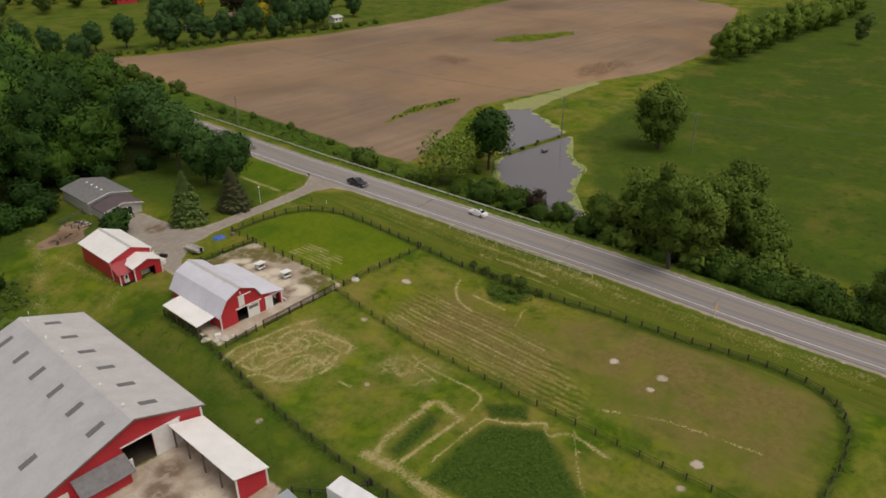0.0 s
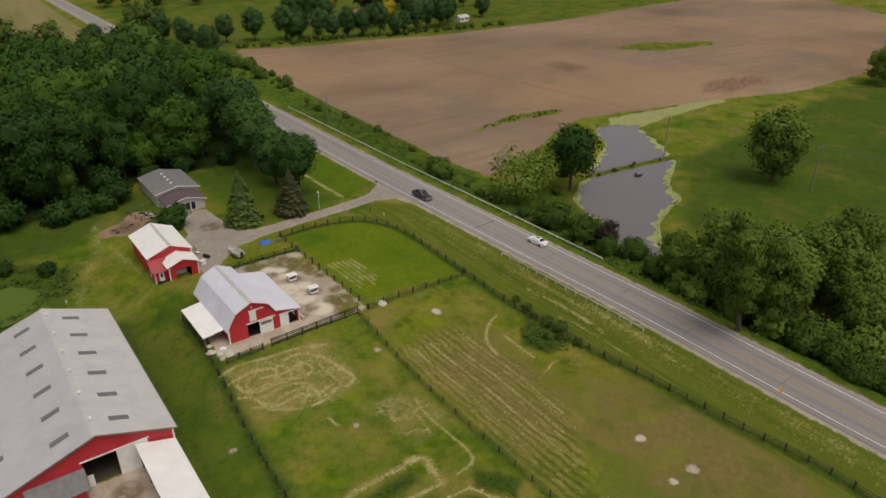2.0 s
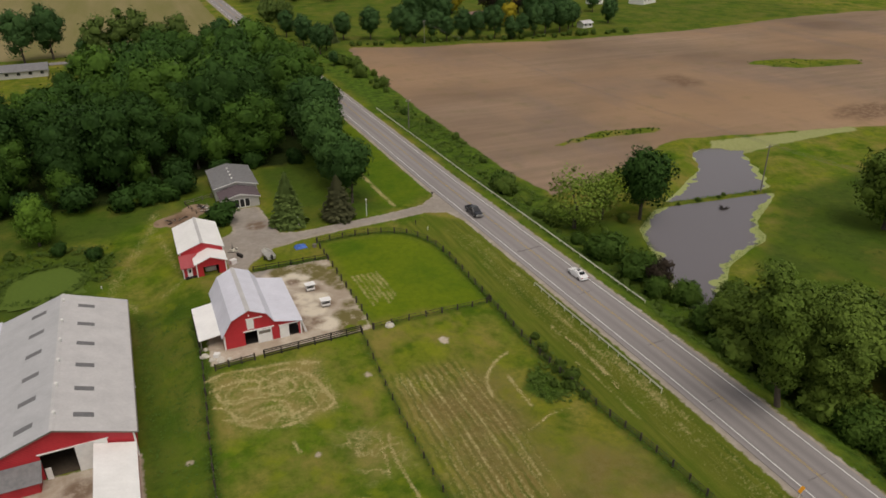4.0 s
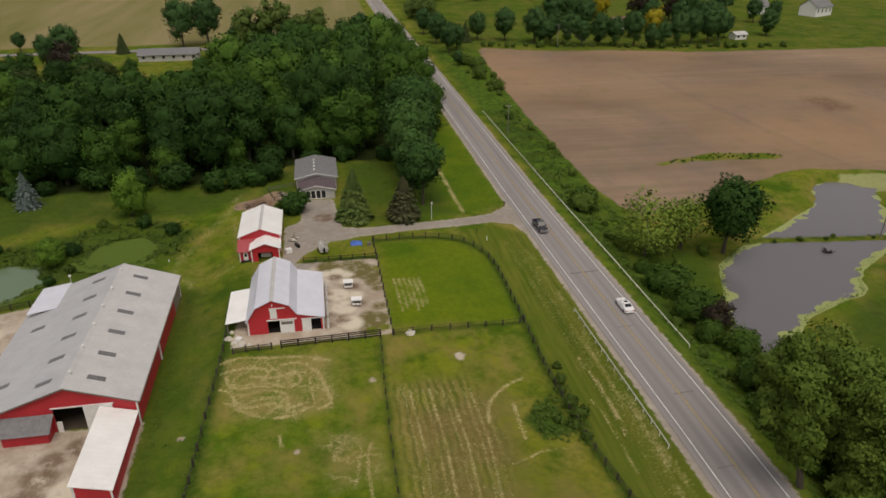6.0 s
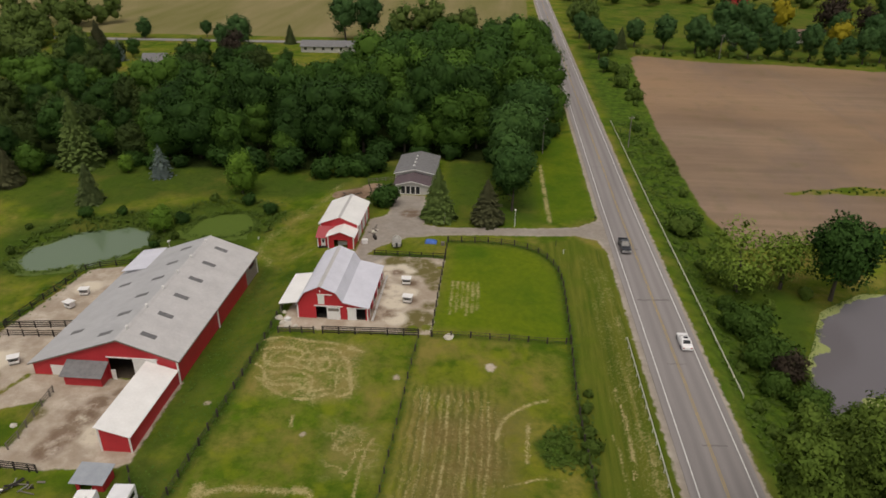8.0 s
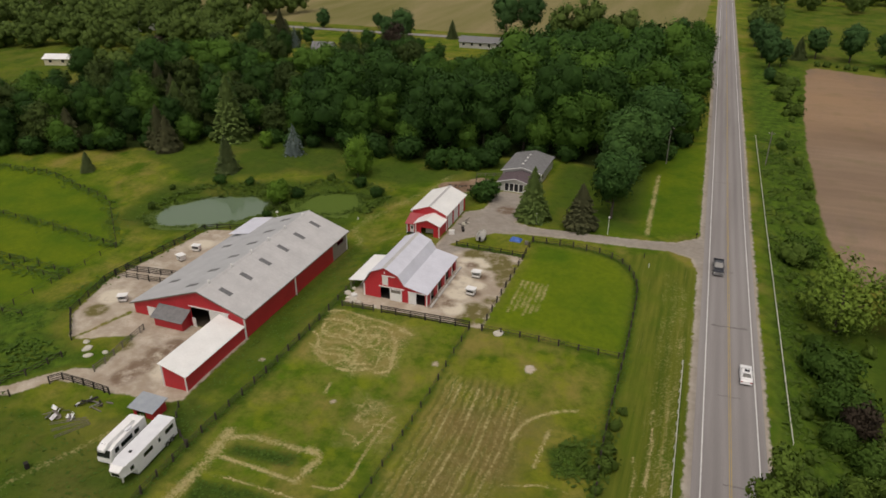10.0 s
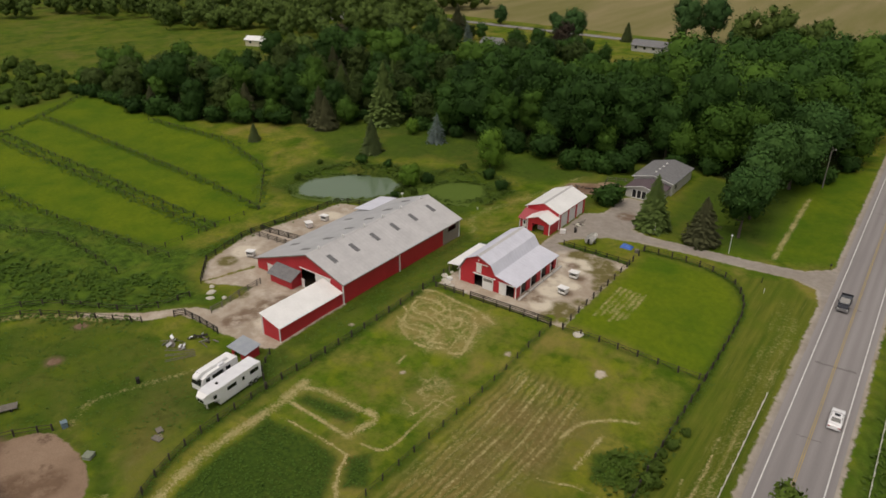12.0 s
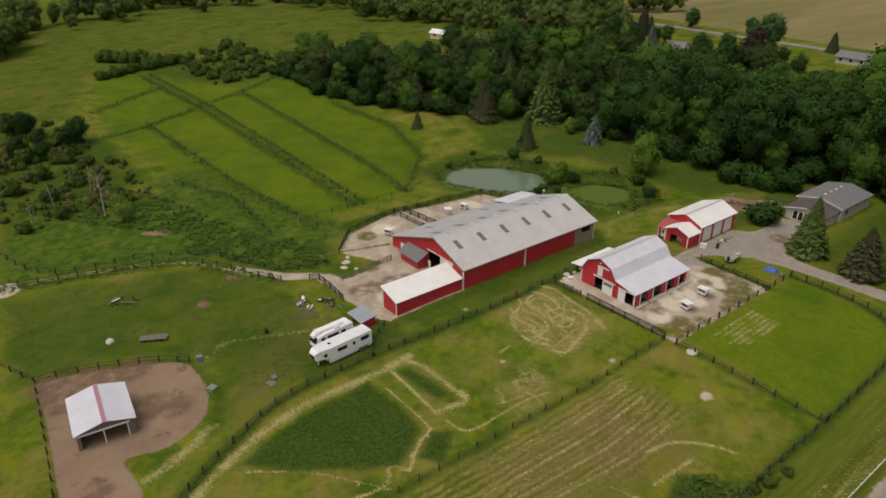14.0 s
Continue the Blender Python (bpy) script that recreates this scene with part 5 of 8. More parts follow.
def crown_points(rng, count, rx, rz, zc, loose=0.0):
    """Lobes of a crown: a large heart and smaller ones bulging from it, the looser the more ragged."""
    centres, radii = [np.array([0, 0, zc])], [rx * (0.70 - 0.26 * loose)]
    tries = 0
    while len(centres) < count:
        tries += 1
        d = rng.normal(size=3)
        d /= np.linalg.norm(d)
        t = rng.uniform(0.34, 0.60) + 0.14 * loose * rng.uniform(0, 1)
        r = rx * rng.uniform(0.32, 0.48) * (14 / count) ** 0.35
        p = np.array([d[0] * rx * t, d[1] * rx * t, zc + d[2] * rz * (t + 0.12)])
        if tries < 3000 and any(np.linalg.norm((p - q) / (rx, rx, rz)) < 0.9 / count ** 0.36 for q in centres[1:]):
            continue
        centres.append(p)
        radii.append(r)
    return np.array(centres), np.array(radii)


def trunk_mesh(rng, height, radius, spread, limbs):
    bm = bmesh.new()
    p, r = Vector((0, 0, -0.6)), radius * 1.25
    for k in range(4):
        q = Vector((rng.uniform(-0.15, 0.15) * k, rng.uniform(-0.15, 0.15) * k, height * (k + 1) / 4))
        tube(bm, p, q, r, r * 0.78, 8)
        p, r = q, r * 0.78
    for k in range(limbs):
        a, z = rng.uniform(0, 6.28), height * rng.uniform(0.45, 0.95)
        tip = Vector((math.cos(a) * spread, math.sin(a) * spread, z + spread * rng.uniform(0.3, 0.9)))
        mid = Vector((tip.x * 0.5, tip.y * 0.5, z + (tip.z - z) * 0.35))
        tube(bm, (0, 0, z), mid, radius * 0.45, radius * 0.3, 6)
        tube(bm, mid, tip, radius * 0.3, radius * 0.1, 5)
    return fixed(bm)


def broadleaf(name, label, seed, height, rx, mat, lobes=16, leaves=2600, size=0.36, low=0.0, loose=0.0, core=0.82):
    rng = np.random.default_rng(seed)
    t = thing(name, label, "tree")
    part("trunk", trunk_mesh(rng, height * 0.55, 0.05 + 0.018 * height, rx * 0.5, 6), BARK, t)
    z0 = height * low
    rz, zc = (height - z0) / 2, (height + z0) / 2
    c, r = crown_points(rng, lobes, rx, rz, zc, loose)
    v, f, nr = leaf_cloud(rng, c, r, leaves, size, 0.92, core, np.array([0, 0, z0 + rz * 0.75]))
    v[:, 2] += max(0.0, 0.4 - v[:, 2].min()) + height - v[:, 2].max()
    rawmesh("crown", v.tolist(), f, mat, t, nr.tolist())
    return t


def conifer(name, label, seed, height, rx, mat, tiers=20, sprays=34, base=0.04):
    rng = np.random.default_rng(seed)
    t = thing(name, label, "tree")
    bm = bmesh.new()
    tube(bm, (0, 0, -0.5), (0, 0, height * 0.95), 0.03 + 0.016 * height, 0.03, 8)
    part("trunk", fixed(bm), BARK, t)
    vs, fs, k = [], [], 0
    for i in range(tiers):
        u = i / (tiers - 1)
        r = rx * (1 - u) ** 0.75 * rng.uniform(0.8, 1.15) + 0.12
        n = max(7, int(sprays * (1 - 0.6 * u)))
        for j in range(n):
            a = rng.uniform(0, 6.283)
            z = height * (base + (0.95 - base) * (u + rng.uniform(-0.03, 0.03)))
            reach = r * rng.uniform(0.55, 1.15)
            d, s = np.array([math.cos(a), math.sin(a), 0]), np.array([-math.sin(a), math.cos(a), 0])
            drop = reach * rng.uniform(0.15, 0.45)
            for q in (0.45, 0.72, 1.0):
                w = (0.08 * height / 10 + reach * 0.085) * rng.uniform(0.7, 1.3)
                c = np.array([0, 0, z - drop * q * q]) + d * reach * q + s * rng.normal(0, 0.12 * reach)
                back = c - d * w * 1.8 + np.array([0, 0, 0.25 * w])
                tilt = rng.normal(0, 0.35) * w
                vs += [back, c - s * w + (0, 0, tilt - 0.3 * w), c + d * w * 0.9 - (0, 0, 0.5 * w), c + s * w - (0, 0, tilt + 0.3 * w)]
                fs += [[k, k + 1, k + 2, k + 3]]
                k += 4
    vs += [np.array([0, 0, height]), np.array([0.15, 0, height * 0.88]), np.array([-0.1, 0.12, height * 0.88]), np.array([-0.1, -0.12, height * 0.88])]
    fs += [[k, k + 1, k + 2], [k, k + 2, k + 3], [k, k + 3, k + 1]]
    v = np.array(vs)
    out = v * (1, 1, 0)
    out /= np.linalg.norm(out, axis=1)[:, None] + 1e-6
    out[:, 2] = 0.75
    turned = []
    for q in fs:
        nrm = np.cross(v[q[1]] - v[q[0]], v[q[2]] - v[q[0]])
        turned.append(q if nrm @ out[q[0]] > 0 else q[::-1])
    rawmesh("crown", v.tolist(), turned, mat, t, (out / np.linalg.norm(out, axis=1)[:, None]).tolist())
    return t


def bush(name, label, seed, height, rx, mat, clumps=12, leaves=46, size=0.26):
    rng = np.random.default_rng(seed)
    t = thing(name, label, "shrub")
    bm = bmesh.new()
    for k in range(4):
        a = rng.uniform(0, 6.28)
        tube(bm, (0, 0, -0.3), (math.cos(a) * rx * 0.4, math.sin(a) * rx * 0.4, height * 0.6), 0.06, 0.02, 5)
    part("stem", fixed(bm), BARK, t)
    c, r = crown_points(rng, clumps, rx, height * 0.5, height * 0.5, 0.4)
    v, f, nr = leaf_cloud(rng, c, r, leaves * clumps * 1.6, size * 1.25, 0.9, 0.62, np.array([0, 0, height * 0.25]))
    rawmesh("crown", v.tolist(), f, mat, t, nr.tolist())
    return t


PLACED = {}


def plant(kinds, spots, group=""):
    """Stand one of the kinds at each spot (x, y, scale); the first use of a kind is the kind itself."""
    rng = random.Random(len(PLACED) + 7)
    for x, y, s, *which in spots:
        t = kinds[which[0] if which else rng.randrange(len(kinds))]
        m = pose(x, y, gz(x, y) - 0.1, 0, 0, rng.uniform(0, 360)) @ Matrix.Diagonal((s * rng.uniform(0.92, 1.08), s * rng.uniform(0.92, 1.08), s * rng.uniform(0.92, 1.08), 1))
        if t.name in PLACED:
            ob = copy_thing(t, m @ Matrix.Diagonal((1 / t.scale.x, 1 / t.scale.y, 1 / t.scale.z, 1)))
        else:
            PLACED[t.name] = True
            ob = t
            ob.matrix_world = m
        if group:
            ob["group"] = group



def far_stand(name, label, kinds, spots, seed, mat):
    """Many far trees as one mass: trunk posts and leaf clumps."""
    rr = np.random.default_rng(seed)
    vs, ns, fs, k = [], [], [], 0
    for x, y, s in spots:
        v, f, nr = kinds[int(rr.integers(len(kinds)))]
        a = rr.uniform(0, 6.28)
        r = np.array([[math.cos(a), -math.sin(a), 0], [math.sin(a), math.cos(a), 0], [0, 0, 1]])
        vs.append((v * (s * rr.uniform(0.9, 1.1, 3))) @ r.T + (x, y, gz(x, y) - 0.1))
        ns.append(nr @ r.T)
        fs += [[i + k for i in q] for q in f]
        k += len(v)
    ob = rawmesh(name, np.concatenate(vs).tolist(), fs, mat, None, np.concatenate(ns).tolist())
    return tagged(ob, label, "trees", kind="stuff")


def far_kind(seed, height=18, rx=7.0, lobes=13, leaves=900, size=0.58):
    rr = np.random.default_rng(seed)
    c, r = crown_points(rr, lobes, rx, height / 2, height / 2, 0.2)
    return leaf_cloud(rr, c, r, leaves, size, 0.95, 0.74, np.array([0, 0, height * 0.35]))


LEAF_FAR = foliage("far_woodland_leaves", (0.036, 0.070, 0.015), (0.118, 0.172, 0.036), 0.0)
LEAF_HEDGE = foliage("light_hedge_leaves", (0.060, 0.120, 0.014), (0.160, 0.235, 0.030), 0.0)
SCRUB_KINDS = [far_kind(240 + k, 2.8, 2.2, 7, 420, 0.26) for k in range(4)]
MID_KINDS = [far_kind(220 + k, 14.5 + 1.1 * k, 6.7 + 0.35 * k, 14, 2100, 0.46) for k in range(5)]
FAR_KINDS = [far_kind(200 + k, 16 + 2 * k, 7.6 - 0.4 * k) for k in range(5)]
WOOD = [broadleaf("tree", "tall dark green woodland tree in full leaf", 10 + k, 15.5 + 0.8 * k, 6.9 + 0.45 * (k % 3), LEAF_WOOD, 14, 5200, 0.33, -0.04, 0.25, 0.7) for k in range(6)]
FRESH = [broadleaf("tree", "tall bright green woodland tree in full leaf", 30 + k, 15.0 + 1.0 * k, 6.6 + 0.5 * (k % 3), LEAF_FRESH, 14, 5000, 0.33, -0.04, 0.25, 0.7) for k in range(4)]
ROUND = [broadleaf("tree", "dense round-headed maple beside the drive", 50 + k, 13.2, 5.5, LEAF_MAPLE, 16, 9000, 0.26, -0.04, 0.1, 0.76) for k in range(2)]
OLIVE = [broadleaf("tree", "loose olive-green ash tree by the pond", 60 + k, 15, 6.6, LEAF_OLIVE, 30, 9500, 0.28, 0.0, 0.6, 0.5) for k in range(3)]
PALE = [broadleaf("tree", "airy pale green young tree", 70 + k, 9.5, 4.4, LEAF_LIGHT, 26, 2500, 0.19, 0.12, 1.0, 0.0) for k in range(2)]
ASH = [broadleaf("tree", "dull olive-green ash tree at the edge of the woods", 64 + k, 15, 6.6, LEAF_DIM, 22, 3600, 0.40, 0.0, 0.5, 0.6) for k in range(2)]
OAK = [broadleaf("tree", "dark spreading oak beside the pond", 76, 13, 5.8, LEAF_WOOD, 24, 6500, 0.27, 0.30, 0.8, 0.5)]
GOLD = [broadleaf("tree", "bright golden-leaved tree among green ones", 80, 9, 4.5, LEAF_GOLD, 9, 800, 0.45, 0.05)]
DUSK = [broadleaf("tree", "small purple-brown leaved tree at the pond", 82, 6.4, 2.6, LEAF_PURPLE, 14, 1500, 0.22, 0.0, 0.6, 0.4)]
TALL = [broadleaf("tree", "tall full-leaved ash tree standing close to the road", 66, 24.5, 7.4, LEAF_OLIVE, 34, 14000, 0.28, 0.0, 0.7, 0.5)]
LEAN = [broadleaf("tree", "tall narrow ash tree leaning over the road", 68, 25.5, 4.6, LEAF_OLIVE, 26, 9000, 0.27, 0.0, 0.8, 0.45)]
NEEDLE_BROWN = foliage("brownish_spruce_needles", (0.038, 0.046, 0.020), (0.112, 0.114, 0.050), 0.2)
NEEDLE_LIGHT = foliage("light_green_spruce_needles", (0.046, 0.084, 0.018), (0.145, 0.205, 0.052), 0.2)
SPRUCE = [conifer("spruce", "%s spruce with drooping branches" % shade, 90 + k, 10.5, 3.3, m, 32, 100) for k, (shade, m) in enumerate((("dark green", NEEDLE), ("brownish-green", NEEDLE_BROWN), ("light green", NEEDLE_LIGHT)))]
BLUE = [conifer("spruce", "blue spruce standing on the lawn", 95, 7.8, 2.3, NEEDLE_BLUE, 20, 36, 0.03)]
YOUNG = [broadleaf("tree", "bright green young tree in full leaf on the lawn", 84, 10.5, 5.0, LEAF_YOUNG, 16, 4200, 0.26, -0.05, 0.3, 0.6)]
GARDEN = [broadleaf("tree", "dense dark green tree with a rounded crown standing on grass", 86 + k, 11.5, 5.0, LEAF_ROUND, 18, 3800, 0.29, -0.10, 0.2, 0.72) for k in range(3)]
BUSH = [bush("shrub", "leafy green shrub on rough grass", 100 + k, 2.8, 2.1, WEED, 7, 70, 0.20) for k in range(3)]
UNDER = [bush("shrub", "dark leafy undergrowth at the wood edge", 110 + k, 5.0, 3.6, LEAF_WOOD, 9, 110, 0.30) for k in range(2)]
BUSH_OLIVE = [bush("shrub", "bushy olive-green thicket shrub", 105 + k, 4.2, 2.8, LEAF_OLIVE, 9, 110, 0.24) for k in range(2)]

BIGBUSH = [bush("shrub", "broad dense green bush on the road bank", 120 + k, 6.2, 4.8, LEAF_BANK, 14, 190, 0.22) for k in range(3)]

# woods behind the house
rnd = random.Random(5)
near, far, y = [], [], 116.0
while y < 322:
    x = -136.0
    while x < 97:
        px, py = x + rnd.uniform(-3, 3), y + rnd.uniform(-3, 3)
        d = float(inside(WOODLAND, np.array(px), np.array(py)))
        glade = math.hypot(px + 62, py - 270) < 14 or math.hypot(px + 18, py - 300) < 12
        if d > 1.0 and not glade and not (px > 70 and py < 196):
            tall = 0.80 + 0.24 * min(1, max(0, (px + 40) / 90)) + rnd.uniform(-0.24, 0.32)
            if px < -25:
                tall = rnd.uniform(0.52, 1.0)
            (near if py < 318 and px > -120 else far).append((px, py, tall * (0.86 if d < 5 else 1)))
        x += 11.0 if px > -25 else 9.4
    y += 10.4
near = [(x, y, k * (0.55 if -72 < x < -54 and y > 205 else 0.72 if -28 < x < 22 and y > 212 else 1)) for x, y, k in near]
deep = [t for t in near if t[1] > 214]
near = [t for t in near if t[1] <= 214]
mixed = [t for t in near if t[0] < -20 and rnd.random() < 0.6]
near = [t for t in near if t not in mixed]
plant(ASH, [(x, y, 1.05 * k) for x, y, k in mixed[::2]], "woods behind the house")
plant(SPRUCE, [(x, y, 1.5 * k) for x, y, k in mixed[1::4]], "woods behind the house")
plant(WOOD, [(x, y, 0.75 * k) for x, y, k in mixed[3::4]], "woods behind the house")
bright = [t for t in near if rnd.random() < (0.42 if t[0] > 45 else 0.18)]
plant(WOOD, [t for t in near if t not in bright], "woods behind the house")
plant(FRESH, bright, "woods behind the house")
plant(FRESH, [(7, 166, 0.55), (-14, 166, 0.5), (22, 166, 0.6), (-30, 170, 0.7), (38, 171, 0.6), (-60, 138, 0.55), (-72, 134, 0.6), (-42, 152, 0.6), (58, 176, 0.75), (73, 183, 0.9), (71, 193, 1.0)], "woods behind the house")
west_trees = [(rnd.uniform(-158, -112), rnd.uniform(126, 172), rnd.uniform(0.42, 0.78)) for _ in range(44)]
far_stand("woods", "dark green woods west of the ponds", MID_KINDS, west_trees[::2], 41, LEAF_DIM)
far_stand("woods", "bright green woods west of the ponds", MID_KINDS, west_trees[1::2], 42, LEAF_FRESH)
far_stand("woods", "dark green canopy deep in the woods", MID_KINDS, [t for k, t in enumerate(deep) if k % 5 < 3], 43, LEAF_WOOD)
far_stand("woods", "brighter green canopy deep in the woods", MID_KINDS, [t for k, t in enumerate(deep) if k % 5 > 2], 44, LEAF_FRESH)
edge_bushes = [(-152 + 2.2 * k + rnd.uniform(-1, 1), 122.5 + 0.1 * k + rnd.uniform(-1, 3), rnd.uniform(0.6, 1.2)) for k in range(30)]
for (ax, ay), (bx, by) in zip(WOODLAND[:11], WOODLAND[1:12]):
    d = math.hypot(bx - ax, by - ay)
    for k in range(int(d / 8.0)):
        t = (k + rnd.uniform(0, 1)) / max(1, int(d / 8.0))
        edge_bushes.append((ax + (bx - ax) * t + rnd.uniform(-1, 1), ay + (by - ay) * t + rnd.uniform(-1.5, 2.5), rnd.uniform(0.7, 1.5)))
plant(UNDER, [(x, y, 0.85 * k) for x, y, k in edge_bushes], "undergrowth at the edge of the woods")
plant(WOOD, [(-45, 262, 0.75), (-30, 260, 0.85), (-75, 258, 0.7), (-92, 262, 0.75), (-8, 270, 0.5)], "woods behind the house")
plant(ASH, [(-52, 272, 0.8), (-38, 250, 0.9), (-84, 250, 0.8), (-105, 252, 0.9), (-14, 258, 0.9), (30, 296, 0.9)], "woods behind the house")
back = [(rnd.uniform(-112, -22), rnd.uniform(240, 296), rnd.uniform(0.42, 0.68)) for _ in range(60)]
back = [b for b in back if not (-74 < b[0] < -52 and b[1] > 238) and math.hypot(b[0] + 8, b[1] - 318) > 14]
far_stand("woods", "mixed green trees round the far houses", MID_KINDS, back[::2], 45, LEAF_WOOD)
far_stand("woods", "olive-green trees round the far houses", MID_KINDS, back[1::2], 46, LEAF_DIM)
plant(ROUND, [(83.4, 139.5, 1.06, 0), (82.6, 151, 1.18, 1), (82.0, 163, 1.3, 0), (85.5, 175, 1.35, 1), (88, 188, 1.4, 0)], "maples along the drive")
plant(SPRUCE, [(66.8, 133, 1.2, 2), (77.8, 132, 1.10, 1), (-17.5, 136.5, 0.92, 0), (-48, 146.5, 1.2, 1), (-43.5, 144.5, 1.08, 1), (-51, 186, 1.25, 2), (-33, 160, 1.8, 2), (-54, 124.5, 0.6, 0)], "spruces round the yard")
plant(BLUE, [(-8, 154.5, 1.25), (-88, 287, 1.3)])
plant(PALE, [(126.5, 110.5, 1.72, 0), (135.5, 112.5, 1.45, 1), (-45, 31.5, 0.6, 0), (-38.5, 30.8, 0.6, 1)])
plant(UNDER, [(-14, 128.5, 0.5), (21, 138.6, 0.55), (27.5, 134, 0.5), (9, 128, 0.5), (-6.5, 130.5, 0.4), (7.5, 116.5, 0.35), (34, 158.2, 1.05), (53.6, 139.6, 1.1), (39.5, 159.5, 1.0), (43.5, 158.5, 0.9), (47.5, 161.5, 1.0)], "bushes round the farm ponds")
plant(YOUNG, [(4, 128.5, 0.4), (17, 145, 1.05), (-18, 156, 0.5), (6.2, 124.2, 0.62)], "bushes round the farm ponds")
plant(BUSH, [(158, 112.2, 0.25), (164, 112, 0.4), (170, 111.4, 0.3), (181, 110.4, 0.25), (161, 110.8, 0.2), (172.5, 112.4, 0.3)], "weed clumps in the pond")
plant(OAK, [(143.5, 108.8, 1.38)])
plant(DUSK, [(126.0, 80.5, 1.0), (250, 392, 3.0), (267, 386, 2.7), (259, 400, 2.8), (-36, 288, 2.3), (-128, 240, 2.0)])
leaning = LEAN[0]
PLACED[leaning.name] = True
leaning.matrix_world = pose(116.0, 43.0, -0.2, 0, -14, 0) @ Matrix.Diagonal((0.85, 0.85, 1.02, 1))
leaning["group"] = "trees east of the road"
plant(TALL, [(122, 47.5, 0.76), (122.5, 41, 0.80), (123, 7, 0.6)], "trees east of the road")
plant(FRESH, [(94.5 - 2.0 * (k % 2), 204 + 11.0 * k, 0.98 + 0.08 * (k % 3)) for k in range(12)], "woods behind the house")
plant(OLIVE, [(125, 53, 1.12, 0), (124, 61, 0.68, 2), (128.5, 45, 1.15, 1), (133, 58, 0.8, 0), (138, 51, 0.95, 1), (152, 42.8, 1.0, 2), (190, 81.5, 1.35, 2), (126, -8, 0.9, 0), (130, 66, 0.6, 1), (134, 47, 1.0, 2), (140, 42, 1.1, 0), (137, 36, 0.9, 1), (131, 31, 0.8, 2)], "trees east of the road")
plant(BIGBUSH, [(123.6, 95, 1.0, 0), (124.6, 85.5, 0.98, 1), (123, 78, 0.6, 2), (127.3, 74.5, 0.75, 0), (124, 66, 0.8, 1), (121.5, 55, 0.7, 2), (122.4, 103, 0.4, 0), (121, 59, 0.6, 0), (119.6, 47, 0.5, 1), (122.5, 137.5, 0.72, 1), (122, 205, 0.35, 2)], "bushes on the road bank")
low_hedge = [(120.6 + rnd.uniform(-0.9, 3.4), 2 + 2.7 * k + rnd.uniform(-1, 1), rnd.uniform(0.55, 1.1)) for k in range(15)]
plant(BIGBUSH, low_hedge, "hedge below the road")
plant(BUSH_OLIVE, [(121.5 + rnd.uniform(-1.5, 6), 4 + 3.6 * k + rnd.uniform(-1.5, 1.5), rnd.uniform(0.9, 1.5)) for k in range(16)], "hedge below the road")
far_stand("bank_scrub", "low green scrub covering the road bank", SCRUB_KINDS, [(119.4 + rnd.uniform(-0.5, 4.5), 56 + 5.2 * k + rnd.uniform(-1.5, 1.5), rnd.uniform(0.25, 0.7)) for k in range(18)], 31, WEED)
far_stand("bank_scrub", "low olive-green scrub beside the ploughed field", SCRUB_KINDS, [(123.6 + rnd.uniform(-3.5, 3.5), 118 + 9.5 * k + rnd.uniform(-4, 4), rnd.uniform(0.3, 0.75)) for k in range(21)] + [(120.5, 133, 1.5), (127.5, 244, 1.3), (125, 262, 1.8), (128, 279, 1.7), (124.5, 288, 1.6)], 32, WEED)
plant(BUSH_OLIVE, [(150, 117, 0.8, 1), (139, 109, 0.6, 0), (128, 92, 0.6, 0), (128.5, 82, 0.6, 1), (123, 113, 0.55, 0), (131, 104.5, 0.5, 1), (131, 263, 0.6, 0)], "bushes on the road bank")
plant(BUSH, [(94.3, 71, 0.55), (93.9, 68.6, 0.4), (94.2, 65.5, 0.6), (94.4, 62.6, 0.7), (92.9, 60.6, 0.5), (93.8, 58, 0.45), (91, 62.2, 0.35), (95, 74.5, 0.4), (12, 140, 0.6), (-21, 111, 0.6), (-24, 122, 0.5), (-62, 20, 1.2), (-70, 28, 1.3), (-80, 22, 1.4), (-90, 30, 1.4), (-96, 20, 1.5), (-84, 34, 1.0), (-72, 14, 1.3), (-105, 30, 1.5), (-50, 20, 1.0), (-46, 12, 0.9), (5, 121, 0.7), (10, 120.5, 0.6)], "shrubs and thickets")
marsh = [(rnd.uniform(-135, -46), rnd.uniform(-4, 42), rnd.uniform(0.18, 0.75)) for _ in range(320)]
marsh = [m for m in marsh if m[1] < 44 + 0.12 * (m[0] + 60)]
far_stand("marsh_scrub", "dense green scrub in the marsh", SCRUB_KINDS, marsh[::2], 33, WEED)
far_stand("marsh_scrub", "loose brownish brush in the marsh", SCRUB_KINDS, marsh[1::2], 34, LEAF_BRUSH)
plant(OAK, [(-106, 37, 0.72), (-100, 33, 0.6), (-118, 25, 0.7), (-96, 25, 0.45)], "trees in the marsh")
plant(ASH, [(-109, 27, 0.45, 0), (-126, 22, 0.6, 1), (-102, 20, 0.45, 0), (-92, 12, 0.45, 1)], "trees in the marsh")
# hedges and trees farther out
hedge = [(-223 + 1.6 * k + rnd.uniform(-2, 2), 74 + 1.5 * k + rnd.uniform(-2, 2), rnd.uniform(1.0, 1.9)) for k in range(14)]
hedge += [(-187 - 0.42 * (7 * k / 3) + rnd.uniform(-1.5, 1.5), 64 + 7 * k / 3 + rnd.uniform(-1, 1), rnd.uniform(0.9, 1.7)) for k in range(16)]
hedge += [(rnd.uniform(-212, -152), rnd.uniform(96, 134), rnd.uniform(0.35, 1.1)) for _ in range(150)]
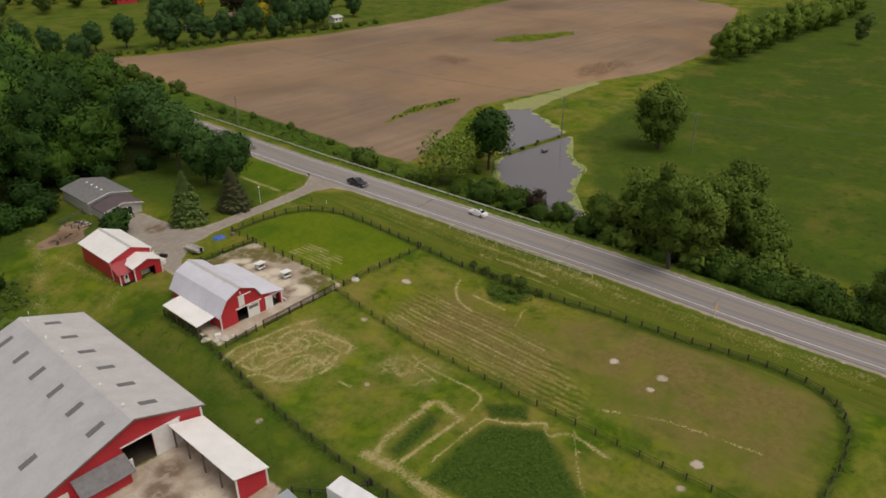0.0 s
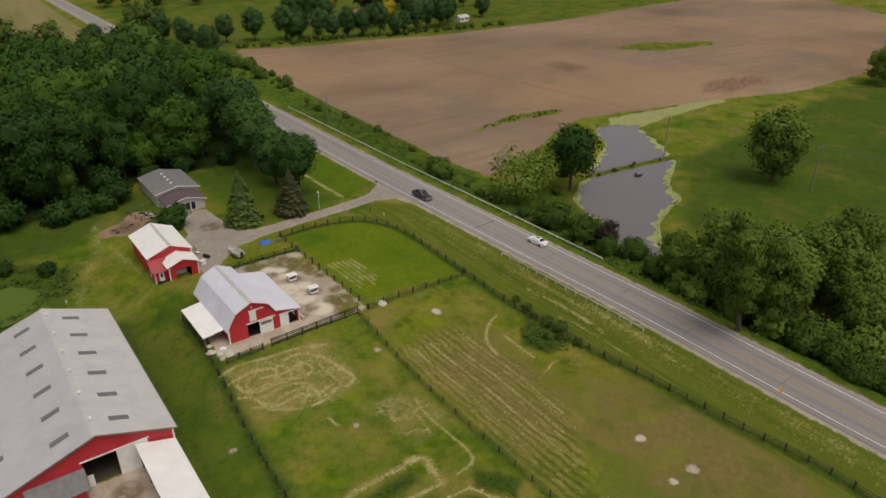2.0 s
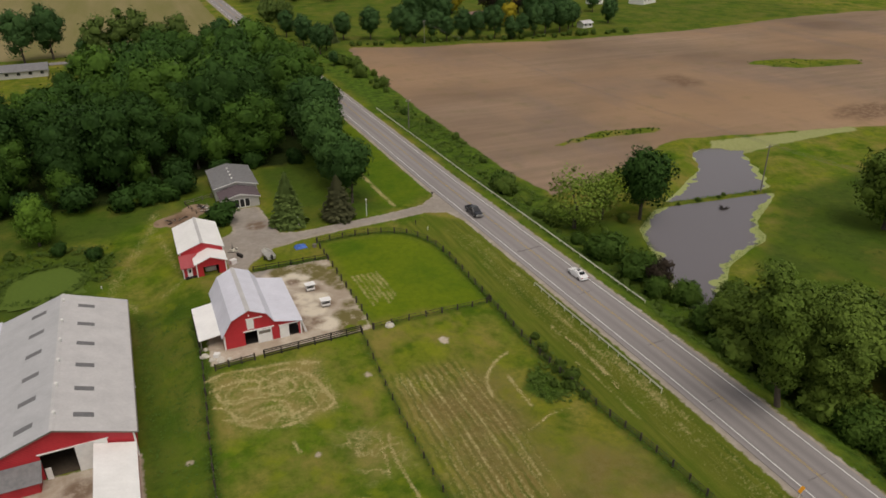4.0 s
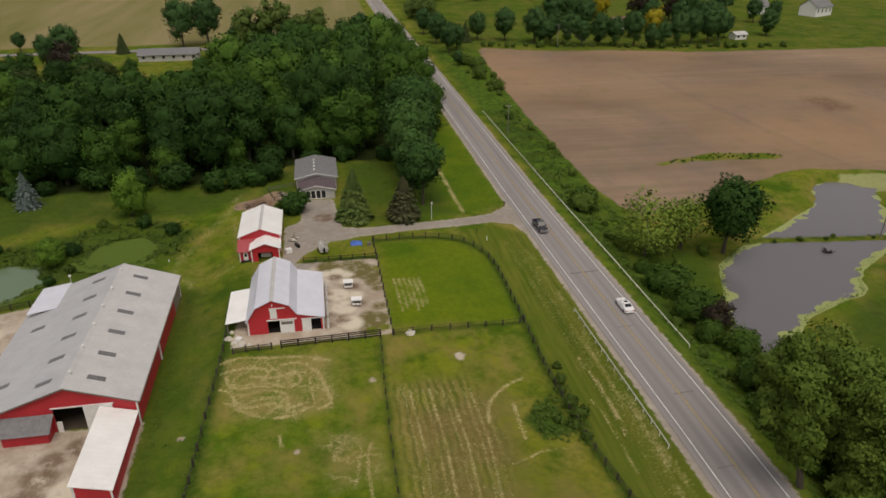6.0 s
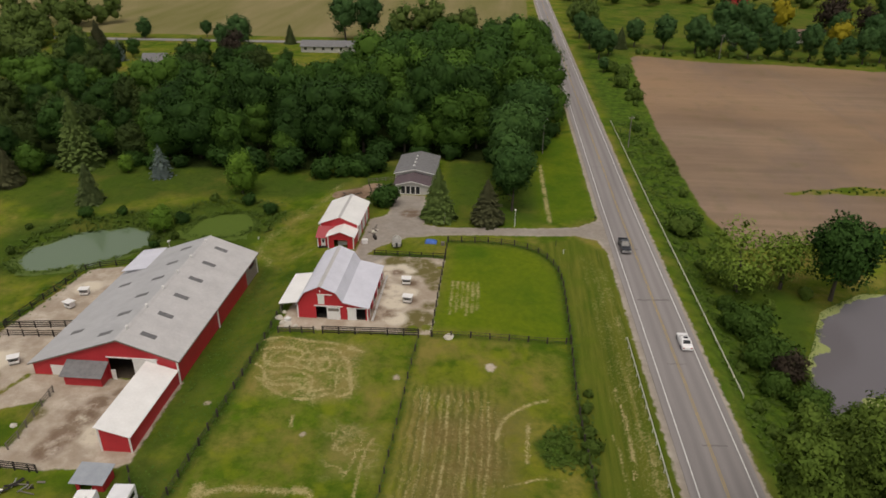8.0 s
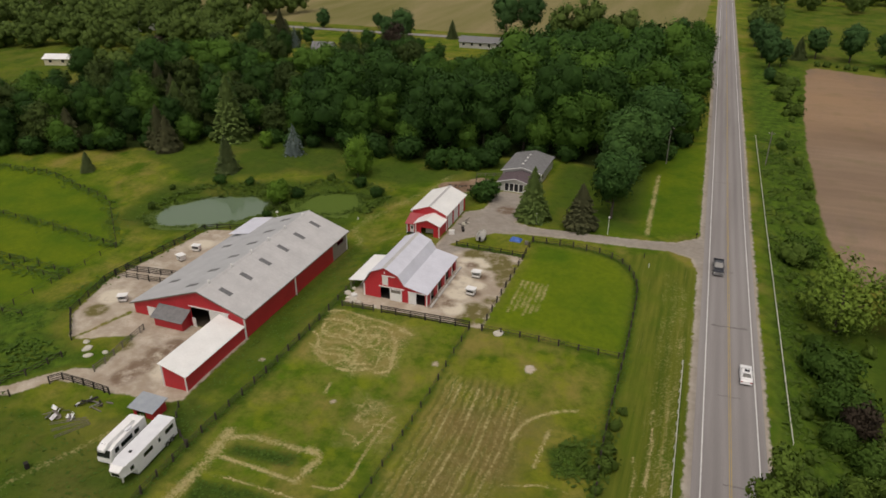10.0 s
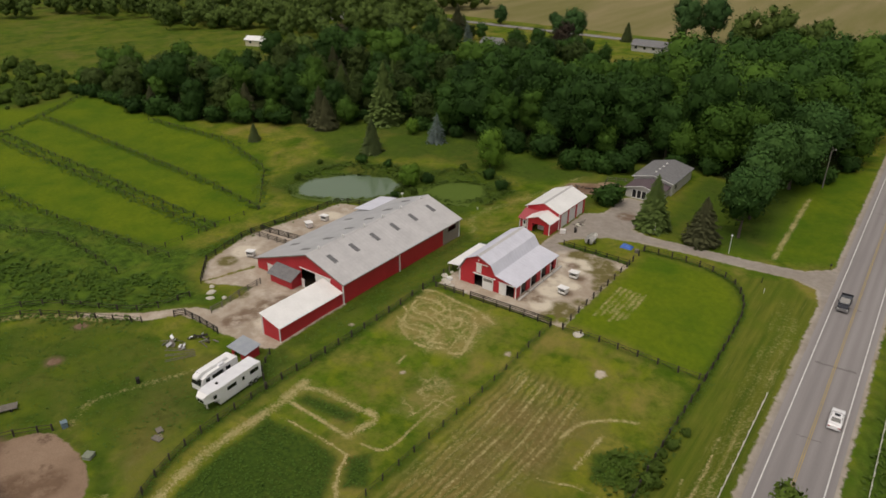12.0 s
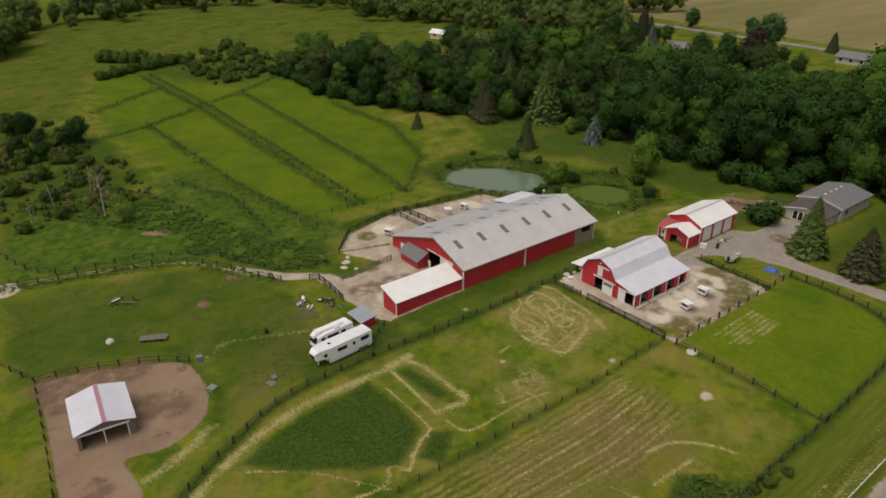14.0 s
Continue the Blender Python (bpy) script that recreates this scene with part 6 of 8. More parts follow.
hedge += [(-213, 128, 1.8), (-205, 131, 1.5), (-196, 124, 1.3)]
far_stand("field_scrub", "rough green scrub along the far paddocks", SCRUB_KINDS, hedge, 35, WEED)
outer = far
outer += [(412, 80, 0.8), (-320, 84, 0.5), (-340, 60, 1.0), (-345, 48, 1.1), (-330, 40, 1.0)]
outer += [(48, 327, 1.1), (40, 330, 1.1), (56, 332, 1.0), (30, 333, 1.0), (62, 322, 1.1), (-99, 339, 0.6), (-130, 320, 0.5)]
outer += [(rnd.uniform(-250, -95), rnd.uniform(236, 335), rnd.uniform(0.5, 0.9)) for _ in range(150)]
outer += [(rnd.uniform(-350, -195), rnd.uniform(215, 340), rnd.uniform(0.6, 1.0)) for _ in range(90)]
outer += [(rnd.uniform(118, 440), rnd.uniform(470, 560), rnd.uniform(0.6, 0.9)) for _ in range(90)]
outer += [(rnd.uniform(-460, -330), rnd.uniform(100, 230), rnd.uniform(0.6, 1.0)) for _ in range(50)]
outer += [(rnd.uniform(116, 132), rnd.uniform(372, 440), rnd.uniform(0.4, 0.7)) for _ in range(16)]
outer += [(-252 - 2.6 * k + rnd.uniform(-3, 3), 34 + 0.8 * k + rnd.uniform(-8, 8), rnd.uniform(0.6, 0.95)) for k in range(28)]
outer += [(-330 - 36 * math.sin(0.1 * k) + rnd.uniform(-5, 5), 60 + 4.6 * k + rnd.uniform(-4, 4), rnd.uniform(0.55, 0.95)) for k in range(30)]
outer += [(rnd.uniform(-300, -60), rnd.uniform(305, 390), rnd.uniform(0.5, 1.0)) for _ in range(120)]
outer = [o for o in outer if not (-140 < o[0] < -45 and o[1] > 296)]
outer = [o for o in outer if not (-215 < o[0] < -140 and 200 < o[1] < 240)]
far_stand("far_woods", "far woods and hedgerow trees in full leaf", FAR_KINDS, outer, 3, LEAF_FAR)
far_stand("field_scrub", "low dark hedge along the top of the ploughed field", SCRUB_KINDS, [(140 + 4.2 * k + rnd.uniform(-2, 2), 323 - 0.36 * k + (-6 if k > 15 else 0) + rnd.uniform(-2, 3), rnd.uniform(0.4, 1.0)) for k in range(36)], 36, WEED)
island_spots = []
for p in ISLANDS[:2]:
    xs, ys = [q[0] for q in p], [q[1] for q in p]
    trial = [(rnd.uniform(min(xs), max(xs)), rnd.uniform(min(ys), max(ys)), rnd.uniform(0.08, 0.22)) for _ in range(260)]
    island_spots += [t for t in trial if float(inside(p, np.array(t[0]), np.array(t[1]))) > 0.5][:60]
far_stand("field_scrub", "rough weeds on the unploughed islands in the field", SCRUB_KINDS, island_spots, 37, WEED)
far_stand("hedgerow", "row of light green hedgerow trees across the fields", FAR_KINDS, [(322 + 6.4 * k + rnd.uniform(-2, 2), 113 - 0.1 * k + 5 * (k % 2) + rnd.uniform(-2, 2), rnd.uniform(0.78, 1.0)) for k in range(36)], 8, LEAF_HEDGE)
plant(GARDEN, [(142, 342, 1.25), (155, 338, 1.4), (168, 330, 1.45), (172, 326, 1.05), (184, 324, 1.3), (189, 320, 1.05), (198, 321, 1.2), (205, 318, 1.1), (214, 316, 1.25), (221, 311, 0.95), (228, 313, 1.0), (236, 314, 1.25), (245, 318, 1.3), (254, 318, 1.45), (262, 322, 1.35), (270, 330, 1.1), (296, 333, 1.2), (178, 334, 1.1)], "trees beyond the ploughed field")
plant(GARDEN, [(189, 364, 1.5), (199, 368, 1.45), (205, 360, 1.3), (212, 378, 1.4), (244, 362, 1.3), (276, 378, 1.6), (289, 374, 1.5), (301, 388, 1.6), (313, 373, 1.1), (324, 370, 1.0), (282, 394, 1.7), (258, 356, 1.3), (222, 338, 1.1), (272, 352, 1.3)], "trees round the far houses")
plant(GARDEN, [(0, 345, 1.7), (11, 349, 1.75), (24, 339, 0.8), (38, 337, 1.2), (84, 350, 1.1), (-72, 346, 0.75), (-101, 338, 0.95), (-40, 306, 1.35), (-49, 309, 1.1), (122, 312, 1.1), (117.5, 361, 1.1), (121, 286, 0.55), (127, 320, 1.0), (120, 335, 1.1), (123, 348, 1.0)], "trees along the far lane")
plant(SPRUCE, [(-25, 334, 0.95, 0), (135, 338, 1.05, 0), (-107, 305, 1.4, 1), (-112, 318, 0.8, 0)], "far conifers")
plant(GOLD, [(238, 346, 1.45), (229, 401, 1.8), (-150, 335, 0.9)])

# bare dead tree at the marsh edge
dead = thing("dead_tree", "bare silver-grey dead tree in rough scrub", "tree", (-45, 28.2, -0.6))
rng = np.random.default_rng(3)
SILVER = material("bleached_dead_wood", (0.20, 0.17, 0.13), (0.36, 0.32, 0.26), scale=1, rough=0.9)
bm = bmesh.new()
tube(bm, (0, 0, -0.4), (-0.9, 0.3, 5.5), 0.26, 0.18)
tube(bm, (-0.9, 0.3, 5.5), (-1.6, 0.2, 10.2), 0.18, 0.05)
part("trunk", fixed(bm), SILVER, dead)
for k in range(9):
    bm = bmesh.new()
    z = rng.uniform(4, 9)
    p = Vector((-0.9 - 0.15 * (z - 5.5), 0.3, z))
    a = rng.uniform(0, 6.28)
    q = p + Vector((math.cos(a) * 1.5, math.sin(a) * 1.5, rng.uniform(0.8, 2.2)))
    tube(bm, p, q, 0.07, 0.035, 5)
    tube(bm, q, q + Vector((rng.uniform(-0.6, 0.6), rng.uniform(-0.6, 0.6), 0.9)), 0.035, 0.01, 4)
    part("limb", fixed(bm), SILVER, dead)

for x, y, turn, size in ((-57, 20, 100, 0.6), (-50, 14, 200, 0.5), (-61, 29, 300, 0.75)):
    copy_thing(dead, pose(x, y, gz(x, y) - 0.1, 0, 4, turn) @ Matrix.Scale(size, 4))

# bare dark branch lying in the pond
snag = thing("sunken_branch", "dark dead branch lying in the still pond", "branch", (166, 105.6, -0.62))
SNAG = material("wet_dark_wood", (0.020, 0.016, 0.014), (0.050, 0.042, 0.036), scale=1, rough=0.7)
rng = np.random.default_rng(9)
for k in range(14):
    bm = bmesh.new()
    a, r = rng.uniform(0, 6.28), rng.uniform(0.8, 2.0)
    p, q = Vector((rng.uniform(-0.5, 0.5), rng.uniform(-0.4, 0.4), -0.1)), Vector((math.cos(a) * r, math.sin(a) * r * 0.6, rng.uniform(0.3, 1.1)))
    tube(bm, p, q, 0.16, 0.05, 5)
    part("limb", fixed(bm), SNAG, snag)

# ---- fences ----


def along(pts, gap):
    """Places every gap metres along a line of points."""
    out, left = [], 0.0
    for (ax, ay), (bx, by) in zip(pts, pts[1:]):
        d = math.hypot(bx - ax, by - ay)
        s = left
        while s < d:
            out.append((ax + (bx - ax) * s / d, ay + (by - ay) * s / d))
            s += gap
        left = s - d
    out.append(pts[-1])
    return out


POST_MESH = {}


def fence(label, pts, gap=3.0, height=1.35, rails=(0.35, 0.75, 1.15), rail=(0.025, 0.07), size=0.105, mat=None, group="paddock fences"):
    mat = mat or POST
    spots = along(pts, gap)
    x0, y0 = spots[0]
    f = thing("fence", label, "fence", (x0, y0, gz(x0, y0)), group=group)
    base = f.matrix_world.inverted()
    key = (size, height, mat.name)
    rr = random.Random(int(x0 * 10 + y0))
    for x, y in spots:
        if key not in POST_MESH:
            bm = boxes((-size, size, -size, size, -0.4, height))
            bmesh.ops.bevel(bm, geom=[e for e in bm.edges], offset=0.015, segments=1, affect="EDGES")
            ob = part("post", bm, mat, f)
            POST_MESH[key] = ob.data
        else:
            ob = new("post", POST_MESH[key])
            ob.parent = f
        ob.matrix_local = base @ pose(x, y, gz(x, y), rr.uniform(-2.5, 2.5), rr.uniform(-2.5, 2.5), rr.uniform(0, 90))
    t, h = rail
    for z in rails:
        bm, last = bmesh.new(), None
        for i, (x, y) in enumerate(spots):
            a, b = spots[max(0, i - 1)], spots[min(len(spots) - 1, i + 1)]
            d = math.hypot(b[0] - a[0], b[1] - a[1]) or 1
            nx, ny = (b[1] - a[1]) / d * t / 2, -(b[0] - a[0]) / d * t / 2
            g = gz(x, y) + z + rr.uniform(-0.03, 0.03)
            row = [bm.verts.new(base @ Vector((x + sx * nx, y + sx * ny, g + sz * h / 2))) for sx, sz in ((-1, -1), (1, -1), (1, 1), (-1, 1))]
            if last:
                for k in range(4):
                    bm.faces.new((last[k], last[(k + 1) % 4], row[(k + 1) % 4], row[k]))
            last = row
        part("rail", fixed(bm), mat, f)
    return f


fence("dark rail fence between barn yard and grass strip", [(55.6, 113.5), (62, 113.4), (70, 113.3)], 2.4, 1.2, (0.5, 1.0), (0.03, 0.1), 0.08, BLACK, "black board fences")
fence("low dark rail fence round the house patio", [(47, 153.6), (53.6, 156.2)], 2.2, 1.1, (0.45, 0.95), (0.03, 0.1), 0.07, TIMBER, "black board fences")
fence("low dark rail fence round the house patio", [(47, 153.6), (48.6, 147.4), (53.4, 147.2)], 2.2, 1.1, (0.45, 0.95), (0.03, 0.1), 0.07, POST, "black board fences")
fence("dark wire fence on brown posts along the paddock", W_LINE, 3.0)
fence("dark post and wire fence dividing two paddocks", MID_LINE, 3.2, 1.2, (0.55, 1.05), (0.02, 0.05), 0.075)
fence("dark mesh fence on brown posts beside the road", E_LINE, 2.9)
fence("dark fence curving round the small green paddock", NE_LINE, 2.8)
fence("dark post fence between gravel yard and paddock", [(70.1, 85.2), (70, 98), (69.9, 121)], 3.0, 1.3, (0.5, 1.1), (0.03, 0.07))
fence("dark post fence across the top of the field", [(70.2, 85.2), (80, 85.6), (93.3, 87.5)], 3.2, 1.2, (0.5, 1.05), (0.03, 0.06))
fence("black board fence of the barn yard", [(52.0, 84.5), (68, 85.1)], 2.7, 1.45, (0.3, 0.68, 1.06, 1.38), (0.04, 0.17), 0.09, BLACK, "black board fences")
fence("black board fence beside the barn corner", [(44.5, 84.2), (50.5, 84.5)], 2.0, 1.3, (0.3, 0.65, 1.0), (0.04, 0.15), 0.09, POST, "black board fences")
fence("black board fence of the stable yard", [(5.2, 61.2), (-1.2, 67.4)], 2.2, 1.4, (0.3, 0.68, 1.06, 1.36), (0.04, 0.16), 0.09, BLACK, "black board fences")
fence("dark board fence round the west yard", [(-1.2, 67.4), (-4.8, 80), (-1.5, 106.5), (8.6, 109.5)], 3.0, 1.4, (0.4, 0.8, 1.2), (0.04, 0.14), 0.09, BLACK, "black board fences")
fence("black board fence across the west yard", [(-4, 84), (8.8, 85.5)], 2.6, 1.4, (0.3, 0.68, 1.06, 1.36), (0.04, 0.16), 0.09, BLACK, "black board fences")
fence("black board fence across the west yard", [(-4.4, 81.5), (8.8, 82.4)], 2.6, 1.4, (0.4, 0.8, 1.2), (0.04, 0.14), 0.09, BLACK, "black board fences")
fence("brown rail fence beside the stable track", [(15.4, 55.9), (15.5, 58), (15.0, 62.5), (14.7, 67.8)], 2.2, 1.3, (0.4, 0.8, 1.2), (0.04, 0.14), 0.09, TIMBER, "black board fences")
fence("black board gate fence at the yard mouth", [(11.2, 51.1), (11.9, 52.6), (16.7, 52.6), (21.8, 52.3)], 2.1, 1.35, (0.3, 0.68, 1.06, 1.32), (0.04, 0.14), 0.09, BLACK, "black board fences")
fence("dark fence along the grassy lane", LANE_LINE, 3.4, 1.25, (0.5, 1.05), (0.03, 0.08))
fence("dark fence along the grassy lane", curve([(-55, 2), (-24, 10), (-18, 28), (-11, 39.5), (4, 48.3), (7.5, 57)]), 3.6, 1.2, (0.5, 1.05), (0.03, 0.08))
fence("dark rail fence beside the trailer", [(33.6, 53.5), (36, 49.8), (40.7, 46.5)], 2.4, 1.2, (0.5, 1.0), (0.04, 0.10))
fence("dark rail fence of the dirt pen", curve([(14.5, 2.4), (15.8, 9), (20, 18.4), (23.6, 23)]), 3.0, 1.2, (0.5, 1.05), (0.03, 0.08))
fence("dark rail fence beyond the dirt pen", [(14.5, 2.4), (2, -3), (-12, -8)], 3.0, 1.2, (0.5, 1.05), (0.03, 0.1))
fence("dark rail fence along the open side of the pen", [(14.5, 2.4), (27, 1.2), (42, -0.4)], 3.0, 1.2, (0.5, 1.05), (0.03, 0.08))
for line in ([(-13.7, 91.8), (-37, 95), (-85, 98), (-132, 100)], [(-13.5, 79), (-60, 81), (-122, 83), (-183, 82)], [(-13.5, 76.5), (-60, 78), (-122, 79.5), (-183, 78)], [(-9, 64), (-50, 60), (-113, 59)],
             [(-12.4, 54.3), (-37.7, 55.9), (-55.8, 48.2)], [(-122, 80), (-150, 126)], [(-139, 48), (-158, 79)], [(-107, 44), (-110, 58), (-122, 80)], [(-13.5, 62), (-13.7, 91.8)], [(-13.7, 91.8), (-34, 111), (-62, 119.7), (-100, 118.6)]):
    fence("thin dark wire fence between grazing paddocks", line, 4.2, 1.2, (0.6, 1.1), (0.02, 0.05), 0.07, POST, "grazing paddock fences")

# ---- weeds, straw and rank growth ----


def scatter(name, label, places, mat, height, size, seed, lean=0.5):
    """Many small upright leaf tufts at the given places, as one mass."""
    rng = np.random.default_rng(seed)
    p = np.array(places, float)
    n = len(p)
    z = ground_z(p[:, 0], p[:, 1])
    s = size * rng.uniform(0.5, 1.4, n)
    h = height * rng.uniform(0.3, 1.15, n)
    a = rng.uniform(0, 6.28, n)
    d = np.stack([np.cos(a), np.sin(a)], -1)
    v = np.zeros((n, 4, 3))
    lx, ly = rng.normal(0, lean, n) * h, rng.normal(0, lean, n) * h
    v[:, 0, :2], v[:, 2, :2] = p - d * s[:, None] * 0.5, p + d * s[:, None] * 0.5
    v[:, 1, 0], v[:, 1, 1] = p[:, 0] + lx - d[:, 1] * s * 0.6, p[:, 1] + ly + d[:, 0] * s * 0.6
    v[:, 3, 0], v[:, 3, 1] = p[:, 0] + lx + d[:, 1] * s * 0.6, p[:, 1] + ly - d[:, 0] * s * 0.6
    v[:, 0, 2], v[:, 2, 2] = z + h * 0.35, z + h * 0.35
    v[:, 1, 2], v[:, 3, 2] = z + h, z + h * 0.8
    up = np.cross(v[:, 2] - v[:, 0], v[:, 3] - v[:, 1])[:, 2] < 0
    v[up] = v[up][:, [0, 3, 2, 1]]
    ob = rawmesh(name, v.reshape(-1, 3).tolist(), np.arange(n * 4).reshape(-1, 4).tolist(), mat, None, np.tile((0.0, 0.0, 1.0), (n * 4, 1)).tolist())
    return tagged(ob, label, "grass", kind="stuff")


def strewn(rng, pts, width, per_metre, break_up=0.0):
    """Random places along a line, thinned here and there."""
    out = []
    for (ax, ay), (bx, by) in zip(pts, pts[1:]):
        d = math.hypot(bx - ax, by - ay)
        n = int(d * per_metre)
        t = rng.uniform(0, 1, n)
        off = rng.normal(0, width / 2, n)
        x = ax + (bx - ax) * t - (by - ay) / max(d, 1e-6) * off
        y = ay + (by - ay) * t + (bx - ax) / max(d, 1e-6) * off
        for px, py in zip(x, y):
            if noise.noise(Vector((px * 0.35, py * 0.35, 3.0))) > -0.35 + break_up - 0.3:
                out.append((px, py))
    return out


def filled(rng, poly, per_square, edge=0.0):
    xs, ys = [q[0] for q in poly], [q[1] for q in poly]
    n = int((max(xs) - min(xs)) * (max(ys) - min(ys)) * per_square)
    x, y = rng.uniform(min(xs), max(xs), n), rng.uniform(min(ys), max(ys), n)
    k = inside(poly, x, y) > edge
    return [(a, b) for a, b in zip(x[k], y[k]) if noise.noise(Vector((a * 0.25, b * 0.25, 9.0))) > -0.25]


rng = np.random.default_rng(11)
lines, paddock_weeds = [], []
for l, w, d in ((W_LINE, 0.9, 14), (E_LINE, 1.0, 16), (NE_LINE, 0.7, 12), (MID_LINE, 0.5, 4), ([(70.2, 85.4), (93.3, 87.6)], 0.5, 6)):
    lines += strewn(rng, l, w, d)
for l in ([(-13.7, 91.8), (-37, 95), (-85, 98), (-132, 100)], [(-13.5, 79), (-60, 81), (-122, 83), (-183, 82)], [(-13.5, 76.5), (-60, 78), (-122, 79.5), (-183, 78)], [(-9, 64), (-50, 60), (-113, 59)], [(-12.4, 54.3), (-37.7, 55.9), (-55.8, 48.2)], [(-122, 80), (-150, 126)], [(-139, 48), (-158, 79)], [(-107, 44), (-110, 58), (-122, 80)], [(-13.7, 91.8), (-34, 111), (-62, 119.7), (-100, 118.6)], [(-21, 2.8), (-15.5, 21.6), (-10.4, 35.2), (7.2, 45.8)], [(-5, 67), (-5.6, 80), (-2.5, 107)]):
    paddock_weeds += strewn(rng, l, 2.0, 10, 0.25)
reeds = []
for rim in (POND_WEST, POND_GREEN):
    reeds += strewn(rng, curve(rim + rim[:1]), 1.3, 11)
lines += strewn(rng, curve(POND_EAST[5:16]), 1.0, 14)
lines += strewn(rng, [(55.6, 113.7), (70, 113.5)], 0.8, 22)
lines += strewn(rng, [(151, 114), (169, 112), (187, 110)], 2.6, 22)
scatter("weeds", "dark rank weeds growing along the fence lines", lines, BLADES, 0.36, 0.22, 21)
bank_growth = filled(rng, [(116.2, 40), (116.2, 215), (127.5, 215), (127.5, 145), (130, 124), (130, 100), (126, 76), (127, 60), (121, 40)], 1.5)
scatter("bank_growth", "lush green weeds and tall grass on the road bank", bank_growth, WEED, 0.7, 0.55, 26)
scatter("paddock_weeds", "dark unmown strips along the grazing paddock fences", paddock_weeds, BLADES, 0.42, 0.5, 25)
mass = []
for poly, d in ((LUSH[0], 4.0), (LUSH[1], 4.0), (LUSH[2], 4.0), (LUSH[3], 5.0), (FENCE_STRIP, 1.4), (SHED_STRIP, 1.6), (HOLLOW, 0.5), (TRACK_BANK, 1.2), (POND_BANKS, 0.4), (MEADOW_WEST, 1.1)):
    mass += filled(rng, poly, d)
mass += filled(rng, [(114, 10), (119, 10), (124, 60), (124, 130), (120, 200), (118, 200), (117, 130), (118, 70)], 1.6)
scatter("rank_growth", "dark green rank weeds filling the hollow", mass, BLADES, 0.24, 0.30, 22)
scatter("brambles", "dark low brambles against the paddock fence", filled(rng, [(87, 63), (91.5, 70), (95.2, 76), (95, 56), (88.5, 58.5)], 2.4), WEED, 0.7, 0.45, 27)
reeds += strewn(rng, curve([(-16, 103), (-20, 112), (-19, 122), (-8, 129), (4, 130), (10, 137), (22, 140), (29, 133), (28, 124)]), 2.4, 12)
reeds = [q for q in reeds if max(float(inside(POND_WEST, np.array(q[0]), np.array(q[1]))), float(inside(POND_GREEN, np.array(q[0]), np.array(q[1])))) < 0.3]
scatter("reeds", "dark reeds and low bushes on the pond banks", reeds, WEED, 0.8, 0.5, 24)
BRUSH = [(-75, 28), (-50, 42), (-14, 52), (-4, 60), (8, 58), (4, 48), (-6, 42), (-14, 36), (-24, 38), (-40, 26), (-60, 12)]
scatter("brush", "dense dark brush along the stable track", filled(rng, BRUSH, 3.4), BLADES, 0.6, 0.6, 23)
# ---- raked hay lying in the paddocks ----
STRAW = material("bleached_hay", (0.25, 0.205, 0.080), (0.45, 0.385, 0.185), scale=1.4, rough=0.9, bump=0, fine=14)


def windrow(bm, rng, line, width, keep):
    """Tufts of loose hay along a raked line, thinning out here and there."""
    for (ax, ay), (bx, by) in zip(line, line[1:]):
        n = max(1, int(math.hypot(bx - ax, by - ay) / 0.16))
        for k in range(n):
            t = (k + rng.random()) / n
            x, y = ax + (bx - ax) * t, ay + (by - ay) * t
            if noise.noise(Vector((x * 0.45, y * 0.45, 3.0))) < keep - 0.75:
                continue
            x, y = x + rng.gauss(0, width), y + rng.gauss(0, width)
            a, r, z = rng.uniform(0, 6.28), rng.uniform(0.10, 0.26), gz(x, y)
            ring = [bm.verts.new((x + math.cos(a + q) * r * w, y + math.sin(a + q) * r * w, z - 0.02)) for q, w in ((0, 1.5), (1.6, 0.7), (3.1, 1.3), (4.7, 0.6))]
            tip = bm.verts.new((x, y, z + rng.uniform(0.04, 0.10)))
            for i in range(4):
                bm.faces.new((ring[i], ring[(i + 1) % 4], tip))


rr = random.Random(19)
for label, rows_of_hay in (("raked rings of bleached hay on the grass", [(h, 0.15, 0.68) for h in HAY_NORTH]), ("loose lines of dry hay in the paddock", [(h, 0.14, 0.70) for h, w, k in HAY_SOUTH + HAY_EAST[:6]])):
    bm = bmesh.new()
    for line, width, keep in rows_of_hay:
        windrow(bm, rr, line, width, keep)
    tagged(part("hay", bm, STRAW), label, "hay", kind="stuff")

# ---- vehicles on the road ----
CAR_WHITE = material("white_car_paint", (0.74, 0.74, 0.75), (0.82, 0.82, 0.83), scale=1, rough=0.2, bump=0, spec=0.6)
CAR_DARK = material("charcoal_car_paint", (0.022, 0.024, 0.030), (0.034, 0.036, 0.044), scale=1, rough=0.22, bump=0, spec=0.6)
TYRE = material("black_rubber", (0.012, 0.012, 0.012), (0.025, 0.025, 0.025), scale=6, rough=0.85)
CHROME = material("dull_alloy", (0.30, 0.30, 0.31), (0.45, 0.45, 0.46), scale=3, rough=0.35, metal=0.8)
LENS_RED = material("red_lamp_glass", (0.30, 0.01, 0.01), (0.40, 0.02, 0.02), rough=0.2, bump=0)
LENS_CLEAR = material("clear_lamp_glass", (0.70, 0.70, 0.68), (0.80, 0.80, 0.78), rough=0.15, bump=0)


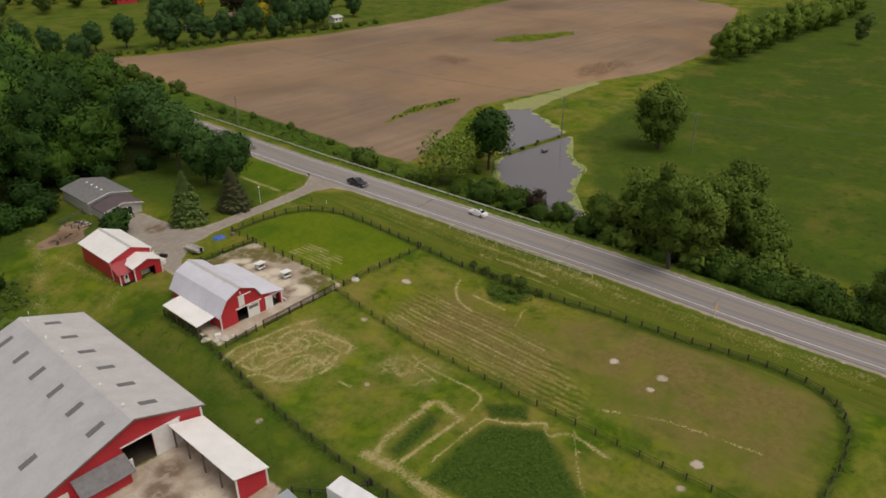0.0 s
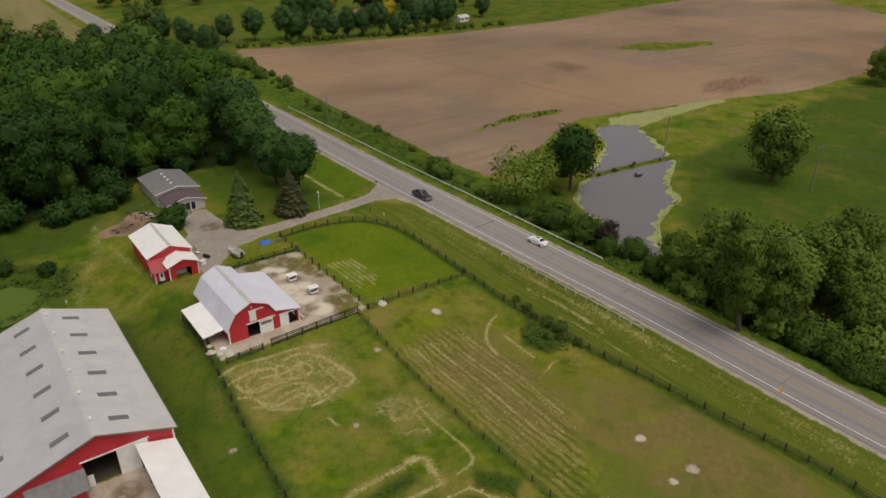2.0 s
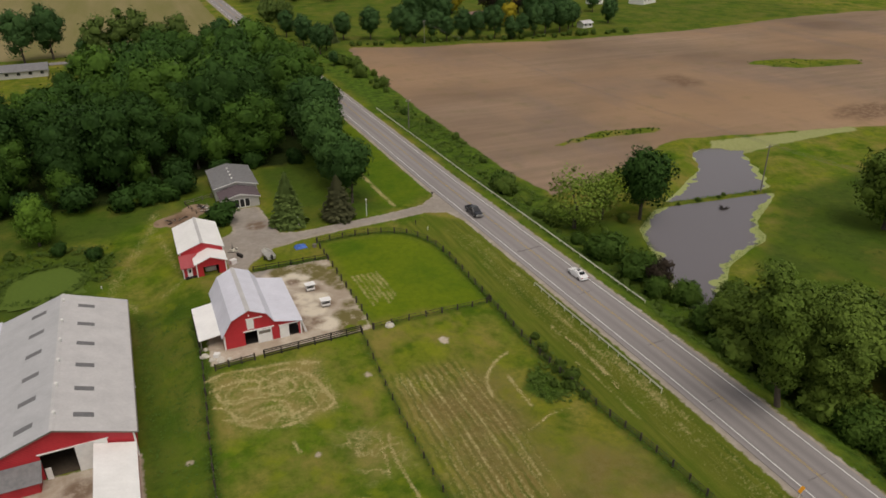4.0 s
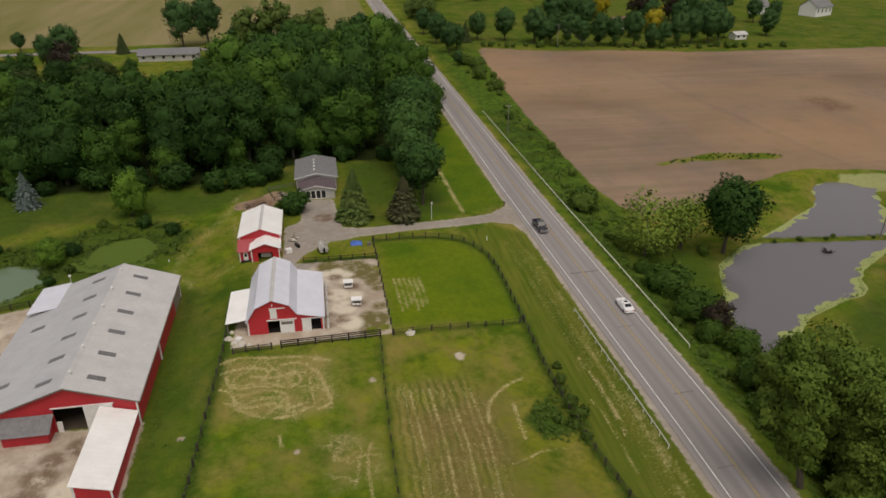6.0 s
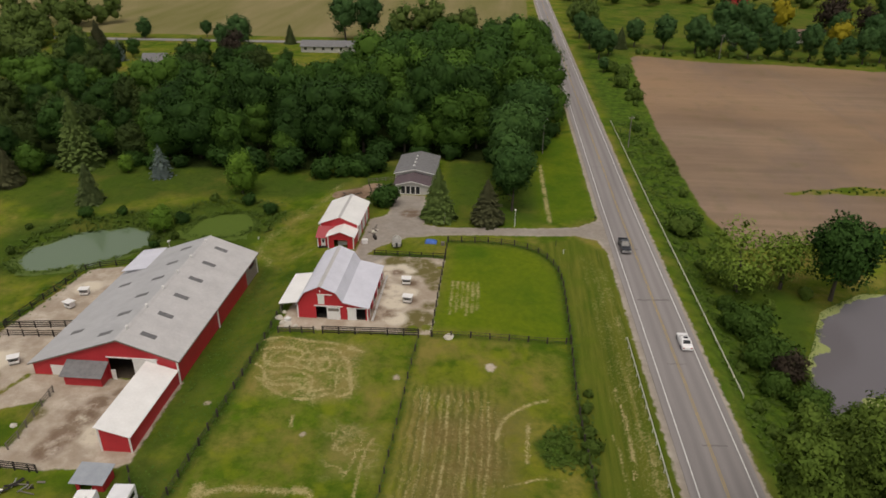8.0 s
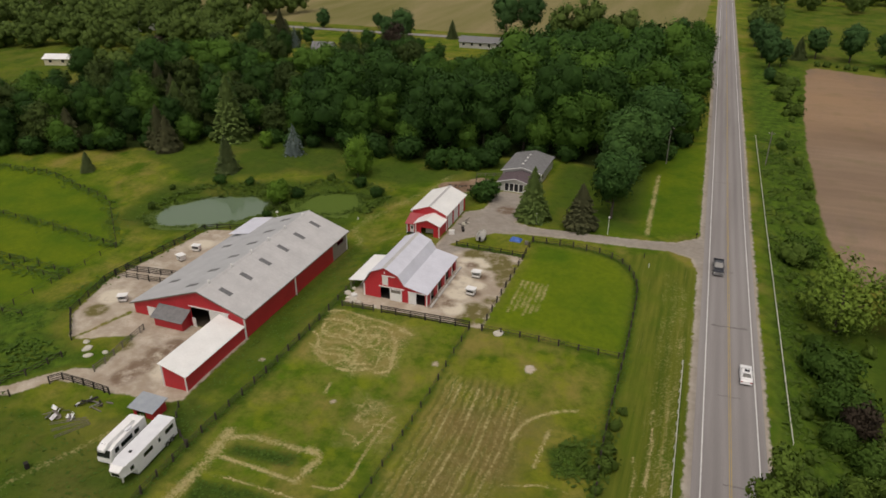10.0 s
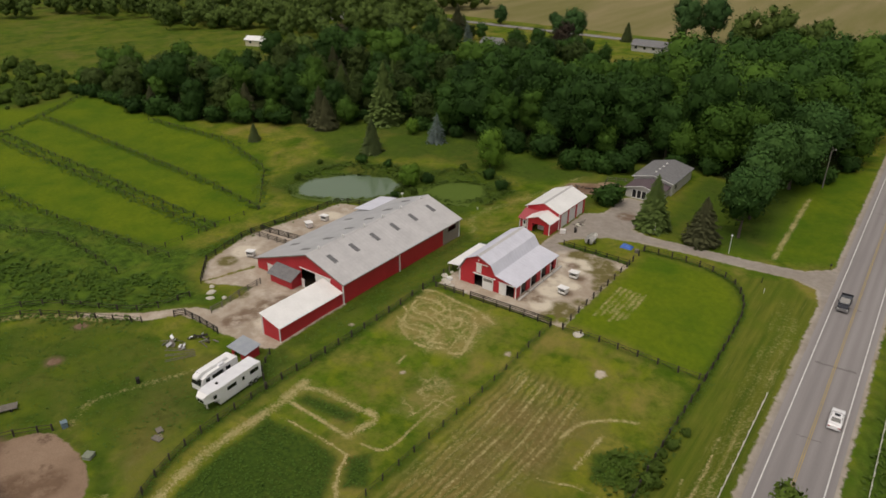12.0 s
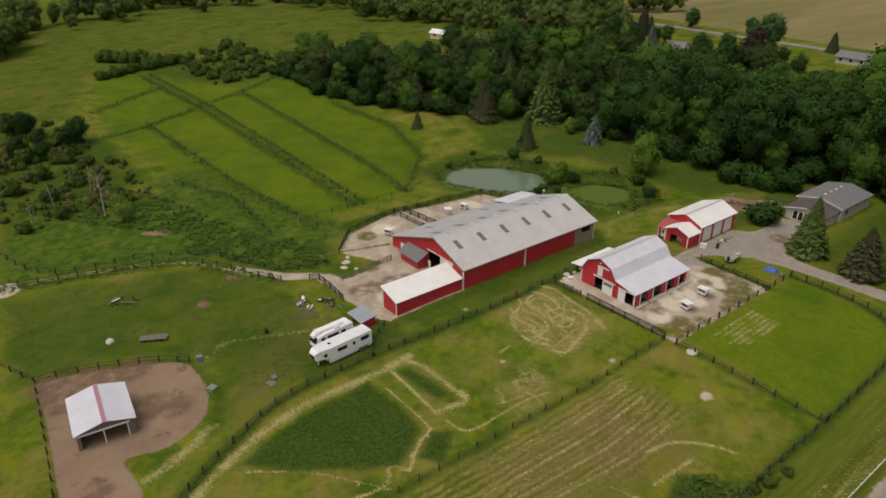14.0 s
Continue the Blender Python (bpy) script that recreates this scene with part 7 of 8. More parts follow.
def lofted(sections):
    """A body from cross-sections, each (y, half width at the sill, half width at the top, z low, z high)."""
    bm, last = bmesh.new(), None
    for y, wl, wt, z0, z1 in sections:
        mid = z0 + (z1 - z0) * 0.55
        ring = [(-wl * 0.96, z0), (-wl, mid), (-wt, z1 - 0.02), (-wt * 0.9, z1), (wt * 0.9, z1), (wt, z1 - 0.02), (wl, mid), (wl * 0.96, z0)]
        row = [bm.verts.new((x, y, z)) for x, z in ring]
        if last:
            for i in range(8):
                bm.faces.new((last[i], last[(i + 1) % 8], row[(i + 1) % 8], row[i]))
        else:
            bm.faces.new(row[::-1])
        last = row
    bm.faces.new(last)
    for f in bm.faces:
        f.smooth = False
    return fixed(bm)


def wheel(parent, x, y, r, w=0.22):
    bm = bmesh.new()
    tube(bm, (x - w / 2, y, r), (x + w / 2, y, r), r, r, 18)
    t = part("wheel", fixed(bm), TYRE, parent)
    bm = bmesh.new()
    s = 1 if x > 0 else -1
    tube(bm, (x + s * (w / 2 - 0.02), y, r), (x + s * (w / 2 + 0.012), y, r), r * 0.62, r * 0.55, 14)
    part("rim", fixed(bm), CHROME, t)


def glass_quad(name, parent, pts, mat=None):
    bm = bmesh.new()
    bm.faces.new([bm.verts.new(p) for p in pts])
    ob = part(name, bm, mat or GLASS, parent)
    ob.modifiers.new("thick", "SOLIDIFY").thickness = 0.02
    return ob


def sedan(at, turn):
    c = thing("sedan", "white four-door sedan driving on the road", "car", at, turn)
    part("body", lofted([(-2.35, 0.72, 0.68, 0.32, 0.82), (-2.2, 0.86, 0.80, 0.24, 0.96), (-1.2, 0.90, 0.84, 0.22, 1.0), (1.0, 0.90, 0.84, 0.22, 0.98), (2.0, 0.86, 0.78, 0.24, 0.86), (2.3, 0.70, 0.62, 0.30, 0.70)]), CAR_WHITE, c)
    part("cabin", lofted([(-1.65, 0.80, 0.76, 0.94, 1.0), (-0.95, 0.82, 0.62, 0.94, 1.40), (0.15, 0.82, 0.62, 0.94, 1.43), (0.95, 0.80, 0.72, 0.94, 1.0)]), CAR_WHITE, c)
    glass_quad("rear_window", c, [(-0.62, -1.56, 1.06), (0.62, -1.56, 1.06), (0.54, -1.0, 1.40), (-0.54, -1.0, 1.40)])
    glass_quad("windscreen", c, [(-0.66, 0.90, 1.06), (0.66, 0.90, 1.06), (0.54, 0.22, 1.43), (-0.54, 0.22, 1.43)])
    for s in (-1, 1):
        glass_quad("side_window", c, [(s * 0.79, 0.72, 1.06), (s * 0.79, -1.35, 1.06), (s * 0.655, -0.9, 1.36), (s * 0.655, 0.12, 1.38)])
        part("tail_lamp", boxes((s * 0.62 - 0.16, s * 0.62 + 0.16, -2.37, -2.2, 0.66, 0.80)), LENS_RED, c)
        part("headlamp", boxes((s * 0.56 - 0.16, s * 0.56 + 0.16, 2.1, 2.29, 0.58, 0.70)), LENS_CLEAR, c)
    part("sunroof", boxes((-0.36, 0.36, -0.55, 0.0, 1.425, 1.44)), GLASS, c, "dark glass sunroof")
    part("bumper", boxes((-0.74, 0.74, -2.40, -2.28, 0.36, 0.56)), CAR_WHITE, c)
    for x in (-0.82, 0.82):
        for y in (-1.4, 1.42):
            wheel(c, x, y, 0.32)


def pickup(at, turn):
    c = thing("pickup_truck", "dark charcoal crew-cab pickup driving on the road", "truck", at, turn)
    part("body", lofted([(0.0, 0.96, 0.90, 0.40, 1.12), (1.1, 0.97, 0.92, 0.40, 1.14), (2.5, 0.95, 0.86, 0.40, 1.10), (2.95, 0.86, 0.78, 0.44, 1.00)]), CAR_DARK, c)
    part("cabin", lofted([(-0.75, 0.92, 0.80, 1.08, 1.80), (0.45, 0.92, 0.78, 1.08, 1.88), (1.35, 0.90, 0.84, 1.08, 1.16)]), CAR_DARK, c)
    part("bed", boxes((-0.96, 0.96, -2.9, 0.0, 0.45, 0.70), (-0.96, -0.84, -2.9, 0.0, 0.70, 1.16), (0.84, 0.96, -2.9, 0.0, 0.70, 1.16), (-0.84, 0.84, -0.1, 0.0, 0.70, 1.16)), CAR_DARK, c)
    part("tailgate", boxes((-0.84, 0.84, -2.92, -2.82, 0.70, 1.14)), CAR_DARK, c)
    part("bumper", boxes((-0.94, 0.94, 2.88, 3.06, 0.42, 0.66)), CHROME, c, "chrome front bumper")
    part("bumper", boxes((-0.94, 0.94, -3.05, -2.92, 0.45, 0.62)), CHROME, c, "chrome rear bumper")
    part("grille", boxes((-0.5, 0.5, 2.93, 3.0, 0.70, 0.96)), CHROME, c)
    glass_quad("windscreen", c, [(-0.74, 1.28, 1.22), (0.74, 1.28, 1.22), (0.68, 0.52, 1.86), (-0.68, 0.52, 1.86)])
    for s in (-1, 1):
        glass_quad("side_window", c, [(s * 0.925, 1.0, 1.22), (s * 0.925, -0.65, 1.22), (s * 0.845, -0.62, 1.74), (s * 0.845, 0.4, 1.78)])
        part("headlamp", boxes((s * 0.7 - 0.16, s * 0.7 + 0.16, 2.85, 2.99, 0.74, 0.92)), LENS_CLEAR, c)
        part("mirror", boxes((s * 1.0 - 0.06, s * 1.0 + 0.12, 0.95, 1.05, 1.2, 1.4)), CAR_DARK, c)
    for x in (-0.88, 0.88):
        for y in (-1.75, 1.9):
            wheel(c, x, y, 0.39, 0.26)


sedan((111.2, 86.5, float(road_z(np.array(86.5))) + 0.02), 0.8)
pickup((106.6, 121.5, float(road_z(np.array(121.5))) + 0.02), 180.8)

# ---- living-quarters trailer and motorhome ----
GEL = material("white_fibreglass", (0.80, 0.80, 0.80), (0.88, 0.88, 0.88), scale=1.5, rough=0.35, bump=0.02, fine=8)
GEL_ROOF = material("dusty_white_trailer_roof", (0.66, 0.67, 0.71), (0.80, 0.81, 0.84), scale=0.8, rough=0.5)
rv = thing("horse_trailer", "long white gooseneck trailer parked on grass", "trailer", (36.7, 43.2, -0.45), 4)
rv.matrix_world = rv.matrix_world @ Matrix.Scale(0.93, 4)
part("body", boxes((-1.35, 1.35, -3.2, 5.6, 0.45, 3.4)), GEL, rv)
bm = bmesh.new()
prism(bm, [(-5.6, 1.75), (-3.2, 1.55), (-3.2, 3.4), (-5.2, 3.4), (-5.9, 2.9)], 0, -1.35, 1.35)
for v in bm.verts:
    v.co.x *= 1 - 0.42 * max(0, (-3.2 - v.co.y) / 2.7) ** 2
part("gooseneck", fixed(bm), GEL, rv)
bm = bmesh.new()
prism(bm, [(-1.3, 5.55), (-1.3, -3.3), (-1.18, -4.3), (-0.92, -5.1), (0.92, -5.1), (1.18, -4.3), (1.3, -3.3), (1.3, 5.55)], 2, 3.4, 3.46)
part("roof_skin", fixed(bm), GEL_ROOF, rv)
for y0, y1, z0, z1 in ((3.2, 5.0, 2.2, 2.9), (-1.6, 0.3, 2.1, 2.75), (-4.3, -3.7, 2.1, 2.7)):
    part("window", boxes((1.26 if y0 < -3 else 1.34, 1.36 if y0 < -3 else 1.38, y0, y1, z0, z1)), GLASS, rv)
part("door", boxes((1.34, 1.39, 1.4, 2.1, 0.8, 2.9)), GEL, rv)
part("door_window", boxes((1.39, 1.41, 1.5, 2.0, 2.1, 2.8)), GLASS, rv)
part("front_window", boxes((-0.6, 0.6, -5.84, -5.62, 2.1, 2.7)), GLASS, rv)
part("roof_vent", boxes((-0.2, 0.2, -2.6, -2.2, 3.46, 3.58)), TYRE, rv)
part("skirt", boxes((-1.36, 1.36, -3.2, 5.6, 0.40, 0.55)), CHROME, rv)
for x in (-1.3, 1.3):
    part("wheel_arch", boxes((x - 0.14, x + 0.14, 2.55, 4.75, 0.86, 0.98)), CHROME, rv)
    for y in (3.1, 4.15):
        wheel(rv, x, y, 0.42, 0.28)
part("stand", boxes((-0.1, 0.1, -4.9, -4.7, 0, 1.7)), STEEL, rv)

mh = thing("motorhome", "white older motorhome with dark windscreen", "motorhome", (32.4, 43.6, -0.5), 4)
part("body", lofted([(-3.3, 1.1, 1.02, 0.6, 1.55), (-2.9, 1.2, 1.12, 0.5, 2.55), (-1.8, 1.22, 1.15, 0.5, 2.9), (3.6, 1.22, 1.15, 0.5, 2.95), (3.9, 1.15, 1.05, 0.6, 2.8)]), GEL, mh)
part("roof_pod", lofted([(-3.5, 0.5, 0.42, 2.5, 2.9), (-2.6, 0.62, 0.55, 2.7, 3.4), (2.2, 0.62, 0.55, 2.8, 3.4), (2.6, 0.55, 0.45, 2.8, 3.1)]), GEL, mh, "white raised roof pod")
glass_quad("windscreen", mh, [(-1.0, -3.36, 1.55), (1.0, -3.36, 1.55), (0.96, -3.0, 2.5), (-0.96, -3.0, 2.5)])
glass_quad("pod_window", mh, [(-0.4, -3.52, 2.62), (0.4, -3.52, 2.62), (0.42, -2.72, 3.34), (-0.42, -2.72, 3.34)])
for y0, y1 in ((-2.4, -1.7), (-1.2, 0.9), (1.4, 2.3)):
    part("window", boxes((1.19, 1.24, y0, y1, 1.75, 2.4)), GLASS, mh)
part("air_conditioner", boxes((0.3, 1.0, 0.4, 1.4, 2.93, 3.2)), GEL_ROOF, mh)
for x in (-1.0, 1.0):
    for y in (-2.1, 2.3):
        wheel(mh, x, y, 0.4, 0.26)
part("ladder", boxes((0.3, 0.36, 3.95, 4.02, 0.7, 2.9), (0.75, 0.81, 3.95, 4.02, 0.7, 2.9), *[(0.36, 0.75, 3.96, 4.01, 1.0 + 0.4 * k, 1.05 + 0.4 * k) for k in range(5)]), STEEL, mh)

# ---- calf hutches ----


def hutch(at, turn):
    h = thing("calf_hutch", "small white calf hutch with open front", "hutch", at, turn, "calf hutches in the yards")
    part("shell", boxes((-0.75, 0.75, 0.5, 0.58, 0.25, 1.25), (-0.75, -0.68, -0.6, 0.5, 0.25, 1.25), (0.68, 0.75, -0.6, 0.5, 0.25, 1.25), (-0.68, 0.68, -0.6, -0.54, 0.25, 0.62)), WHITE, h)
    part("roof", slabs(0.07, ((-0.92, -0.85, 1.38), (0.92, -0.85, 1.38), (0.92, 0.75, 1.28), (-0.92, 0.75, 1.28))), ROOF_WHITE, h)
    part("base", boxes((-0.7, 0.7, -0.5, 0.5, -0.1, 0.25)), TIMBER, h)
    return h


for x, y, a in ((63.7, 102, 3), (64.8, 95.4, -4), (4.2, 74.3, 30), (3.3, 91.6, -20), (3.4, 96.4, 12)):
    hutch((x, y, gz(x, y) + 0.08), a)

# ---- yard clutter ----
boat = thing("boat", "small grey open boat on a trailer", "boat", (59.4, 118.6, gz(59.4, 118.6)), 8)
ALU = material("dull_aluminium_hull", (0.42, 0.41, 0.38), (0.60, 0.59, 0.55), scale=2, rough=0.5, metal=0.3)
bm = bmesh.new()
last = None
for y, w, z0 in ((-2.2, 0.9, 0.5), (0, 1.0, 0.45), (1.4, 0.8, 0.55), (2.5, 0.08, 0.85)):
    row = [bm.verts.new(p) for p in ((-w, y, 1.15), (-w * 0.8, y, z0), (w * 0.8, y, z0), (w, y, 1.15))]
    if last:
        for i in range(3):
            bm.faces.new((last[i], last[i + 1], row[i + 1], row[i]))
    else:
        bm.faces.new(row)
    last = row
hull = part("hull", fixed(bm), ALU, boat)
hull.modifiers.new("thick", "SOLIDIFY").thickness = 0.05
for y in (-1.4, -0.2, 1.0):
    part("seat", boxes((-0.8, 0.8, y, y + 0.3, 0.85, 0.9)), ALU, boat)
part("engine", boxes((-0.2, 0.2, -2.6, -2.2, 0.7, 1.5)), TYRE, boat)
part("trailer_frame", boxes((-0.9, 0.9, -0.7, -0.6, 0.35, 0.45), (-0.05, 0.05, -2.0, 3.4, 0.35, 0.45)), STEEL, boat)
for x in (-0.95, 0.95):
    wheel(boat, x, -0.65, 0.3, 0.18)

tarp = thing("tarp_pile", "bright blue tarpaulin over a low pile", "tarpaulin", (66.4, 120.4, gz(66.4, 120.4)))
bm = bmesh.new()
bmesh.ops.create_grid(bm, x_segments=22, y_segments=16, size=1.0)
for v in bm.verts:
    x, y = v.co.x, v.co.y
    e = max(0, 1 - max(abs(x), abs(y)) ** 4)
    v.co = Vector((x * 1.25 + 0.12 * noise.noise(Vector((y * 2, 0, 1))), y * 0.9, 0.02 + e * (0.55 + 0.25 * noise.noise(Vector((x * 2.5, y * 2.5, 5))))))
part("cover", bm, material("blue_tarpaulin", (0.035, 0.095, 0.36), (0.07, 0.17, 0.52), scale=2, rough=0.45, bump=0.2), tarp)
def carton(at, s, mat, name, label, cat):
    t = thing(name, label, cat, at, random.Random(int(at[0] * 7)).uniform(-30, 30))
    bm = boxes((-s[0] / 2, s[0] / 2, -s[1] / 2, s[1] / 2, -0.05, s[2]))
    bmesh.ops.bevel(bm, geom=list(bm.edges), offset=0.04, segments=2, affect="EDGES")
    part("case", bm, mat, t)
    part("cover", boxes((-s[0] / 2 - 0.03, s[0] / 2 + 0.03, -s[1] / 2 - 0.03, s[1] / 2 + 0.03, s[2], s[2] + 0.06)), mat, t)


carton((69.0, 119.3, 2.5), (0.7, 0.6, 0.7), TIMBER, "crate", "weathered timber crate beside the tarpaulin", "crate")
carton((52.6, 118.7, 2.5), (1.2, 0.9, 0.8), WHITE, "cooler_box", "white box standing outside the garage", "box")
carton((54.3, 121.3, 2.5), (0.5, 1.6, 0.5), BLACK, "tool_chest", "dark tool chest outside the garage", "chest")
carton((24.2, 24.4, -0.5), (0.8, 0.8, 0.9), material("faded_blue_plastic", (0.12, 0.18, 0.22), (0.18, 0.25, 0.30), rough=0.5), "barrel", "faded blue plastic tub on grass", "tub")
carton((32.6, 23.2, -0.5), (1.2, 1.2, 0.5), material("grey_green_stone", (0.16, 0.19, 0.14), (0.26, 0.28, 0.22), rough=0.9), "stone_block", "mossy grey stone beside the pen", "stone")
carton((36.9, 30.6, -0.4), (1.5, 0.8, 0.18), TIMBER, "timber_slab", "weathered timber slab lying on grass", "board")
carton((35.6, 31.8, -0.4), (1.1, 0.8, 0.18), TIMBER, "timber_slab", "weathered timber slab lying on grass", "board")
carton((23.2, 36.4, -0.5), (0.6, 0.5, 0.8), BLACK, "feed_bin", "small dark feed bin on grass", "bin")
carton((45.2, 87.5, gz(45.2, 87.5)), (0.9, 0.8, 0.5), WHITE, "salt_bin", "pale bin beside the barn", "bin")
STONE = material("pale_limestone", (0.42, 0.39, 0.33), (0.62, 0.59, 0.52), scale=1.5, rough=0.9, bump=0.3)


def boulder(x, y, r, flat, seed):
    rng = random.Random(seed)
    t = thing("stone", "pale weathered limestone lying on the ground", "stone", (x, y, gz(x, y)), rng.uniform(0, 360), "loose stones by the barn")
    bm = bmesh.new()
    bmesh.ops.create_icosphere(bm, subdivisions=2, radius=r)
    for v in bm.verts:
        v.co *= 1 + 0.28 * noise.noise(v.co * (1.4 / r) + Vector((seed, 0, 0)))
        v.co.z = v.co.z * flat + 0.3 * r * flat
        v.co.x *= 1.25
    part("block", bm, STONE, t)


for k, (x, y, r, flat) in enumerate(((73.0, 85.2, 0.75, 0.5), (43.4, 88.4, 0.6, 0.7), (44.4, 86.9, 0.5, 0.6), (45.6, 86.2, 0.7, 0.5), (46.9, 86.0, 0.4, 0.7), (43.8, 90.2, 0.35, 0.8), (50.2, 85.6, 0.3, 0.8), (9.6, 60.2, 0.7, 0.5), (8.0, 61.6, 0.5, 0.6), (11.2, 58.8, 0.6, 0.5), (13.2, 60.4, 0.45, 0.6), (9.9, 14.6, 0.7, 0.6))):
    boulder(x, y, r, flat, k + 1)
edging = thing("timber_edging", "pale timber edging along the open barn stalls", "edging", (59.5, 96.5, 2.5))
for y0, y1 in ((88.6, 91.8), (92.3, 97.2), (97.6, 101.0), (101.3, 104.6)):
    put("timber", boxes((59.45, 59.8, y0, y1, gz(59.6, y0) - 0.2, gz(59.6, y0) + 0.28)), SIDING, edging)
def heap_of(name, label, at, spread, count, mats, seed, longest=1.6):
    """A loose heap of odd boards and pieces."""
    rr = random.Random(seed)
    h = thing(name, label, "scrap", (*at, gz(*at)), rr.uniform(0, 90))
    for k in range(count):
        a, b = rr.uniform(0.3, longest) / 2, rr.uniform(0.1, 0.35) / 2
        ob = part("scrap_piece", boxes((-a, a, -b, b, -0.05, 0.05)), rr.choice(mats), h)
        ob.matrix_local = pose(rr.gauss(0, spread), rr.gauss(0, spread * 0.6), 0.12 + rr.uniform(0, 0.35), rr.uniform(-25, 25), rr.uniform(-18, 18), rr.uniform(0, 360))
    return h


heap_of("lumber_heap", "dark heap of old lumber on bare soil", (44.6, 145.3), 0.9, 10, [BLACK, POST, TIMBER], 51)
heap_of("lumber_heap", "heap of garden oddments beside the house patio", (51, 150.5), 1.5, 16, [BLACK, POST, TIMBER, SIDING], 52)
heap_of("scrap_heap", "scattered white pipes and dark rails in grass", (-2.2, 19.5), 1.8, 11, [GEL, BLACK, POST, TIMBER], 53, 2.6)
heap_of("scrap_heap", "oddments leaning outside the garage", (53.8, 124.5), 0.8, 9, [BLACK, TIMBER, GEL, STEEL], 54)
heap_of("scrap_heap", "pile of pale sheets and rails beside the track", (21.4, 49.6), 1.3, 14, [GEL, CHROME, TIMBER, BLACK], 55, 2.2)
skiff = thing("flat_wagon", "weathered flat timber wagon in the meadow", "wagon", (13.6, 20.6, -0.5), 62)
part("deck", boxes(*[(-2.2, 2.2, -0.8 + 0.27 * k, -0.56 + 0.27 * k, 0.45, 0.52) for k in range(6)]), TIMBER, skiff)
part("frame", boxes((-2.1, 2.1, -0.5, -0.4, 0.25, 0.45), (-2.1, 2.1, 0.4, 0.5, 0.25, 0.45)), POST, skiff)
for x in (-1.4, 1.4):
    for y in (-0.7, 0.7):
        bm = bmesh.new()
        tube(bm, (x, y - 0.07, 0.22), (x, y + 0.07, 0.22), 0.23, 0.23, 12)
        part("wheel", fixed(bm), TYRE, skiff)
heap = thing("scrap_heap", "heap of pale scrap sheets and old rails", "scrap", (19.3, 46.3, -0.5), 10)
rr = random.Random(4)
for k in range(16):
    ob = part("scrap_piece", boxes((-0.5 * rr.uniform(0.4, 1.6), 0.5, -0.3, 0.3, -0.03, 0.03)), rr.choice([GEL, CHROME, TIMBER, TIMBER]), heap)
    ob.matrix_local = pose(rr.uniform(-2.2, 2.2), rr.uniform(-1.4, 1.4), 0.15 + rr.uniform(0, 0.5), rr.uniform(-60, 60), rr.uniform(-30, 30), rr.uniform(0, 360))
for k in range(3):
    ob = part("ladder_rail", boxes((-2.4, 2.4, -0.25, -0.19, 0.05, 0.11), (-2.4, 2.4, 0.19, 0.25, 0.05, 0.11), *[(-2.1 + 0.6 * j, -2.05 + 0.6 * j, -0.19, 0.19, 0.06, 0.1) for j in range(8)]), TIMBER, heap)
    ob.matrix_local = pose(1.4 + k * 0.9, -1.2 - 0.8 * k, 0.02, 0, 0, 25 + 12 * k)

# ---- poles, signs and markers ----


def pole(name, label, x, y, h, r, mat, arm=0.0, head=None, category="pole"):
    p = thing(name, label, category, (x, y, gz(x, y)))
    bm = bmesh.new()
    tube(bm, (0, 0, -0.5), (0, 0, h), r, r * 0.75, 9)
    part("shaft", fixed(bm), mat, p)
    if arm:
        part("cross_arm", boxes((-arm, arm, -0.06, 0.06, h - 0.7, h - 0.55)), mat, p)
        for s in (-0.9, 0.0, 0.9):
            bm = bmesh.new()
            tube(bm, (s * arm, 0, h - 0.55), (s * arm, 0, h - 0.3), 0.06, 0.04, 7)
            part("insulator", fixed(bm), WHITE, p)
    if head:
        part("lamp_head", boxes((-head, head, -head, head, h - 0.1, h + head)), WHITE, p)
    return p


POLEWOOD = material("grey_pole_timber", (0.13, 0.12, 0.105), (0.24, 0.225, 0.20), scale=1, rough=0.9, streak=(5, 5, 0.4))
pole("yard_lamp", "slim white yard lamp beside the drive", 84.0, 130.6, 4.0, 0.06, WHITE, head=0.16, category="lamp post")
pole("marker_post", "leaning white marker post by the drive", 68.4, 130.3, 2.6, 0.12, WHITE)
pole("marker_post", "small white marker post on the verge", 93.9, 118.4, 1.0, 0.07, WHITE)
pole("marker_post", "short dark post at the drive edge", 92.6, 122.2, 1.1, 0.09, BLACK)
pole("marker_post", "small white marker on the road bank", 120.5, 29.5, 1.3, 0.07, WHITE)
pole("utility_pole", "timber utility pole among the trees", 92.0, 181.5, 10.5, 0.16, POLEWOOD, 0.9)
pole("utility_pole", "timber utility pole beside the road bank", 117.2, 189, 9.5, 0.15, POLEWOOD, 0.8)
pole("utility_pole", "timber utility pole in the meadow", 192, 72, 12, 0.17, POLEWOOD, 1.1)
pole("utility_pole", "timber utility pole beside the pond", 183, 110.5, 12.5, 0.17, POLEWOOD, 1.0)
lines_up = thing("power_line", "thin grey overhead wires between timber poles", "power line", (192, 72, gz(192, 72)))
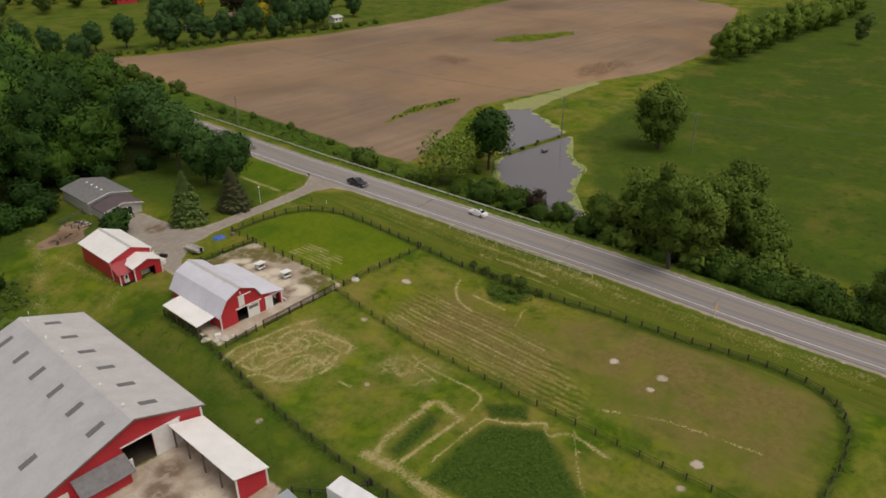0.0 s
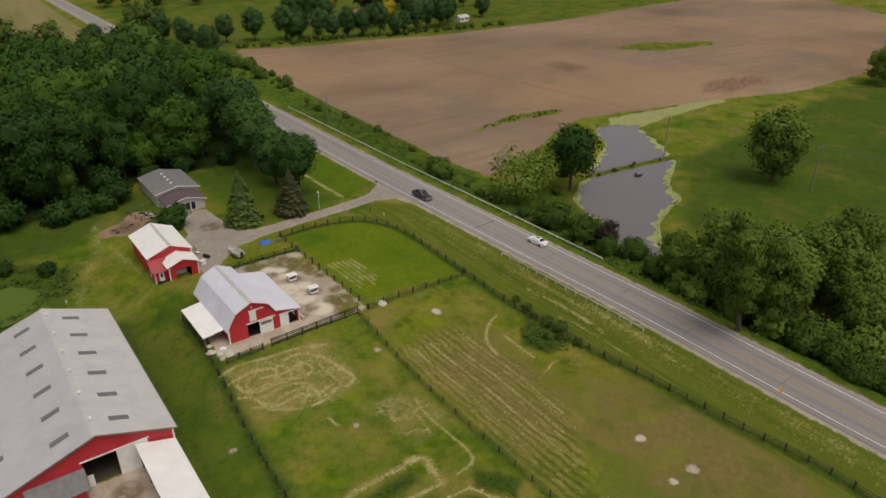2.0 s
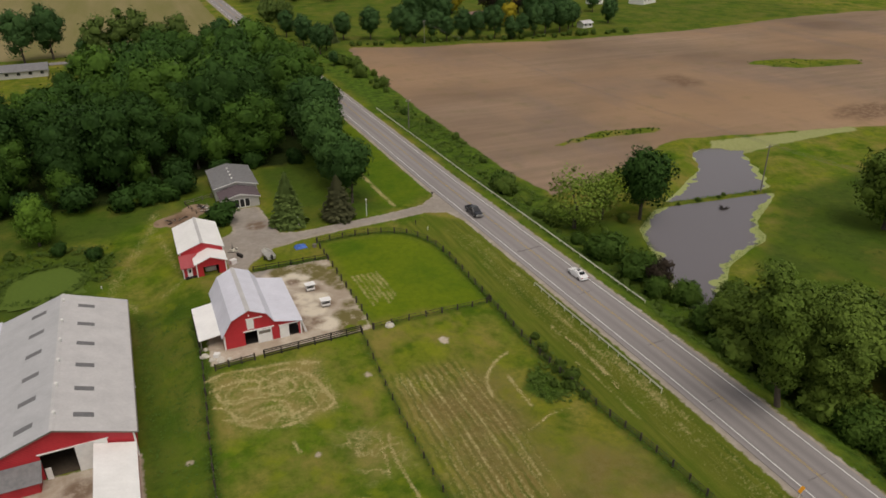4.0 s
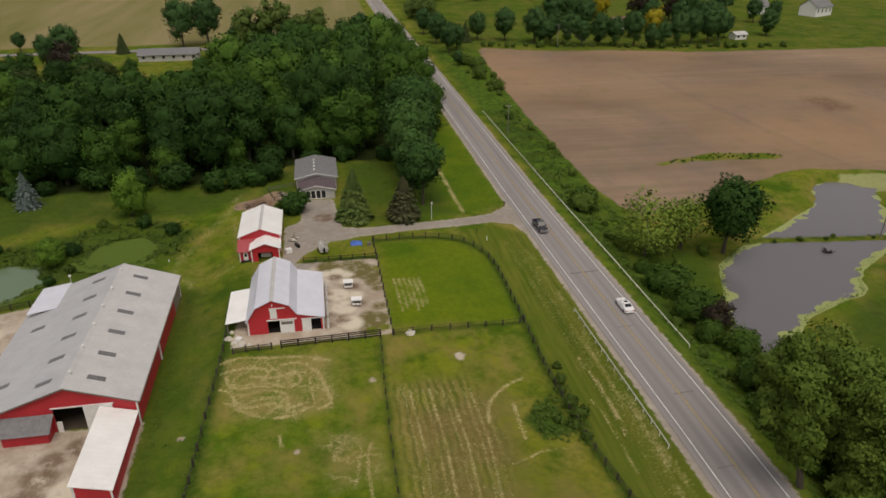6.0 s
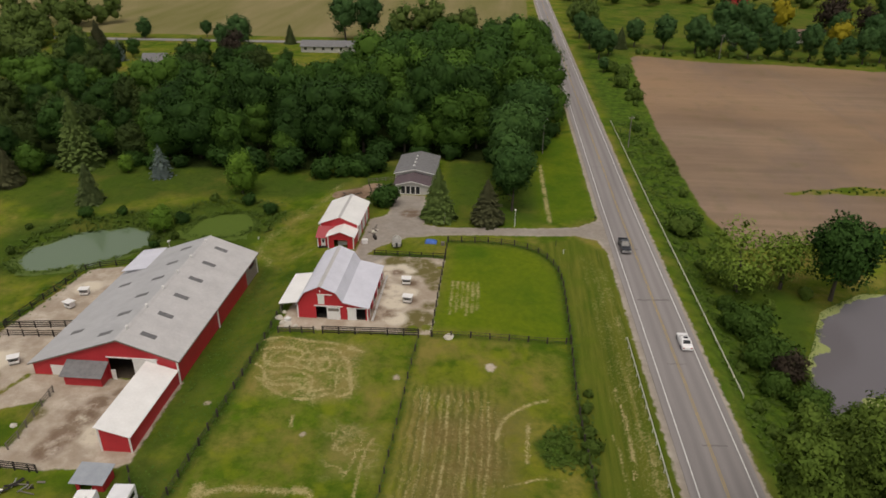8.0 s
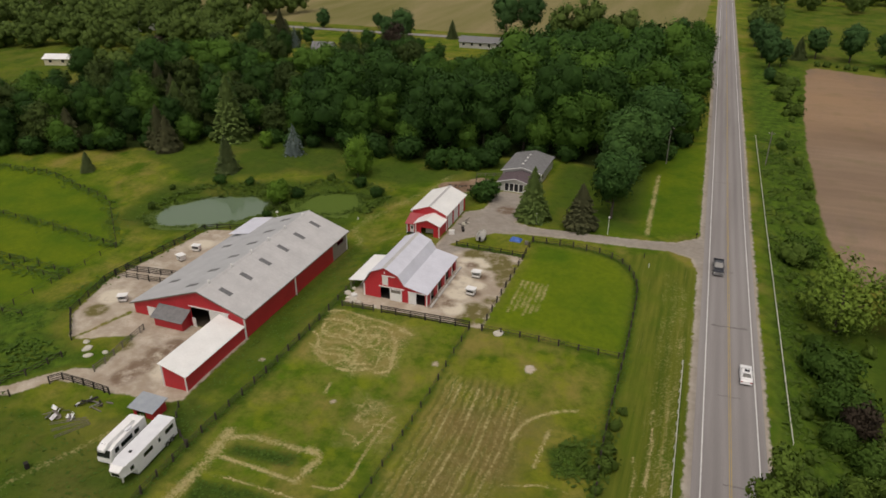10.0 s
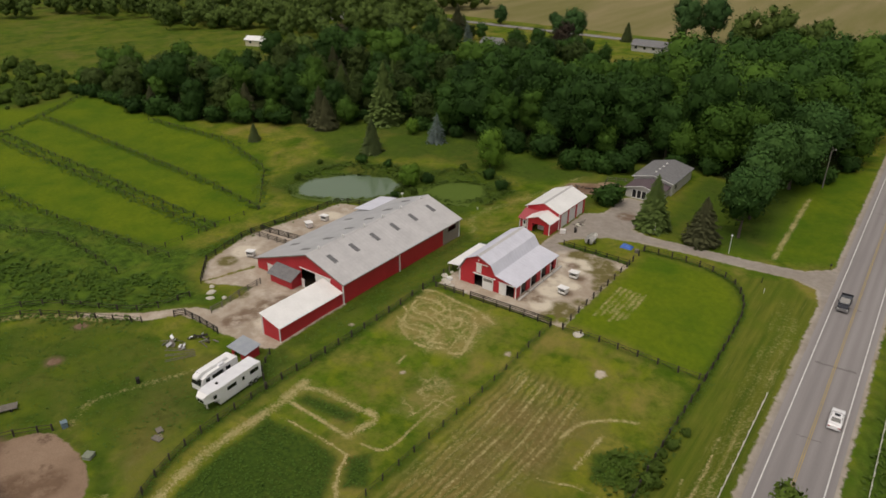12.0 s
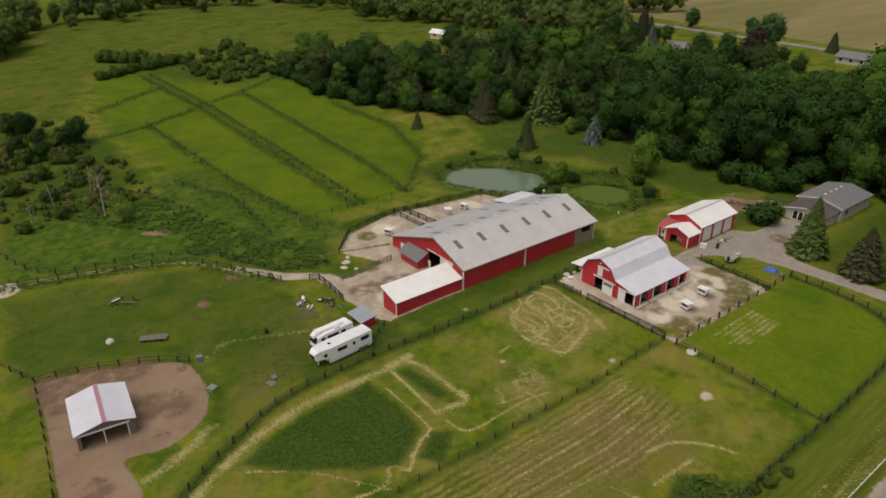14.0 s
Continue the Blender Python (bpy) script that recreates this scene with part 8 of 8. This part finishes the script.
for k in (-1, 0, 1):
    bm = bmesh.new()
    for (ax, ay, az), (bx, by, bz) in (((192, 72, 11.6), (183, 110.5, 12.1)), ((183, 110.5, 12.1), (176, 318, 15.0)), ((192, 72, 11.6), (205, 10, 12.0))):
        p = None
        for j in range(13):
            t = j / 12
            q = Vector((ax + (bx - ax) * t - 192 + 0.95 * k, ay + (by - ay) * t - 72, az + (bz - az) * t - 4 * t * (1 - t) * 0.012 * math.hypot(bx - ax, by - ay) - gz(192, 72)))
            if p:
                tube(bm, p, q, 0.02, 0.02, 4)
            p = q
    part("wire", fixed(bm), POLEWOOD, lines_up)
pole("utility_pole", "timber utility pole by the far road", 122.5, 352, 10, 0.16, POLEWOOD, 0.9)
pole("utility_pole", "timber utility pole by the far trees", 176, 318, 11, 0.16, POLEWOOD, 0.9)
pole("vent_pipe", "white roofed bird feeder pole by the pond", 12.5, 113.5, 3.2, 0.06, WHITE, head=0.22)
pole("marker_post", "low white marker by the green pond", 28.5, 122, 0.5, 0.14, WHITE)
sign = pole("warning_sign", "small orange warning sign facing the road", 104.0, 29.2, 2.1, 0.05, STEEL, category="road sign")
ob = part("panel", boxes((-0.45, 0.45, -0.04, -0.01, -0.45, 0.45)), material("orange_sign_sheet", (0.80, 0.32, 0.01), (0.88, 0.40, 0.02), rough=0.5, bump=0), sign, "orange diamond panel")
ob.matrix_local = pose(0, 0, 1.9, 0, 45, 0)
box_post = pole("mailbox", "dark mailbox on a post at the drive mouth", 102.0, 135.0, 1.0, 0.06, POST, category="mailbox")
bm = bmesh.new()
tube(bm, (0, -0.28, 1.15), (0, 0.28, 1.15), 0.17, 0.17, 12)
part("box", fixed(bm), BLACK, box_post)

# ---- houses far off ----


def far_house(label, x, y, w, d, h, rise, turn, wall, roof):
    t = thing("house", label, "house", (x, y, gz(x, y)), turn, "houses beyond the woods")
    part("wall", upright_wall(1, -d / 2, 0.2, [(-w / 2, h), (w / 2, h)], -0.5), wall, t)
    part("wall", upright_wall(1, d / 2 - 0.2, 0.2, [(-w / 2, h), (w / 2, h)], -0.5), wall, t)
    for s in (-1, 1):
        part("gable", upright_wall(0, s * (w / 2 - 0.1) - 0.1, 0.2, [(-d / 2 + 0.2, h), (0, h + rise * 0.95), (d / 2 - 0.2, h)], -0.5), wall, t)
    part("roof_slope", slabs(0.2, ((-w / 2 - 0.5, -d / 2 - 0.6, h - 0.1), (w / 2 + 0.5, -d / 2 - 0.6, h - 0.1), (w / 2 + 0.5, 0, h + rise), (-w / 2 - 0.5, 0, h + rise))), roof, t)
    part("roof_slope", slabs(0.2, ((-w / 2 - 0.5, 0, h + rise), (w / 2 + 0.5, 0, h + rise), (w / 2 + 0.5, d / 2 + 0.6, h - 0.1), (-w / 2 - 0.5, d / 2 + 0.6, h - 0.1))), roof, t)
    for k in range(max(2, int(w / 4))):
        u = -w / 2 + (k + 0.5) * w / max(2, int(w / 4))
        part("window", boxes((u - 0.6, u + 0.6, -d / 2 - 0.03, -d / 2 + 0.02, h * 0.4, h * 0.8)), GLASS, t)


CREAM = material("cream_painted_boards", (0.55, 0.50, 0.36), (0.68, 0.63, 0.48), scale=1, rough=0.7)
far_house("long low ranch house with a dark grey roof", -2, 319, 25, 9, 2.8, 2.0, 2, SIDING, SHINGLE)
far_house("white farmhouse half hidden by trees", -65, 274, 9, 8, 4.0, 2.6, 10, WHITE, SHINGLE)
far_house("small white outbuilding among trees", -58, 247, 6, 4, 2.2, 1.2, 10, WHITE, ROOF_GREY)
far_house("cream shed standing alone in a meadow", -165, 221, 11, 6, 2.9, 1.5, 18, CREAM, ROOF_WHITE)
far_house("white house beyond the ploughed field", 368, 394, 18, 11, 5.5, 4.5, 25, WHITE, SHINGLE)
far_house("tall white shed on a far lawn", 336, 404, 9, 7, 5, 3, 10, WHITE, SHINGLE)
far_house("low white shed under the trees", 276, 327, 7, 5, 2.6, 1.2, 10, WHITE, ROOF_GREY)
far_house("brown-roofed house among far trees", 229, 366, 12, 9, 3, 3, 5, SIDING, material("brown_shingle", (0.16, 0.10, 0.08), (0.24, 0.16, 0.13), rough=0.9))
far_house("pale house among the western trees", -190, 300, 12, 8, 3, 2, -10, SIDING, SHINGLE)
far_house("red barn on the far ridge", 232, 496, 14, 9, 4.5, 3.5, 0, RED, ROOF_GREY)
